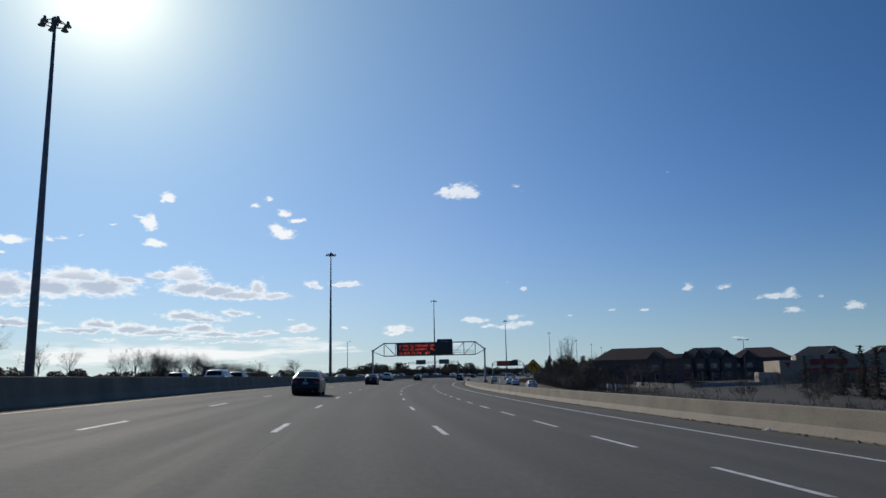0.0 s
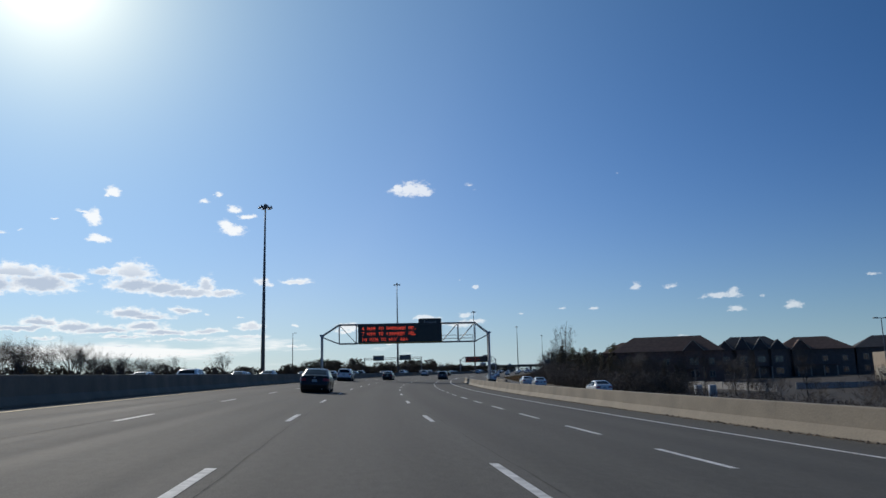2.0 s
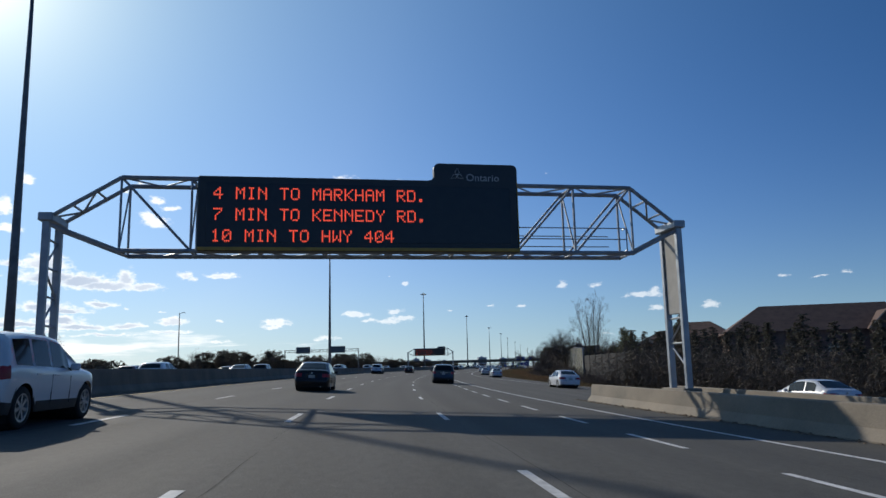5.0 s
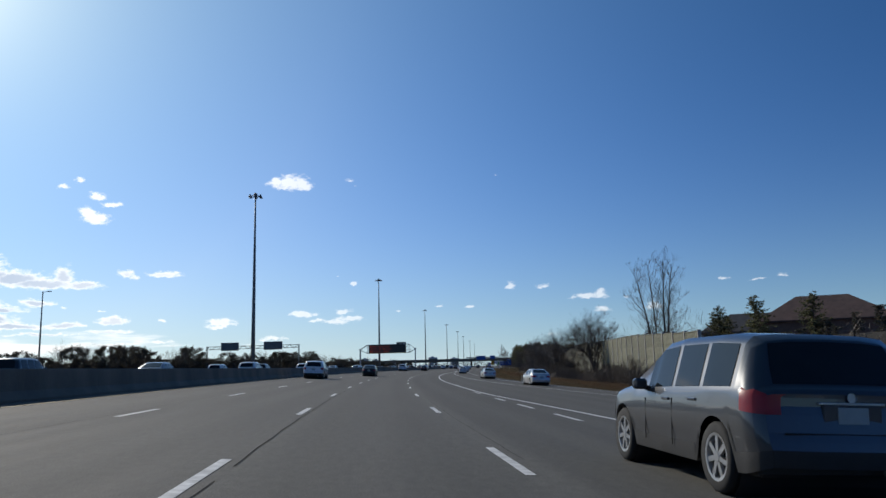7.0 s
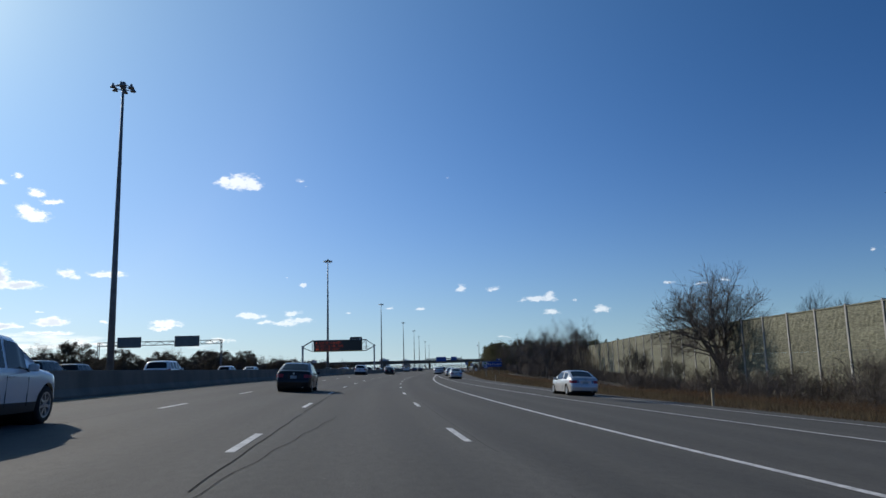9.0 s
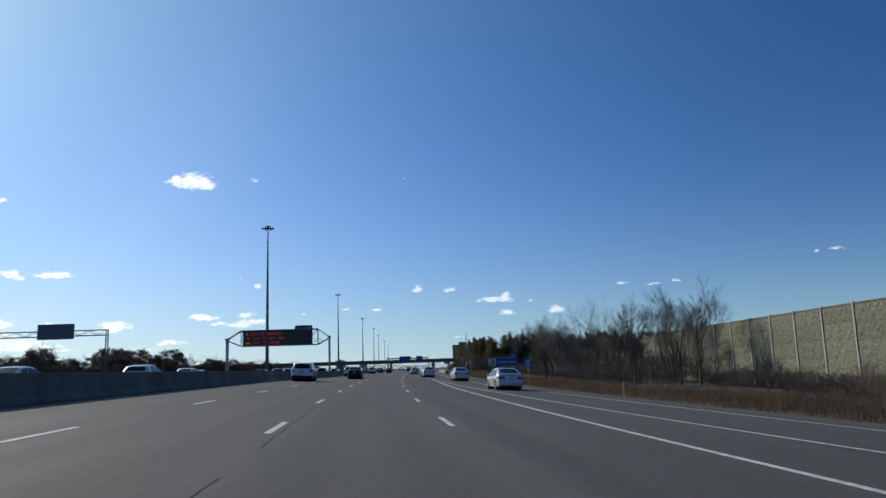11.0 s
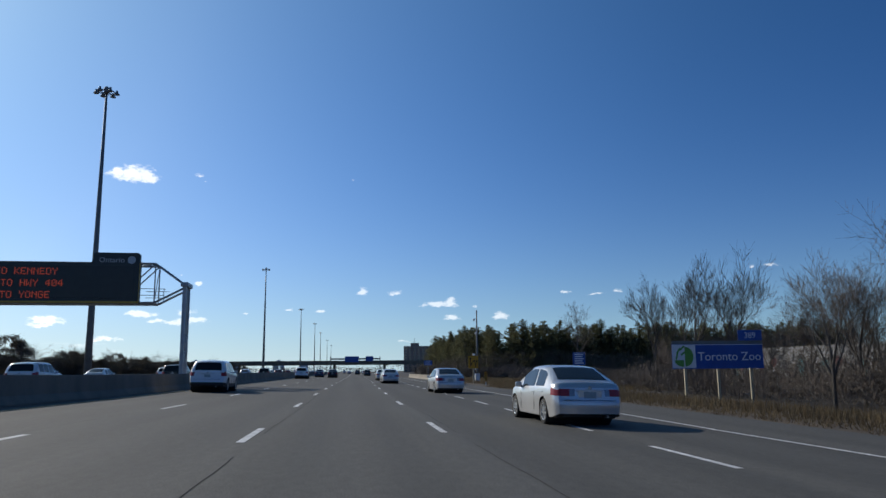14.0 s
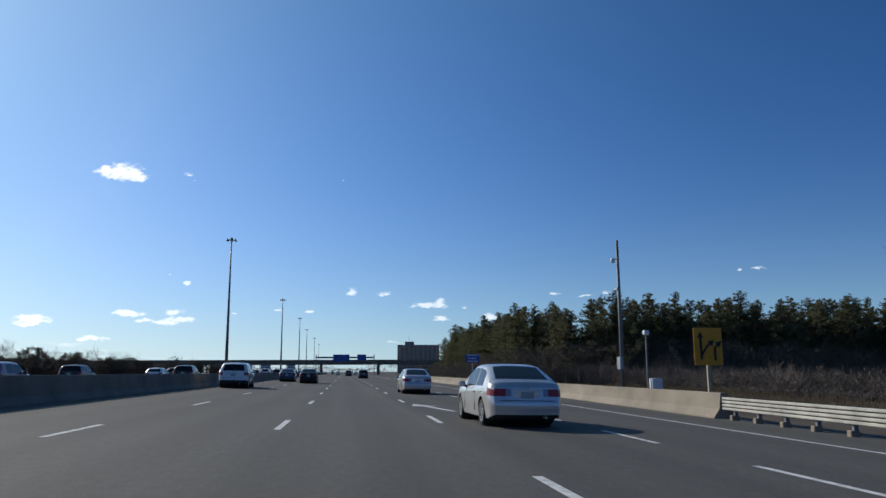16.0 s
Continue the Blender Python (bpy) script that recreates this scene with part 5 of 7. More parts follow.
RUST_WEED = mat("rust_brown_weeds", (0.135, 0.086, 0.050), 0.9, sheer=0.4, spread=0.35, scale=0.5, fine=6, bump=0, island=0.45)
far_woods("dry_weeds", [(262, 330, 21.5, 23.0, 0.75), (330, 420, 21.0, 20.0, 0.7)], 17, "rust-brown dry weeds on the verge before the brush", 8000, RUST_WEED, (0.15, 0.42), 0.035, 1.2, 4, 2.6, 0.3)
far_woods("slope_thicket", [(30, 196, 35, 40, 0.8)], 10, "low brown thicket on the slope below the houses", 6000, DULL_BRUSH, (0.25, 0.6), 0.035, 1.0, 4)
far_woods("ramp_thicket", [(168, 200, 38, 36, 4.6), (196, 250, 34, 31, 5.6)], 14, "dense dark leafless thicket between the spruces", 15000, THICKET, (0.35, 0.9), 0.028, 1.0, 4, 6.0, 0.35)
far_woods("horizon_woods", [(170, 330, 175, 150, 10.0), (60, 175, 230, 180, 11.0), (1150, 1500, -220, 40, 9.0), (1250, 1700, 30, 420, 12.0), (640, 1150, 38, 70, 6.0), (1500, 1900, -700, 60, 14.0)], 8, "hazy dark woods on the horizon", 3000, LEAF)

# ---------------------------------------------------------------- vehicles
GLASS = mat("tinted_glass", (0.016, 0.020, 0.022), 0.07, spread=0.1, bump=0, spec=0.24)
RUBBER = mat("tyre_rubber", (0.018, 0.018, 0.018), 0.85, spread=0.2, scale=8, bump=0.1)
ALLOY = mat("wheel_alloy", (0.45, 0.46, 0.47), 0.35, 0.8, spread=0.12, scale=6, bump=0.02)
TRIM = mat("dark_plastic_trim", (0.02, 0.02, 0.021), 0.6, spread=0.2, scale=6, bump=0.05)
TAIL = mat("red_lamp_lens", (0.30, 0.006, 0.010), 0.35, spread=0.15, scale=8, bump=0, coat=0.1)
CLEAR = mat("clear_lamp_lens", (0.30, 0.28, 0.28), 0.12, 0.3, spread=0.1, scale=8, bump=0, coat=0.5)
PLATE = mat("licence_plate", (0.34, 0.38, 0.38), 0.5, spread=0.06, scale=10, bump=0)


def paint(name, colour, metal=0.0):
    return mat(name, colour, 0.32, metal, spread=0.06, scale=1.2, fine=60, bump=0.0, coat=0.8)


SILVER = paint("silver_paint", (0.62, 0.61, 0.59), 0.5)
WHITE = paint("white_paint", (0.72, 0.73, 0.74))
BLACKP = mat("black_paint", (0.012, 0.012, 0.013), 0.3, 0.0, spread=0.06, scale=1.2, fine=60, bump=0.0, coat=0.35, spec=0.3)
CHARCOAL = paint("charcoal_paint", (0.05, 0.053, 0.06), 0.3)
BLUE = paint("deep_blue_paint", (0.03, 0.045, 0.09), 0.2)
REDP = paint("dark_red_paint", (0.16, 0.02, 0.02))

# side profiles in metres from the rear end: (distance, height) of belt and of roof
SEDAN = dict(L=4.54, W=1.76, wheel=0.315, front=3.64, rear=1.00, sill=0.20,
             belt=[(0, 0.85), (0.25, 0.90), (1.2, 0.90), (2.6, 0.87), (3.3, 0.85), (4.1, 0.76), (4.54, 0.58)],
             roof=[(0, 0.92), (0.05, 1.00), (0.12, 1.045), (0.40, 1.075), (0.47, 1.09), (1.20, 1.41), (1.60, 1.465), (2.1, 1.47), (2.5, 1.435), (3.42, 1.00), (3.52, 0.97), (4.1, 0.86), (4.42, 0.73), (4.54, 0.60)],
             rear_glass=(0.52, 1.22), screen=(2.56, 3.38), sides=[(0.98, 1.70), (1.79, 2.92)], quarter=None, lamp=(0.70, 0.87), lamp_in=0.39, plate_z=0.74, drop=0.02)
SUV = dict(L=4.70, W=1.93, wheel=0.37, front=3.78, rear=0.95, sill=0.27,
           belt=[(0, 1.02), (0.3, 1.08), (1.2, 1.06), (2.6, 1.02), (3.4, 0.98), (4.3, 0.88), (4.70, 0.72)],
           roof=[(0, 1.06), (0.03, 1.10), (0.10, 1.14), (0.40, 1.60), (0.52, 1.66), (1.1, 1.70), (2.1, 1.70), (2.6, 1.65), (3.40, 1.12), (3.5, 1.09), (4.3, 0.98), (4.62, 0.84), (4.70, 0.72)],
           rear_glass=(0.11, 0.385), screen=(2.66, 3.36), sides=[(1.35, 2.0), (2.1, 2.85)], quarter=(0.62, 1.27), lamp=(0.86, 1.12), lamp_in=0.72, plate_z=0.86, drop=0.0)
COMPACT = dict(SEDAN, L=4.36, W=1.72)
HATCH = dict(L=4.25, W=1.75, wheel=0.315, front=3.45, rear=0.82, sill=0.2,
             belt=[(0, 0.92), (0.25, 0.98), (1.2, 0.96), (2.5, 0.92), (3.1, 0.88), (3.9, 0.76), (4.25, 0.62)],
             roof=[(0, 0.98), (0.04, 1.02), (0.12, 1.06), (0.55, 1.40), (0.75, 1.47), (1.3, 1.50), (2.0, 1.50), (2.4, 1.46), (3.15, 1.02), (3.25, 0.99), (3.95, 0.84), (4.18, 0.72), (4.25, 0.62)],
             rear_glass=(0.15, 0.52), screen=(2.46, 3.10), sides=[(1.05, 1.75), (1.85, 2.6)], quarter=None, lamp=(0.78, 1.0), lamp_in=0.52, plate_z=0.72, drop=0.0)


def wheel(root, x, y, r, side):
    """side: +1 on the car's right."""
    hub = new("wheel")
    hub.parent = root
    hub.matrix_basis = pose(x, y, r, 0, 0, 0 if side > 0 else 180)
    w = 0.10
    part("tyre", Shape().lathe([(r * 0.64, -w), (r * 0.90, -w), (r * 0.985, -w * 0.7), (r, -w * 0.3), (r, w * 0.3), (r * 0.985, w * 0.7), (r * 0.90, w), (r * 0.64, w * 0.9)], 18, axis="x"), RUBBER, hub, smooth=True)
    rim = Shape().lathe([(r * 0.64, -w * 0.9), (r * 0.64, w * 0.75), (r * 0.68, w * 0.92), (r * 0.60, w * 0.88), (r * 0.57, w * 0.4)], 18, axis="x")
    for k in range(7):
        a = k * 2 * math.pi / 7
        m = Matrix.Rotation(a, 4, "X")
        rim.box(w * 0.45, w * 0.8, -0.028, 0.028, 0.02, r * 0.60, m)
    rim.lathe([(0.0, w * 0.85), (0.05, w * 0.85), (0.065, w * 0.6), (0.065, w * 0.3)], 12, axis="x")
    part("rim", rim, ALLOY, hub)
    part("brake_disc", Shape().lathe([(0.0, w * 0.2), (r * 0.56, w * 0.2)], 20, axis="x"), TRIM, hub)


def vehicle(name, spec, body_paint, label, category, group="", trim_low=True):
    """A car lofted through close cross sections; rear at y = 0, front at y = L, centred on x."""
    L, W, r = spec["L"], spec["W"] / 2, spec["wheel"]
    root = thing(name, Matrix.Identity(4), label, category, group)
    bx, by = zip(*spec["belt"])
    rx, ry = zip(*spec["roof"])
    ys = sorted(set([round(v, 3) for v in np.linspace(0, L, 46)] + [round(v, 3) for v in (0.012, 0.03, 0.05, L - 0.012, L - 0.03, L - 0.06)] + [round(a, 3) for a in rx]
                    + [round(v, 3) for v in spec["rear_glass"] + spec["screen"]] + [round(v, 3) for q in spec["sides"] for v in q]))
    low_n, up_n = 9, 5

    def bend(x, y, z):
        """Rounds the tail and the nose in plan and leans them in towards the top."""
        tail, nose = max(0.0, 1 - y / 0.6), max(0.0, 1 - (L - y) / 0.8)
        out = (abs(x) / W) ** 2.4
        y += tail * (0.06 * min(1, max(0, (z - 0.55) / 0.4)) ** 1.5 + 0.10 * out - 0.03 * math.exp(-((z - 0.50) / 0.13) ** 2))
        return y - nose * (0.17 * out + 0.08 * min(1, max(0, (z - 0.45) / 0.3)))

    def plan(y):
        e = min(y, L - y)
        back = y < L / 2
        tuck = 0.13 if back else 0.24
        reach = 0.28 if back else 0.75
        k = max(0.0, 1 - e / reach)
        return W * (1 - tuck * k ** 2.2)

    def ring(y):
        w, b, top = plan(y), float(np.interp(y, bx, by)), float(np.interp(y, rx, ry))
        e = min(y, L - y)
        lift = 0.10 * max(0, 1 - e / 0.5) ** 2
        zb = spec["sill"] + lift
        arch = zb
        for c in (spec["front"], spec["rear"]):
            d = abs(y - c)
            R = r + 0.055
            if d < R:
                arch = max(arch, r + math.sqrt(R * R - d * d))
        b = min(b, top - 0.02)
        pts = []
        for i in range(low_n):
            f = i / (low_n - 1)
            z = arch + (b - arch) * f
            g = (z - spec["sill"]) / (b - spec["sill"])
            bulge = 1 - 0.055 * (1 - g) ** 3 - 0.05 * max(0, g - 0.62) ** 1.5 * 2 - 0.012 * math.exp(-((g - 0.30) / 0.08) ** 2)
            pts.append((w * bulge, z))
        wb = pts[-1][0]
        cabin = max(0.0, top - b - 0.06)
        for i in range(1, up_n + 1):
            f = i / up_n
            if cabin > 0.12:
                z = b + (top - b) * (0.0, 0.06, 0.80, 0.94, 0.985, 1.0)[i]
                x = (wb - 0.015 - 0.36 * min(cabin, 0.5) * (0.0, 0.04, 0.80, 1.0, 1.0, 1.0)[i]) * ((1.0, 1.0, 0.985, 0.80, 0.5, 0.0) if spec["rear_glass"][0] - 0.05 <= y <= spec["rear_glass"][1] + 0.05 else (1.0, 1.0, 1.0, 0.93, 0.62, 0.0))[i]
            else:
                z = b + (top - b) * (0.0, 0.45, 0.75, 0.9, 0.98, 1.0)[i]
                x = wb * (1.0, 0.975, 0.92, 0.78, 0.45, 0.0)[i]
            pts.append((x, z))
        return pts

    rings = [ring(y) for y in ys]
    m = low_n + up_n   # points on one side; the last lies on the middle line
    body = Shape()
    grid = {}
    for i, (y, pts) in enumerate(zip(ys, rings)):
        for j, (x, z) in enumerate(pts):
            grid[i, j, 1] = len(body.v)
            body.v.append((x, bend(x, y, z), z))
            if j < m - 1:
                grid[i, j, -1] = len(body.v)
                body.v.append((-x, bend(x, y, z), z))
            else:
                grid[i, j, -1] = grid[i, j, 1]
    patches = {}

    def role(y, j, side):
        if low_n + 2 <= j or (low_n <= j and (spec["rear_glass"][0] <= y <= spec["rear_glass"][1] or spec["screen"][0] <= y <= spec["screen"][1])):
            if spec["rear_glass"][0] <= y <= spec["rear_glass"][1] and j >= low_n + 2:
                return "rear_window"
            if spec["screen"][0] <= y <= spec["screen"][1] and j >= low_n + 1:
                return "windscreen"
        if j == low_n:
            for k, (a, b) in enumerate(spec["sides"]):
                if a <= y <= b:
                    return "side_window%d%s" % (k, side)
            q = spec["quarter"]
            if q and q[0] <= y <= q[1]:
                return "quarter_window%s" % side
        return ""

    for i in range(len(ys) - 1):
        ym = (ys[i] + ys[i + 1]) / 2
        for j in range(m - 1):
            for side in (1, -1):
                q = [grid[i, j, side], grid[i + 1, j, side], grid[i + 1, j + 1, side], grid[i, j + 1, side]]
                if side < 0:
                    q.reverse()
                body.f.append(tuple(q))
                what = role(ym, j, side)
                zc = (rings[i][j][1] + rings[i][j + 1][1]) / 2
                if not what and ym < 0.34 and spec["lamp"][0] < zc < spec["lamp"][1] and j < low_n:
                    what = "tail_lamp%d" % side
                if not what and ym > L - 0.42 and 0.58 < zc < 0.78 and rings[i][j][0] > W * 0.45:
                    what = "head_lamp%d" % side
                if not what and trim_low and j < 2 and zc < spec["sill"] + 0.30 and (ym < 0.5 or ym > L - 0.6 or True) and spec["W"] > 1.9:
                    what = "lower_cladding%d" % side
                if what:
                    patches.setdefault(what, []).append([body.v[v] for v in q])
    # closed ends, in rows and columns
    for end, i in ((0, 0), (1, len(ys) - 1)):
        y = ys[i]
        for j in range(m - 2):
            (xa, za), (xb, zb2) = rings[i][j], rings[i][j + 1]
            cols = 12
            for c in range(cols):
                f, g = -1 + 2 * c / cols, -1 + 2 * (c + 1) / cols
                q = [Vector((x, bend(x, y, z), z)) for x, z in ((xa * f, za), (xa * g, za), (xb * g, zb2), (xb * f, zb2))]
                if end:
                    q.reverse()
                body.quad(*q)
                zc, xc = (za + zb2) / 2, abs(xa * (f + g) / 2)
                if not end and spec["lamp"][0] < zc < spec["lamp"][1] and xc > spec["lamp_in"]:
                    inner = spec["lamp_in"] < 0.5 and xc < spec["lamp_in"] + 0.13
                    patches.setdefault(("reversing_lamp%d" if inner else "tail_lamp%d") % (1 if f + g > 0 else -1), []).append([tuple(v) for v in q])
                if not end and zc < spec["sill"] + (0.24 if spec["W"] > 1.9 else 0.08):
                    patches.setdefault("bumper_skirt", []).append([tuple(v) for v in q])
                if end and zc > 0.42 and zc < 0.62 and xc < 0.5:
                    patches.setdefault("grille", []).append([tuple(v) for v in q])
    me = body.mesh("body", body_paint, True)
    part("body", me, body_paint, root)
    mats = {"rear_window": GLASS, "windscreen": GLASS, "side_window": GLASS, "quarter_window": GLASS, "tail_lamp": TAIL, "head_lamp": CLEAR, "reversing_lamp": CLEAR,
            "lower_cladding": TRIM, "bumper_skirt": TRIM, "grille": TRIM}
    for what, quads in sorted(patches.items()):
        kind = what.rstrip("-0123456789")
        sh = Shape()
        out = 0.006
        pts = {}
        acc = {}
        for q in quads:
            v = [Vector(c) for c in q]
            nrm = (v[2] - v[0]).cross(v[3] - v[1])
            for c in q:
                key = tuple(round(u, 4) for u in c)
                acc[key] = acc.get(key, Vector()) + (nrm.normalized() if nrm.length > 1e-9 else Vector())
        for q in quads:
            ids = []
            for c in q:
                key = tuple(round(u, 4) for u in c)
                if key not in pts:
                    pts[key] = len(sh.v)
                    n = acc[key].normalized() if acc[key].length > 1e-9 else Vector()
                    sh.v.append(tuple(Vector(c) + n * out))
                ids.append(pts[key])
            if len(set(ids)) > 2:
                sh.f.append(tuple(dict.fromkeys(ids)))
        part(kind, sh, mats[kind], root, smooth=kind != "grille")
    for y in (spec["rear"], spec["front"]):
        for side in (1, -1):
            wheel(root, side * (W - 0.115), y, r, side)
        part("wheel_well", Shape().lathe([(r + 0.05, -W + 0.09), (r + 0.05, W - 0.09)], 20, pose(0, y, r), axis="x"), TRIM, root)
    part("underbody", Shape().soft_box(-W + 0.12, W - 0.12, 0.25, L - 0.3, spec["sill"] - 0.02, spec["sill"] + 0.2, 0.04), TRIM, root)
    hip = spec["sides"][-1][1]
    zb = float(np.interp(hip, bx, by))
    for side in (1, -1):
        part("mirror", Shape().soft_box(side * (W + 0.08) - 0.09, side * (W + 0.08) + 0.09, hip - 0.06, hip + 0.06, zb + 0.01, zb + 0.15, 0.03), body_paint, root)
        part("mirror_arm", Shape().soft_box(side * (W - 0.06) - 0.07, side * (W - 0.06) + 0.07, hip - 0.02, hip + 0.04, zb + 0.0, zb + 0.06, 0.01), TRIM, root)
        for a, b in spec["sides"]:
            zh = float(np.interp(a, bx, by)) - 0.11
            part("door_handle", Shape().soft_box(side * (W * 0.985) - 0.022, side * (W * 0.985) + 0.022, a + 0.02, a + 0.22, zh - 0.016, zh + 0.016, 0.008), body_paint, root)
    pz = spec["plate_z"]
    def back(z):
        return bend(0.0, 0.0, z)
    y0 = back(pz)
    part("number_plate", Shape().soft_box(-0.155, 0.155, y0 - 0.016, y0 + 0.004, pz - 0.078, pz + 0.078, 0.004), PLATE, root)
    part("plate_recess", Shape().soft_box(-0.30, 0.30, y0 - 0.006, y0 + 0.02, pz - 0.10, pz + 0.10, 0.01), body_paint, root)
    y0 = back(pz + 0.11)
    part("plate_strip", Shape().soft_box(-0.34, 0.34, y0 - 0.022, y0 + 0.01, pz + 0.10, pz + 0.125, 0.006), body_paint if spec["W"] < 1.9 else ALLOY, root)
    part("exhaust", Shape().tube([(0.45, 0.03, spec["sill"] + 0.04), (0.45, 0.30, spec["sill"] + 0.04)], [0.03, 0.03], 8), ALLOY, root)
    # shut lines of the boot or tailgate and the doors, badge
    y0 = back(spec["sill"] + 0.42)
    part("boot_seam", Shape().soft_box(-W * 0.72, W * 0.72, y0 - 0.006, y0 + 0.03, spec["sill"] + 0.415, spec["sill"] + 0.425, 0.002), TRIM, root)
    y0 = back(pz + 0.17)
    part("badge", Shape().lathe([(0.0, 0.0), (0.045, 0.0), (0.05, 0.012)], 12, pose(0, y0 - 0.012, pz + 0.17, 90, 0, 0)), ALLOY, root)
    for side in (1, -1):
        for a, b in spec["sides"]:
            part("door_seam", Shape().soft_box(side * W * 0.992 - 0.006, side * W * 0.992 + 0.006, b + 0.04, b + 0.05, spec["sill"] + 0.12, float(np.interp(b, bx, by)) - 0.10, 0.002), TRIM, root)
    return root


def place(ob, s, n, turn=0.0, first=True):
    """Puts a vehicle on the road, tilted with the surface; s is its rear end."""
    k = tilt(s) if -10.2 < n < 20 else 0.0
    p = at(s, n, 0.006)
    m = pose(p.x, p.y, p.z, 0, 0, heading(s + 2) + turn) @ pose(0, 0, 0, 0, math.degrees(math.atan(k)), 0)
    if first:
        ob.matrix_basis = m
        return ob
    return copy_thing(ob, m)


sil = vehicle("sedan", SEDAN, SILVER, "silver four-door sedan with red tail lamps", "car", "traffic")
place(sil, 491.2, 4.3, 1.6)
for spot, n, turn in ((273.5, 13.9, 4.0), (374.2, 8.85, 3.2), (432.2, 5.85, 2.4)):
    place(sil, spot, n, turn, False)
sil2 = vehicle("sedan", COMPACT, SILVER, "silver compact sedan driving in the merging lane", "car", "traffic")
place(sil2, 517.5, 4.5, 0.5)
for spot, n, turn in ((309.0, 12.5, 4.0), (406.5, 8.5, 3.0), (458.0, 6.05, 2.0)):
    place(sil2, spot, n, turn, False)
edge = vehicle("crossover", SUV, WHITE, "white crossover with dark lower cladding in the fast lane", "car", "traffic")
place(edge, 278.2, -7.05, 0.0)
for spot, n in ((160.9, -6.95), (393.8, -7.15), (455.5, -7.3), (525.7, -7.05)):
    place(edge, spot, n, 0.0, False)
blk = vehicle("sedan", dict(SEDAN, lamp_in=0.52), BLACKP, "black four-door sedan with dark windows", "car", "traffic")
place(blk, 185.3, -3.3, 0.0)
for spot, n in ((45.0, -3.9), (104.2, -3.3), (304.0, -3.65), (415.4, -3.7), (549.5, -3.1)):
    place(blk, spot, n, 0.0, False)
dark = vehicle("crossover", SUV, CHARCOAL, "dark charcoal crossover driving far ahead", "car", "traffic")
place(dark, 623.0, 4.6, 0.0)
place(dark, 214.0, 4.6, 0.0, False)
wh = vehicle("sedan", SEDAN, WHITE, "white sedan driving on the highway", "car", "traffic")
place(wh, 770.0, -3.2 + drift(770), 0.0)

ramp_white = vehicle("sedan", dict(SEDAN), WHITE, "white sedan driving on the ramp", "car", "traffic on the ramp")
place(ramp_white, 171.2, 21.2, 3.0)
place(ramp_white, 178.4, 19.9, 4.0, False)
place(ramp_white, 209.0, 14.9, 4.0, False)
place(ramp_white, 135.0, 22.7, 3.0, False)
suv_black = vehicle("crossover", dict(SUV), BLACKP, "black crossover in the opposite traffic", "car", "traffic beyond the median")
suv_grey = vehicle("crossover", dict(SUV), CHARCOAL, "charcoal crossover beyond the median barrier", "car", "traffic beyond the median")
suv_white = vehicle("crossover", dict(SUV), WHITE, "white crossover beyond the median barrier", "car", "traffic beyond the median")
sed_silver = vehicle("sedan", dict(SEDAN), SILVER, "silver sedan beyond the median barrier", "car", "traffic beyond the median")
sed_blue = vehicle("sedan", dict(SEDAN), BLUE, "dark blue sedan beyond the median barrier", "car", "traffic beyond the median")
hatch_red = vehicle("hatchback", HATCH, REDP, "dark red hatchback beyond the median barrier", "car", "traffic beyond the median")
hatch_white = vehicle("hatchback", dict(HATCH), WHITE, "white hatchback beyond the median barrier", "car", "traffic beyond the median")
kinds = [suv_black, sed_silver, suv_white, sed_blue, hatch_white, suv_grey, sed_silver, hatch_red, suv_black, suv_white, sed_silver]
used = set()
rng = random.Random(17)
for lane, start, gap in ((-15.5, 70, 30), (-19.2, 92, 34), (-23.4, 84, 30)):
    s = start
    i = int(-lane)
    while s < 800:
        ob = kinds[(i * 7 + int(s / 9)) % len(kinds)]
        place(ob, s, lane + rng.uniform(-0.3, 0.3), 0.0, ob.name not in used)
        used.add(ob.name)
        s += gap * rng.uniform(0.7, 1.9)
        i += 1
for s, n, ob in ((560, -7.0, sed_blue), (700, 0.6, suv_grey), (820, 4.2, sed_silver), (860, -6.9, hatch_white), (900, 0.5, suv_black)):
    place(ob, s, n + drift(s), 0.0, False)


def box_truck():
    root = thing("box_truck", along(760, -34.0), "white box truck with a plain cargo body", "truck", "traffic beyond the median")
    part("cargo_box", Shape().soft_box(-1.25, 1.25, 0.0, 8.6, 1.05, 3.75, 0.05), WHITE, root)
    part("chassis", Shape().soft_box(-0.5, 0.5, 0.1, 10.6, 0.65, 1.04, 0.03), TRIM, root)
    cab = part("cab", Shape().soft_box(-1.15, 1.15, 8.9, 10.9, 0.6, 2.75, 0.18), WHITE, root)
    part("windscreen", Shape().soft_box(-1.0, 1.0, 10.86, 10.92, 1.7, 2.5, 0.03), GLASS, cab)
    part("rear_door", Shape().soft_box(-1.12, 1.12, -0.03, 0.0, 1.15, 3.6, 0.01), WALL_POST, root)
    for y in (1.4, 2.5, 9.8):
        for side in (1, -1):
            wheel(root, side * 1.1, y, 0.48, side)


box_truck()

# ---------------------------------------------------------------- road signs


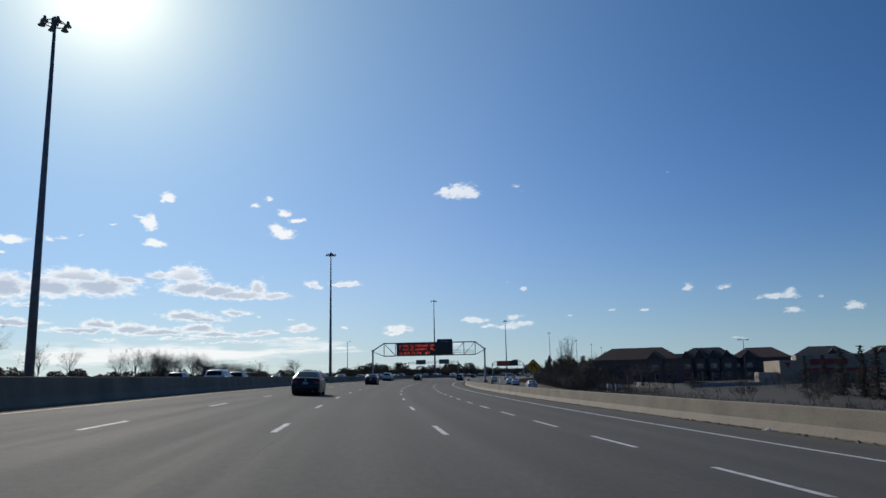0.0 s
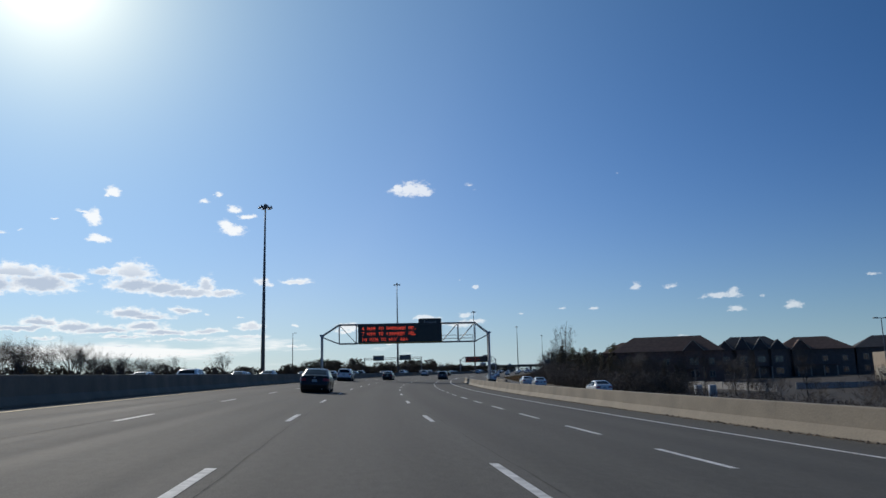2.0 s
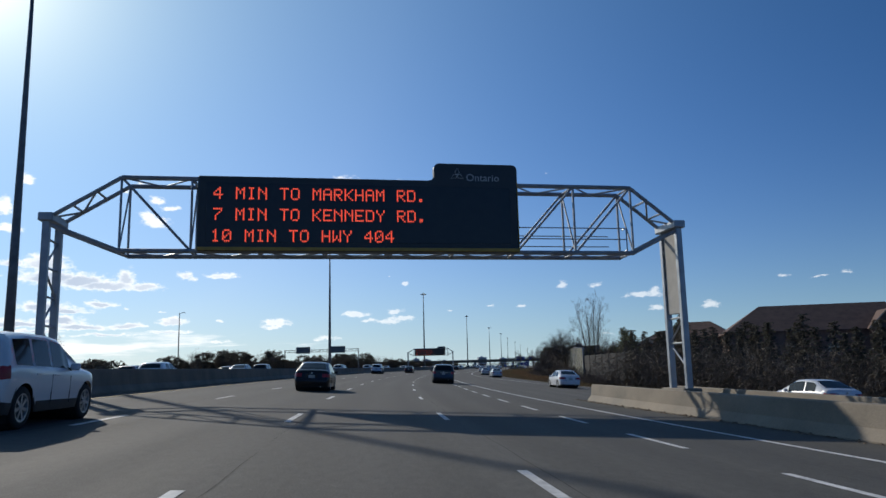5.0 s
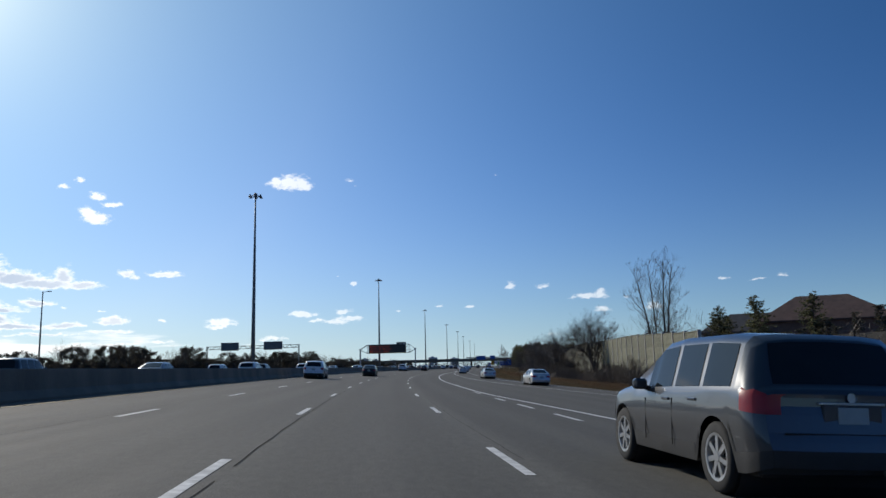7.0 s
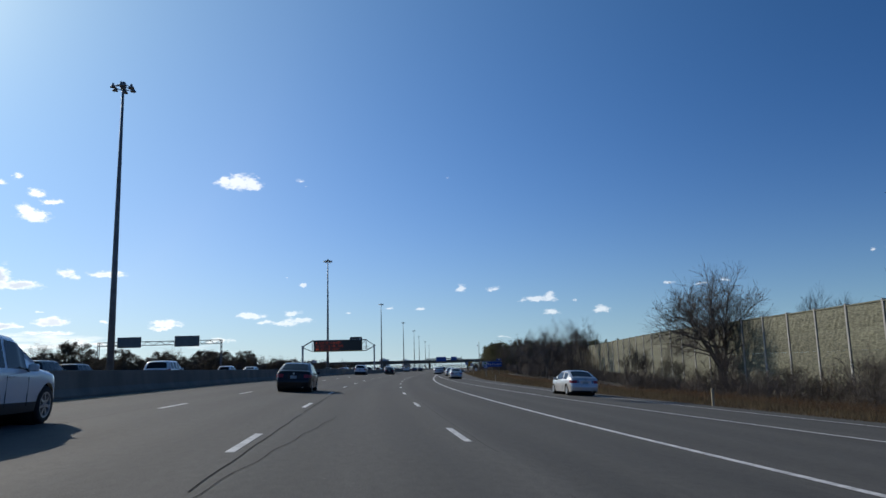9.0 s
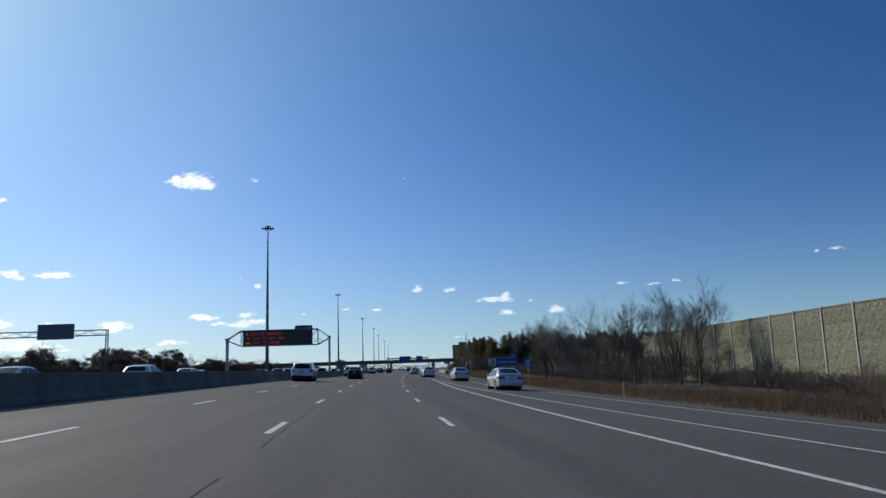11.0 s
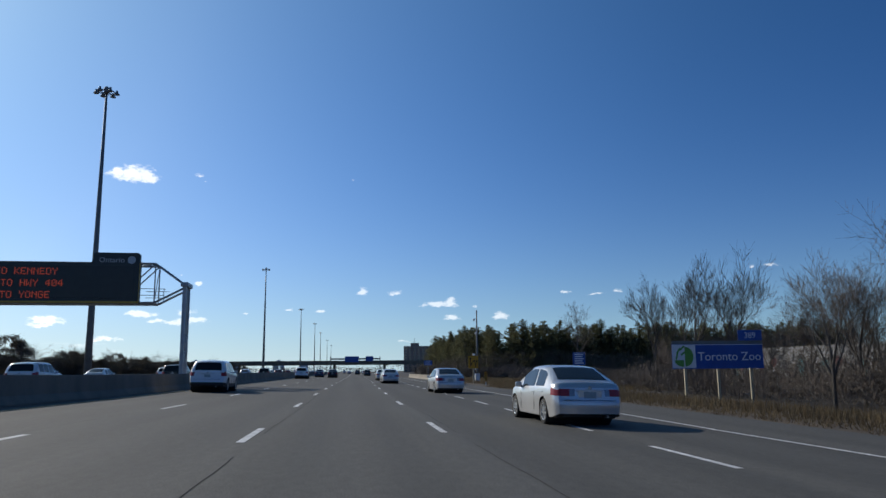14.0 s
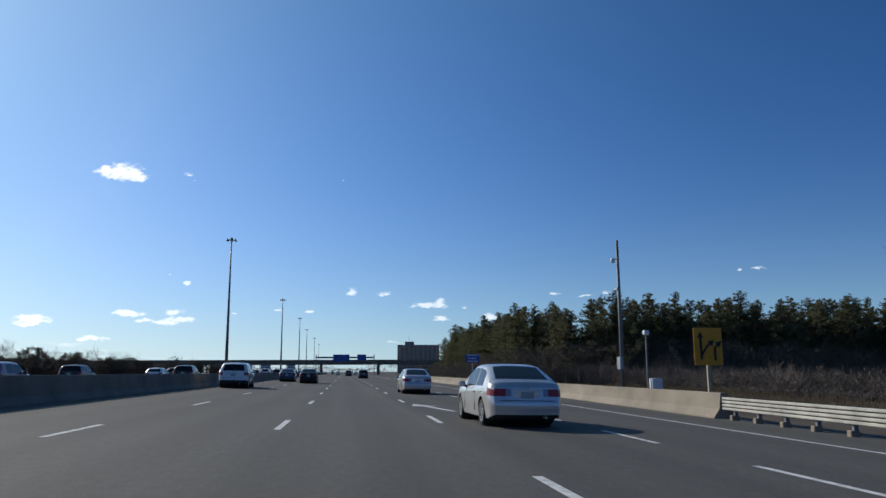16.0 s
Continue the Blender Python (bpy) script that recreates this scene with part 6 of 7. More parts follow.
def board(name, m, w, h, high, face, label, category, posts=1, post_mat=None, t=0.03):
    """A flat sign board on posts; +x along the board, facing -y."""
    root = thing(name, m, label, category)
    b = part("board", Shape().soft_box(-w / 2, w / 2, -t, 0, high, high + h, 0.008), face, root)
    for i in range(posts):
        x = 0 if posts == 1 else -w * 0.36 + w * 0.72 * i / (posts - 1)
        r = 0.06
        part("post", Shape().soft_box(x - r, x + r, 0.004, 0.004 + 2 * r, -0.6, high + h * 0.96, 0.012), post_mat or GALV, root)
    part("board_rim", Shape().soft_box(-w / 2 + 0.02, w / 2 - 0.02, -t - 0.003, -t, high + h - 0.045, high + h - 0.02, 0.001), WHITE_SIGN, root) if face in (BLUE_SIGN,) else None
    return root, b


def facing(x, y, z, toward):
    """A pose whose -y side faces a heading."""
    return pose(x, y, z, 0, 0, toward)


# lane-ends diamond beside the ramp barrier
def diamond():
    root = thing("warning_sign", facing(7.95, 63.95, level(63, 13.3), 0.0), "yellow diamond lane-ends warning sign on a wooden post", "road sign")
    bm = bmesh.new()
    r = 0.63
    vs = []
    for y in (-0.03, 0.0):
        ring = []
        for q in (0, 90, 180, 270):
            for o in (-5, 5):
                a = radians(q + o)
                ring.append(bm.verts.new((r * math.cos(a), y, 1.83 + 0.63 + r * math.sin(a) + 0.0)))
        vs.append(ring)
    bm.faces.new(vs[0]), bm.faces.new(vs[1][::-1])
    for i in range(8):
        j = (i + 1) % 8
        bm.faces.new((vs[0][i], vs[1][i], vs[1][j], vs[0][j]))
    sh = Shape()
    sh.add_bm(bm)
    b = part("board", sh, YELLOW_SIGN, root)
    c = 2.46
    part("symbol_line", Shape().box(-0.17, -0.10, -0.036, -0.03, c - 0.27, c + 0.27), BLACK, b)
    part("symbol_line", Shape().box(0.02, 0.08, -0.036, -0.03, c - 0.02, c + 0.27), BLACK, b)
    bent = Shape()
    bent.quad((0.24, -0.036, c - 0.27), (0.31, -0.036, c - 0.27), (0.31, -0.036, c - 0.12), (0.14, -0.036, c + 0.02), (0.14, -0.036, c + 0.27), (0.075, -0.036, c + 0.27), (0.075, -0.036, c), (0.24, -0.036, c - 0.14))
    part("symbol_line", bent, BLACK, b)
    part("post", Shape().soft_box(-0.06, 0.06, 0.004, 0.12, -0.7, 2.9, 0.01), WOOD_POST, root)


diamond()


# exit sign to the zoo, with its emblem panel and number tab
def zoo_sign():
    m = facing(74.95, 437.3, -0.62, -19.0)
    root, b = board("exit_sign", m, 4.9, 1.25, 1.78, BLUE_SIGN, "blue attraction exit sign with white lettering", "road sign", 3, WOOD_POST)
    part("top_strip", Shape().soft_box(-2.45, 2.45, -0.036, -0.004, 3.035, 3.19, 0.004), SIGN_GREY, root)
    write("Toronto Zoo", 0.62, WHITE_SIGN, "lettering", b, pose(0.62, -0.034, 2.38, 90, 0, 0))
    em = part("emblem_panel", Shape().soft_box(-2.44, -1.20, -0.036, -0.028, 1.82, 2.99, 0.002), WHITE_SIGN, root)
    for k, (u, v, w) in enumerate(((-2.20, 2.55, 58), (-2.05, 2.72, 40), (-2.25, 2.25, 75), (-1.98, 2.48, 35))):
        a = radians(w)
        n = (-math.sin(a) * 0.045, math.cos(a) * 0.045)
        e = (u + 0.34 * math.cos(a), v + 0.34 * math.sin(a))
        part("emblem_ray", Shape().quad((u - n[0], -0.04, v - n[1]), (e[0] - n[0], -0.04, e[1] - n[1]), (e[0] + n[0], -0.04, e[1] + n[1]), (u + n[0], -0.04, v + n[1])), GREEN_SIGN, em)
    half = Shape().quad(*[(-1.78 + 0.46 * math.cos(radians(q)), -0.04, 2.40 + 0.50 * math.sin(radians(q))) for q in range(-90, 91, 20)])
    part("emblem_half", half, GREEN_SIGN, em)
    foot = Shape().quad(*[(-1.84 + 0.5 * math.cos(radians(q)), -0.04, 2.22 + 0.34 * math.sin(radians(q))) for q in range(180, 271, 15)] + [(-1.84, -0.04, 2.22)])
    part("emblem_base", foot, GREEN_SIGN, em)
    tab = part("number_tab", Shape().soft_box(1.15, 2.45, -0.03, 0, 3.20, 3.74, 0.008), BLUE_SIGN, root)
    write("389", 0.42, WHITE_SIGN, "lettering", tab, pose(1.8, -0.034, 3.46, 90, 0, 0))


zoo_sign()


def small_blue(x, y, s, n, rows, w, h, high, post):
    m = facing(x, y, level(s, n), -19.0)
    root, b = board("information_sign", m, w, h, high, BLUE_SIGN, "small blue information sign on a pale wooden post", "road sign", 1, post)
    for i in range(rows):
        z = high + h * (0.84 - 0.68 * i / max(1, rows - 1))
        part("text_bar", Shape().box(-w * 0.36, w * (0.36 - 0.1 * (i % 2)), -0.036, -0.031, z - h * 0.045, z + h * 0.045), WHITE_SIGN, b)


small_blue(72.95, 446.6, 459, 14.1, 5, 0.78, 0.78, 1.75, WOOD_POST)
small_blue(56.0, 391.1, 401, 14.8, 4, 0.8, 0.75, 1.6, WOOD_POST)
small_blue(104.3, 540.2, 557, 14.7, 3, 1.6, 0.95, 2.5, GALV)


def merge_sign():
    root, b = board("merge_sign", facing(86.95, 487.75, level(502, 14.7), -19.0), 1.2, 1.5, 1.72, YELLOW_SIGN, "yellow merging-lanes sign with black arrows", "road sign", 1, WOOD_POST)
    def stroke(pts):
        part("arrow_shaft", Shape().tube([(x, -0.036, z) for x, z in pts], [0.052] * len(pts), 4), BLACK, b)
    def tip(x, z, turn):
        a = radians(turn)
        tri = [(0, 0.2), (-0.14, -0.05), (0.14, -0.05)]
        part("arrow_head", Shape().quad(*[(x + u * math.cos(a) - v * math.sin(a), -0.045, z + u * math.sin(a) + v * math.cos(a)) for u, v in tri]), BLACK, b)
    stroke([(-0.30, 1.95), (-0.32, 2.85)])
    tip(-0.32, 2.87, 0)
    stroke([(-0.30, 2.12), (-0.10, 2.42), (0.06, 2.58)])
    tip(0.10, 2.60, -50)
    stroke([(0.27, 1.92), (0.27, 2.40), (0.40, 2.55)])
    tip(0.42, 2.56, -50)


merge_sign()


def hazard_marker():
    p = at(489.6, 13.9)
    root, b = board("hazard_marker", facing(p.x, p.y, p.z, -22.0), 0.30, 0.95, 0.35, YELLOW_SIGN, "yellow and black striped hazard marker before the guardrail", "road sign")
    for k in range(4):
        z = 0.38 + 0.22 * k
        part("stripe", Shape().quad((-0.145, -0.034, z), (0.145, -0.034, z + 0.14), (0.145, -0.034, z + 0.24), (-0.145, -0.034, z + 0.10)), BLACK, b)


hazard_marker()


def painted_wall():
    a, b = at(452, 50.5), at(503, 47.5)
    d = b - a
    root = thing("painted_wall", pose(a.x, a.y, -0.8, 0, 0, math.degrees(math.atan2(d.y, d.x))), "dirty pale wall with faded spray paint behind the trees", "wall", kind="structure")
    rng = random.Random(41)
    k = 14
    for i in range(k):
        x0, x1 = d.length * i / k + 0.02, d.length * (i + 1) / k - 0.02
        part("panel", Shape().soft_box(x0, x1, -0.1, 0.1, -0.4, 4.2, 0.02), PAINTED, root)
        for _ in range(2):
            x, z, w, h = rng.uniform(x0 + 0.4, x1 - 0.9), rng.uniform(1.4, 2.8), rng.uniform(0.3, 0.9), rng.uniform(0.5, 1.1)
            patch = Shape().quad(*[(x + w * math.cos(q) * rng.uniform(0.7, 1.1), 0.104, z + h * math.sin(q) * rng.uniform(0.7, 1.1)) for q in [u * math.pi / 4 for u in range(8)]][::-1])
            part("paint_patch", patch, rng.choice((SPRAY_TEAL, SPRAY_RED, SPRAY_WHITE, SPRAY_WHITE)), root)


PAINTED = mat("dirty_pale_wall", (0.30, 0.29, 0.28), 0.9, spread=0.3, scale=0.8, fine=9, bump=0.2)
SPRAY_TEAL = mat("teal_spray", (0.08, 0.28, 0.30), 0.8, spread=0.25, scale=2, bump=0)
SPRAY_RED = mat("dull_red_spray", (0.22, 0.06, 0.06), 0.8, spread=0.25, scale=2, bump=0)
SPRAY_WHITE = mat("white_spray", (0.6, 0.6, 0.6), 0.8, spread=0.2, scale=2, bump=0)
painted_wall()


def camera_pole():
    root = thing("camera_pole", facing(96.2, 504.3, level(521, 18.2), 0), "slim grey steel pole with a traffic camera and cabinets", "pole")
    part("pole", Shape().tube([(0, 0, -0.4), (0, 0, 5), (0, 0, 10.3)], [0.14, 0.12, 0.09], 10), MAST, root, smooth=True)
    part("bracket", Shape().bar((0, 0, 9.0), (-0.45, -0.1, 9.0), 0.03), MAST, root)
    part("camera_dome", Shape().lathe([(0, 0.1), (0.14, 0.08), (0.17, -0.05), (0.12, -0.2), (0, -0.26)], 12, pose(-0.5, -0.1, 8.95)), WHITE_SIGN, root)
    part("cabinet", Shape().soft_box(-0.35, -0.1, -0.25, 0.1, 1.7, 2.5, 0.02), GALV, root)
    part("cabinet", Shape().soft_box(-0.3, -0.1, -0.2, 0.1, 6.9, 7.1, 0.02), GALV, root)


camera_pole()


def sensor_post():
    root = thing("sensor_post", along(513, 16.6), "short grey sensor post with a white cap and cabinet", "post")
    part("post", Shape().tube([(0, 0, -0.4), (0, 0, 3.5)], [0.07, 0.06], 8), MAST, root)
    part("cap", Shape().soft_box(-0.14, 0.14, -0.14, 0.14, 3.5, 3.75, 0.03), WHITE_SIGN, root)
    part("cabinet", Shape().soft_box(0.12, 0.7, -0.3, 0.3, -0.3, 1.15, 0.03), WHITE_SIGN, root)


sensor_post()
for s, n in ((157.0, 40.0), (156.0, 41.5)):
    root = thing("utility_cabinet", along(s, n), "white utility cabinet on the verge", "cabinet")
    part("body", Shape().soft_box(-0.45, 0.45, -0.3, 0.3, -0.3, 1.5, 0.03), WHITE_SIGN, root)
    part("door", Shape().soft_box(-0.38, 0.38, -0.32, -0.3, 0.0, 1.4, 0.01), WALL_POST, root)
for s, n in ((366, 13.8), (424, 13.5), (299, 15.6)):
    root = thing("marker_post", along(s, n), "small pale roadside marker post", "post")
    part("stake", Shape().soft_box(-0.05, 0.05, -0.04, 0.04, -0.4, 0.75, 0.01), WOOD_POST, root)


# guide-sign gantry over the opposite lanes
def guide_gantry():
    a, b = Vector((-21.3, 488.0, 0)), Vector((11.0, 476.5, 0))
    span = (b - a).length
    root = thing("guide_gantry", pose(a.x, a.y, 0, 0, 0, math.degrees(math.atan2(b.y - a.y, b.x - a.x))), "grey truss gantry with two dark guide signs", "sign gantry")
    for x in (0, span):
        col = Shape()
        for y in (-0.5, 0.5):
            col.bar((x, y, 0), (x, y, 10.4), 0.11, 8)
        for k in range(8):
            col.bar((x, -0.5, 0.6 + 1.2 * k), (x, 0.5, 1.8 + 1.2 * k), 0.05)
        part("column", col, MAST, root)
    for z in (9.3, 10.3):
        for y in (-0.5, 0.5):
            part("chord", Shape().bar((0, y, z), (span, y, z), 0.08), MAST, root)
    web = Shape()
    for k in range(20):
        x0, x1 = span * k / 20, span * (k + 1) / 20
        for y in (-0.5, 0.5):
            web.bar((x0, y, 9.3 if k % 2 else 10.3), (x1, y, 10.3 if k % 2 else 9.3), 0.045)
    part("lattice", web, MAST, root)
    for x0, x1 in ((5.5, 12.2), (21.5, 28.4)):
        part("sign_panel", Shape().soft_box(x0, x1, -0.72, -0.62, 8.7, 11.6, 0.03), SIGN_GREY, root)


guide_gantry()

# ---------------------------------------------------------------- houses beyond the ramp
BRICK = mat("pinkish_brick", (0.19, 0.115, 0.09), 0.9, spread=0.25, scale=1.5, fine=14, bump=0.3)
BRICK_GREY = mat("grey_brown_brick", (0.125, 0.105, 0.095), 0.9, spread=0.25, scale=1.5, fine=14, bump=0.3)
SHINGLE = mat("brown_shingles", (0.13, 0.078, 0.06), 0.9, spread=0.25, scale=1.2, fine=9, bump=0.4)
SHINGLE_GREY = mat("grey_shingles", (0.06, 0.058, 0.06), 0.9, spread=0.25, scale=1.2, fine=9, bump=0.4)
CREAM = mat("cream_trim", (0.40, 0.36, 0.29), 0.7, spread=0.1, scale=2, bump=0.05)
PANE = mat("house_glass", (0.05, 0.06, 0.07), 0.08, spread=0.2, scale=1, bump=0, spec=0.8)
STUCCO = mat("pale_store_wall", (0.36, 0.29, 0.22), 0.85, spread=0.12, scale=1, fine=10, bump=0.1)
STORE_RED = mat("red_fascia", (0.32, 0.03, 0.03), 0.6, spread=0.12, scale=1, bump=0.05)
FENCE = mat("pale_fence_panel", (0.33, 0.32, 0.31), 0.85, spread=0.2, scale=1.2, fine=8, bump=0.2)


def hip_roof(w, d, eave, ridge, over, gable=False):
    """A hipped roof, or a gabled one, with thick eaves; the ridge runs along x."""
    sh = Shape()
    x, y = w / 2 + over, d / 2 + over
    r = x - (0.0 if gable else y * 0.9)
    lo = [(-x, -y), (x, -y), (x, y), (-x, y)]
    for z in (eave - 0.18, eave):
        sh.v += [(a, b, z) for a, b in lo]
    sh.v += [(-r, 0, ridge), (r, 0, ridge)]
    sh.f += [(3, 2, 1, 0)]
    for i in range(4):
        j = (i + 1) % 4
        sh.f.append((i, j, j + 4, i + 4))
    sh.f += [(4, 5, 9, 8), (6, 7, 8, 9), (5, 6, 9), (7, 4, 8)]
    return sh


def window(parent, x, y, z, w, h):
    """A window set into a wall that faces -y."""
    fr = part("window", Shape().soft_box(x - w / 2, x + w / 2, y - 0.06, y + 0.02, z, z + h, 0.01), CREAM, parent)
    part("pane", Shape().soft_box(x - w / 2 + 0.09, x - 0.04, y - 0.075, y - 0.055, z + 0.1, z + h - 0.1, 0.004), PANE, fr)
    part("pane", Shape().soft_box(x + 0.04, x + w / 2 - 0.09, y - 0.075, y - 0.055, z + 0.1, z + h - 0.1, 0.004), PANE, fr)


def house(x, y, z, turn, w, d, eave, ridge, wall_mat, roof_mat, label, gables=(), bays=4):
    """-y is the front. Heights are over the foot of the wall."""
    root = thing("house", pose(x, y, z, 0, 0, turn), label, "house", "townhouses beyond the ramp")
    part("wall", Shape().soft_box(-w / 2, w / 2, -d / 2, d / 2, -0.6, eave, 0.03), wall_mat, root)
    part("roof", hip_roof(w, d, eave, ridge, 0.5), roof_mat, root)
    for gx, gw, gh in gables:
        g = part("gable_bay", Shape().soft_box(gx - gw / 2, gx + gw / 2, -d / 2 - 1.2, -d / 2 + 0.1, -0.6, eave - 0.1, 0.03), wall_mat, root)
        rf = Shape()
        a, b = gw / 2 + 0.4, eave - 0.1
        rf.v += [(gx - a, -d / 2 - 1.6, b), (gx + a, -d / 2 - 1.6, b), (gx, -d / 2 - 1.6, b + gh), (gx - a, -d / 2 + d * 0.4, b), (gx + a, -d / 2 + d * 0.4, b), (gx, -d / 2 + d * 0.4, b + gh)]
        rf.f += [(0, 1, 2), (5, 4, 3), (0, 2, 5, 3), (2, 1, 4, 5), (1, 0, 3, 4)]
        part("gable_roof", rf, roof_mat, root)
        part("gable_trim", Shape().bar((gx - a, -d / 2 - 1.65, b + 0.02), (gx, -d / 2 - 1.65, b + gh), 0.08, 4), CREAM, root)
        part("gable_trim", Shape().bar((gx + a, -d / 2 - 1.65, b + 0.02), (gx, -d / 2 - 1.65, b + gh), 0.08, 4), CREAM, root)
        for zz in (1.0, 4.0):
            window(root, gx, -d / 2 - 1.2, zz, min(1.9, gw * 0.6), 1.6)
    for k in range(bays):
        wx = -w / 2 + w * (k + 0.5) / bays
        if all(abs(wx - gx) > gw / 2 + 0.8 for gx, gw, _ in gables):
            for zz in (1.0, 4.0):
                window(root, wx, -d / 2, zz, 1.3, 1.5)
    # porch with pale columns
    part("porch_roof", Shape().soft_box(-w * 0.28, w * 0.28, -d / 2 - 2.4, -d / 2 - 1.25, 2.9, 3.15, 0.03), roof_mat, root)
    for k in range(4):
        cx = -w * 0.25 + w * 0.5 * k / 3
        part("porch_column", Shape().soft_box(cx - 0.14, cx + 0.14, -d / 2 - 2.3, -d / 2 - 2.0, -0.6, 2.92, 0.02), CREAM, root)
    part("door", Shape().soft_box(w * 0.08, w * 0.08 + 1.0, -d / 2 - 0.05, -d / 2 + 0.05, 0.0, 2.1, 0.02), TRIM, root)
    return root


house(64.0, 241.2, -2.4, -25, 26, 11, 7.4, 11.2, BRICK, SHINGLE, "large brick townhouse block with a brown hipped roof", [(6.5, 4.2, 2.6)], 5)
house(91.0, 253.0, -2.2, -22, 18.5, 11, 7.4, 11.0, BRICK_GREY, SHINGLE_GREY, "grey-brown townhouse with gables and a pale porch", [(-6.3, 3.4, 2.6), (-2.0, 3.2, 3.5), (2.4, 3.4, 3.0), (6.6, 3.6, 2.6)], 4)
house(110.5, 256.5, -2.2, -22, 19, 12, 7.3, 10.8, BRICK_GREY, SHINGLE, "townhouse with a brown hipped roof and cream trim", [(-3.5, 4.2, 2.8)], 4)
house(129.0, 250.0, -2.0, -25, 18, 11, 7.2, 10.4, BRICK_GREY, SHINGLE_GREY, "far townhouse with a dark hipped roof", [(3.0, 4.0, 2.4)], 4)
house(147.0, 243.0, -2.0, -25, 15, 11, 7.0, 10.0, BRICK_GREY, SHINGLE, "far townhouse with a dull brown roof", [(-2.0, 4.0, 2.4)], 4)
house(70.0, 288.0, -2.4, -38, 15, 10, 8.3, 11.6, BRICK, SHINGLE, "pinkish brick house with a red-brown roof behind the wall", [], 4)
house(80.0, 314.0, -2.0, -38, 18, 10, 7.7, 10.8, BRICK, SHINGLE_GREY, "pinkish brick house with a dark grey roof", [], 5)


def store():
    a = pose(77.0, 168.5, -2.4, 0, 0, -14)
    root = thing("store_building", a, "low pale store building with red fascia panels", "store")
    part("wall", Shape().soft_box(0, 34, 0, 20, -0.6, 5.4, 0.05), STUCCO, root)
    part("parapet", Shape().soft_box(3.5, 34, -0.4, 4, 5.4, 6.6, 0.05), STUCCO, root)
    part("fascia", Shape().soft_box(6.5, 14, -0.55, -0.42, 4.3, 5.6, 0.03), STORE_RED, root)
    part("awning", Shape().soft_box(5.5, 20, -1.6, -0.05, 2.9, 3.5, 0.05), STORE_RED, root)
    part("emblem", Shape().quad((1.0, -0.08, 4.9), (1.7, -0.08, 3.6), (2.4, -0.08, 4.9)), STORE_RED, root)
    part("shopfront", Shape().soft_box(6.0, 19.5, -0.06, 0.02, 0.0, 2.8, 0.02), PANE, root)
    part("side_shed", Shape().soft_box(-4.5, -0.1, 1, 7, -0.6, 2.8, 0.05), CREAM, root)


store()


def low_wall(p, q, z0, z1, label):
    p, q = Vector((*p, 0)), Vector((*q, 0))
    d = q - p
    root = thing("fence_wall", pose(p.x, p.y, 0, 0, 0, math.degrees(math.atan2(d.y, d.x))), label, "fence")
    k = max(1, int(d.length / 3.0))
    for i in range(k):
        a, b = d.length * i / k, d.length * (i + 1) / k
        part("panel", Shape().soft_box(a + 0.1, b - 0.1, -0.05, 0.05, z0, z1, 0.015), FENCE, root)
        part("post", Shape().soft_box(a - 0.1, a + 0.1, -0.1, 0.1, z0 - 0.2, z1 + 0.1, 0.015), WALL_POST, root)


low_wall((51.6, 199.0), (50.6, 164.0), -3.2, -1.55, "pale panel fence wall below the houses")
low_wall((57.5, 171.0), (78.0, 166.0), -3.2, -1.7, "low grey fence wall beside the store")


def lot_lamp(x, y, z, high, label):
    root = thing("lot_lamp", pose(x, y, z), label, "light pole")
    part("pole", Shape().tube([(0, 0, -0.4), (0, 0, high)], [0.09, 0.06], 8), MAST, root)
    part("arm", Shape().bar((-0.9, 0, high), (0.9, 0, high), 0.05), MAST, root)
    for s in (-0.85, 0.85):
        part("lamp", Shape().soft_box(s - 0.35, s + 0.35, -0.2, 0.2, high - 0.06, high + 0.12, 0.03), MAST, root)


lot_lamp(66.8, 162.7, -3.0, 10.6, "twin-armed grey parking-lot lamp")


def side_lamp():
    root = thing("street_lamp", pose(-48.4, 383.6, level(364, -83)), "slim grey street lamp with one short arm beyond the far lanes", "street lamp")
    part("pole", Shape().tube([(0, 0, -0.4), (0, 0, 9), (0, 0, 19.2)], [0.22, 0.17, 0.10], 10), MAST, root, smooth=True)
    part("arm", Shape().tube([(0, 0, 18.6), (0.5, 0, 19.1), (1.1, 0, 19.2)], [0.06, 0.05, 0.05], 6), MAST, root)
    part("lamp", Shape().soft_box(0.9, 1.7, -0.2, 0.2, 19.08, 19.28, 0.05), LAMP_HEAD, root)


side_lamp()


# tall apartment block on the horizon, its brick colour lightened to stand for haze
def apartment(x, y, turn, w, d, h, label, storeys, bays):
    root = thing("apartment_building", pose(x, y, -0.6, 0, 0, turn), label, "building")
    part("wall", Shape().soft_box(-w / 2, w / 2, -d / 2, d / 2, -0.5, h, 0.1), FAR_BRICK, root)
    part("roof_house", Shape().soft_box(-w * 0.32, -w * 0.1, -d * 0.2, d * 0.2, h, h + 3.2, 0.1), FAR_BRICK, root)
    part("antenna", Shape().bar((-w * 0.22, 0, h + 3.0), (-w * 0.22, 0, h + 9), 0.12), MAST, root)
    pane = Shape().soft_box(-1.0, 1.0, -0.12, 0.05, 0, 1.5, 0.03).mesh("window", PANE)
    for i in range(storeys):
        for k in range(bays):
            ob = part("window", pane, PANE, root)
            ob.location = (-w / 2 + w * (k + 0.5) / bays, -d / 2, 1.2 + (h - 1.5) * i / storeys)
    return root


FAR_BRICK = mat("hazed_brown_brick", (0.27, 0.205, 0.175), 0.9, spread=0.12, scale=0.3, fine=3, bump=0.1)
apartment(349, 1105, -22, 39, 16, 26.5, "dark brown apartment block above the pines", 9, 9)


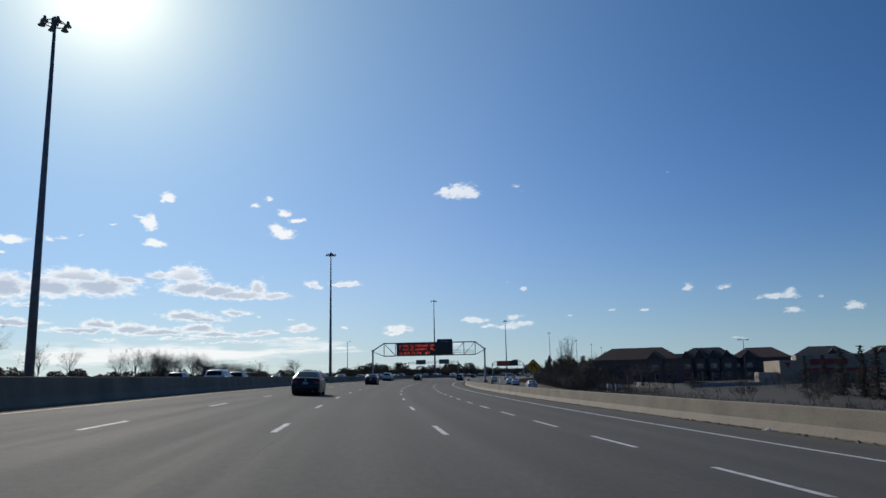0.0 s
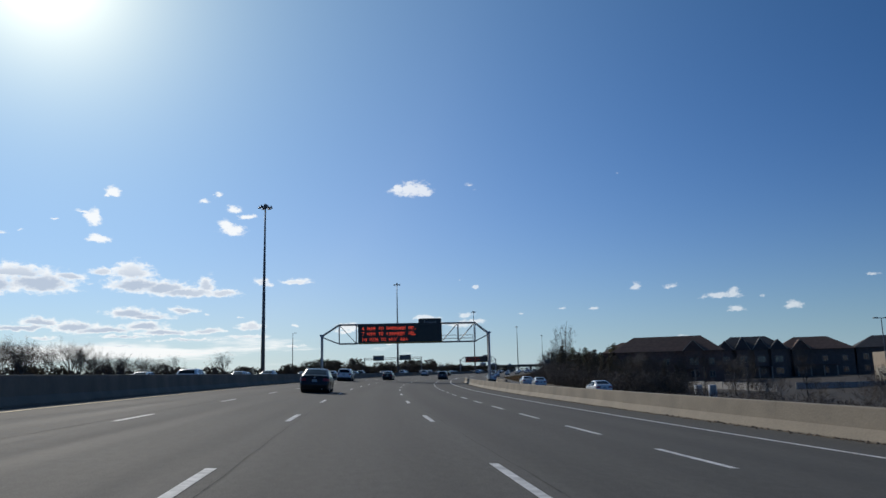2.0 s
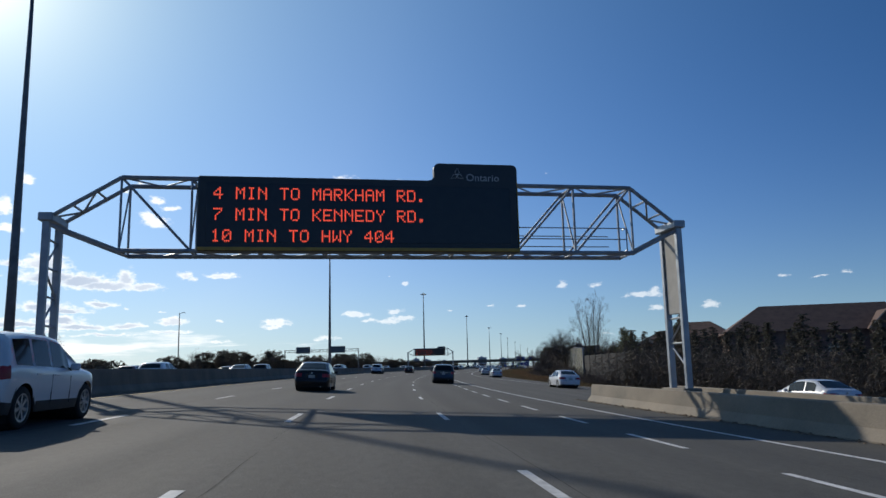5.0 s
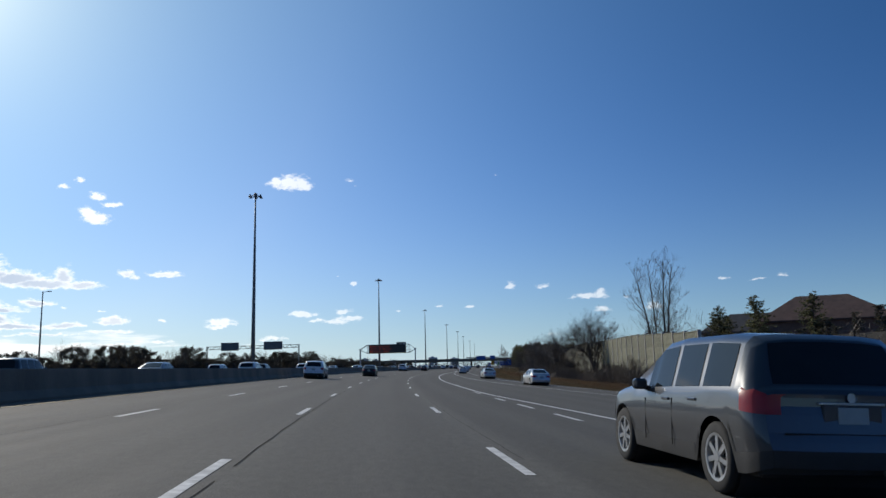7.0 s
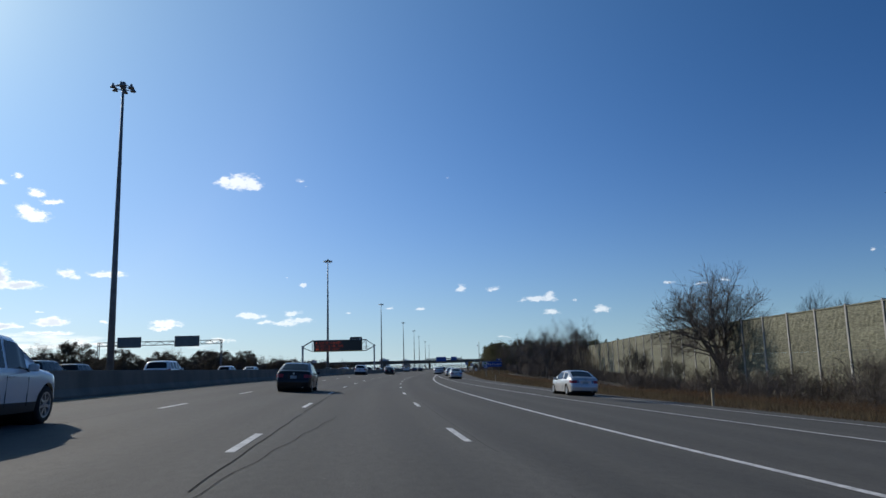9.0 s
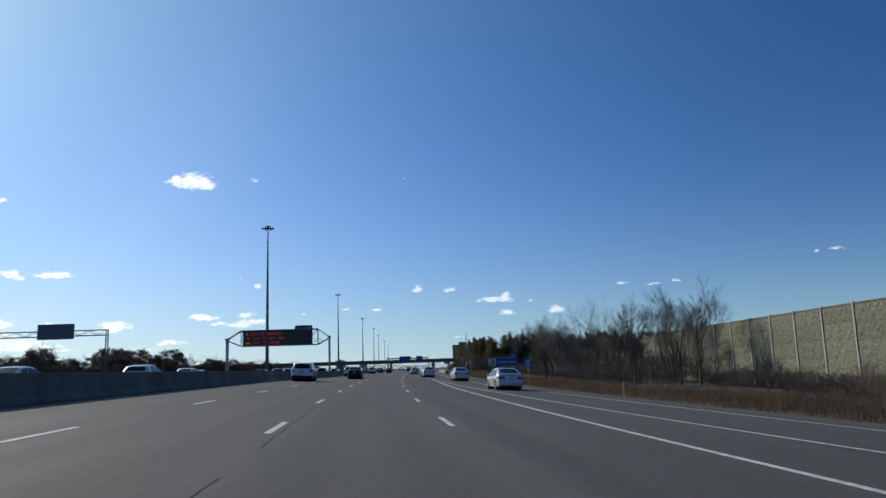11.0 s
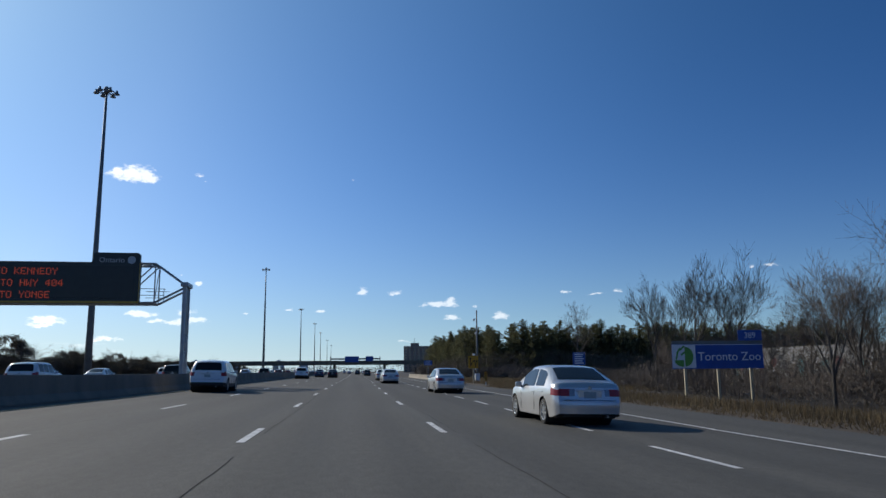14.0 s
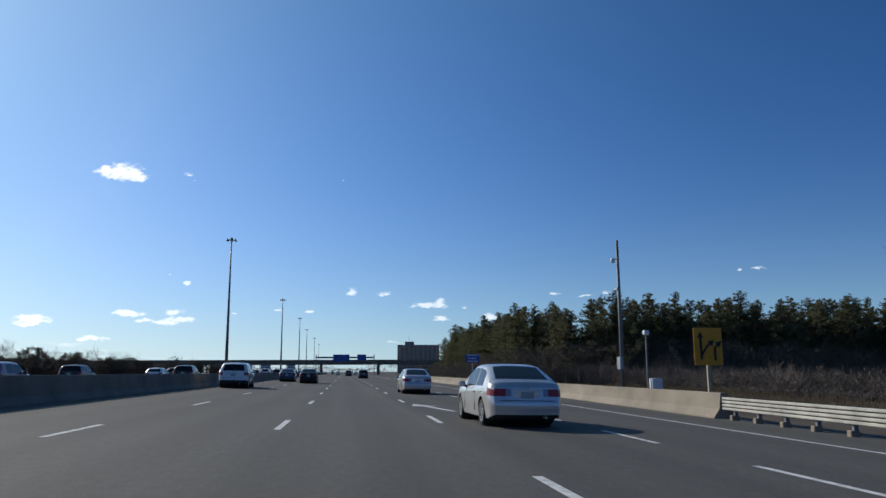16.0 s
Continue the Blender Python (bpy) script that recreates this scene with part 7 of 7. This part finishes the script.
def far_block(x, y, w, h, material, label):
    root = thing("far_building", pose(x, y, -0.6, 0, 0, random.uniform(-10, 10)), label, "building", "skyline blocks")
    h *= 0.62
    part("wall", Shape().soft_box(-w / 2, w / 2, -w * 0.3, w * 0.3, -0.5, h, 0.2), material, root)
    part("roof_house", Shape().soft_box(-w * 0.2, w * 0.1, -w * 0.15, w * 0.15, h, h + 2.5, 0.2), material, root)
    for i in range(max(2, int(h / 5))):
        part("window_band", Shape().soft_box(-w * 0.46, w * 0.46, -w * 0.3 - 0.15, -w * 0.3, 2 + 5 * i, 4 + 5 * i, 0.05), PANE, root)


# the distance haze over the skyline is mixed into this pale bluish colour
HAZED_BLOCK = mat("hazed_far_block", (0.46, 0.49, 0.53), 0.9, spread=0.1, scale=0.2, fine=2, bump=0)
for deg, dist, w, h, m in ((-1.2, 1500, 17, 24, HAZED_BLOCK), (1.1, 1300, 42, 20, FAR_BRICK), (3.6, 1700, 20, 26, HAZED_BLOCK), (6.6, 1900, 15, 38, HAZED_BLOCK), (7.4, 1950, 18, 34, HAZED_BLOCK),
                           (8.6, 1800, 22, 26, HAZED_BLOCK), (5.0, 1400, 50, 17, HAZED_BLOCK), (11.5, 2300, 24, 46, HAZED_BLOCK), (13.0, 2300, 20, 40, HAZED_BLOCK)):
    far_block(math.sin(radians(deg)) * dist, math.cos(radians(deg)) * dist, w, h, m, "distant office block on the skyline")


# overpass across the highway, with blue guide signs before it
def overpass():
    root = thing("overpass", along(905, 0), "long grey concrete overpass crossing the highway", "bridge", kind="structure")
    part("deck", Shape().soft_box(-260, 90, 0, 12, 5.3, 6.9, 0.1), CONCRETE_DARK, root)
    part("parapet", Shape().soft_box(-260, 90, -0.25, 0.2, 6.9, 8.1, 0.05), CONCRETE_DARK, root)
    for x in (-230, -190, -150, -110, -80, -50, -11, 22, 55):
        part("pier", Shape().soft_box(x - 0.8, x + 0.8, 3, 9, -0.5, 5.35, 0.15), CONCRETE_DARK, root)
    for x0, x1 in ((-330, -255), (85, 170)):
        sh = Shape()
        up = 0 if x0 < 0 else 1
        za, zb = (-0.6, 6.9) if x0 < 0 else (6.9, -0.6)
        sh.quad((x0, -1, za), (x1, -1, zb), (x1, 13, zb), (x0, 13, za))
        sh.quad((x0, -1, za), (x0, -8, -0.7), (x1, -8, -0.7), (x1, -1, zb))
        part("embankment", sh, DIRT, root)


overpass()


def overhead_signs():
    root = thing("overhead_sign", along(832, 0), "steel arm gantry with two blue guide signs", "road sign")
    for x in (-11.5, 16):
        part("column", Shape().tube([(x, 0, -0.5), (x, 0, 9.4)], [0.25, 0.2], 10), MAST, root)
    part("beam", Shape().soft_box(-11.5, 16, -0.25, 0.25, 7.6, 8.4, 0.04), MAST, root)
    part("sign_panel", Shape().soft_box(-3.5, 4.2, -0.42, -0.3, 6.1, 9.4, 0.03), BLUE_SIGN, root)
    part("sign_panel", Shape().soft_box(8.0, 12.2, -0.42, -0.3, 6.6, 9.4, 0.03), BLUE_SIGN, root)


overhead_signs()


def litter(s, n, turn, material, label):
    root = thing("litter", along(s, n, turn, 0.006), label, "litter")
    rng = random.Random(int(s * 10))
    sh = Shape()
    for i in range(5):
        for j in range(4):
            sh.v.append((0.11 * i - 0.22 + rng.uniform(-0.03, 0.03), 0.08 * j - 0.12 + rng.uniform(-0.02, 0.02), rng.uniform(0.0, 0.09) if 0 < i < 4 and 0 < j < 3 else rng.uniform(0.0, 0.02)))
    for i in range(4):
        for j in range(3):
            k = i * 4 + j
            sh.f.append((k, k + 1, k + 5, k + 4))
    part("crumpled_sheet", sh, material, root)


litter(21.2, 12.0, 20, WHITE_SIGN, "crumpled white packaging lying against the barrier")
litter(21.6, 12.05, 70, STORE_RED, "crumpled red packaging lying against the barrier")


def barrier_dirt():
    """Grit and crumbs swept against the foot of the barrier."""
    sh, rng = Shape(), random.Random(77)
    for _ in range(2600):
        s = rng.uniform(-10, 184)
        out = abs(rng.gauss(0, 0.16))
        p = at(s, right_wall(s) - 0.37 - out, 0.002)
        r = rng.uniform(0.015, 0.06) * (1.4 if out < 0.1 else 0.8)
        turn = rng.uniform(0, 6.28)
        ring = [p + Vector((r * math.cos(turn + q) * rng.uniform(0.7, 1.5), r * math.sin(turn + q) * rng.uniform(0.7, 1.5), 0)) for q in (0, 1.26, 2.5, 3.8, 5.0)]
        k = len(sh.v)
        sh.v += [tuple(q) for q in ring] + [(p.x, p.y, p.z + r * rng.uniform(0.3, 0.8))]
        sh.f += [(k + i, k + (i + 1) % 5, k + 5) for i in range(5)]
    tagged(new("barrier_grit", sh.mesh("barrier_grit", GRIT)), "brown grit and crumbs along the foot of the barrier", "grit", kind="stuff")


GRIT = mat("swept_grit", (0.13, 0.095, 0.065), 0.95, spread=0.4, scale=3, fine=20, bump=0.2, island=0.4)
barrier_dirt()
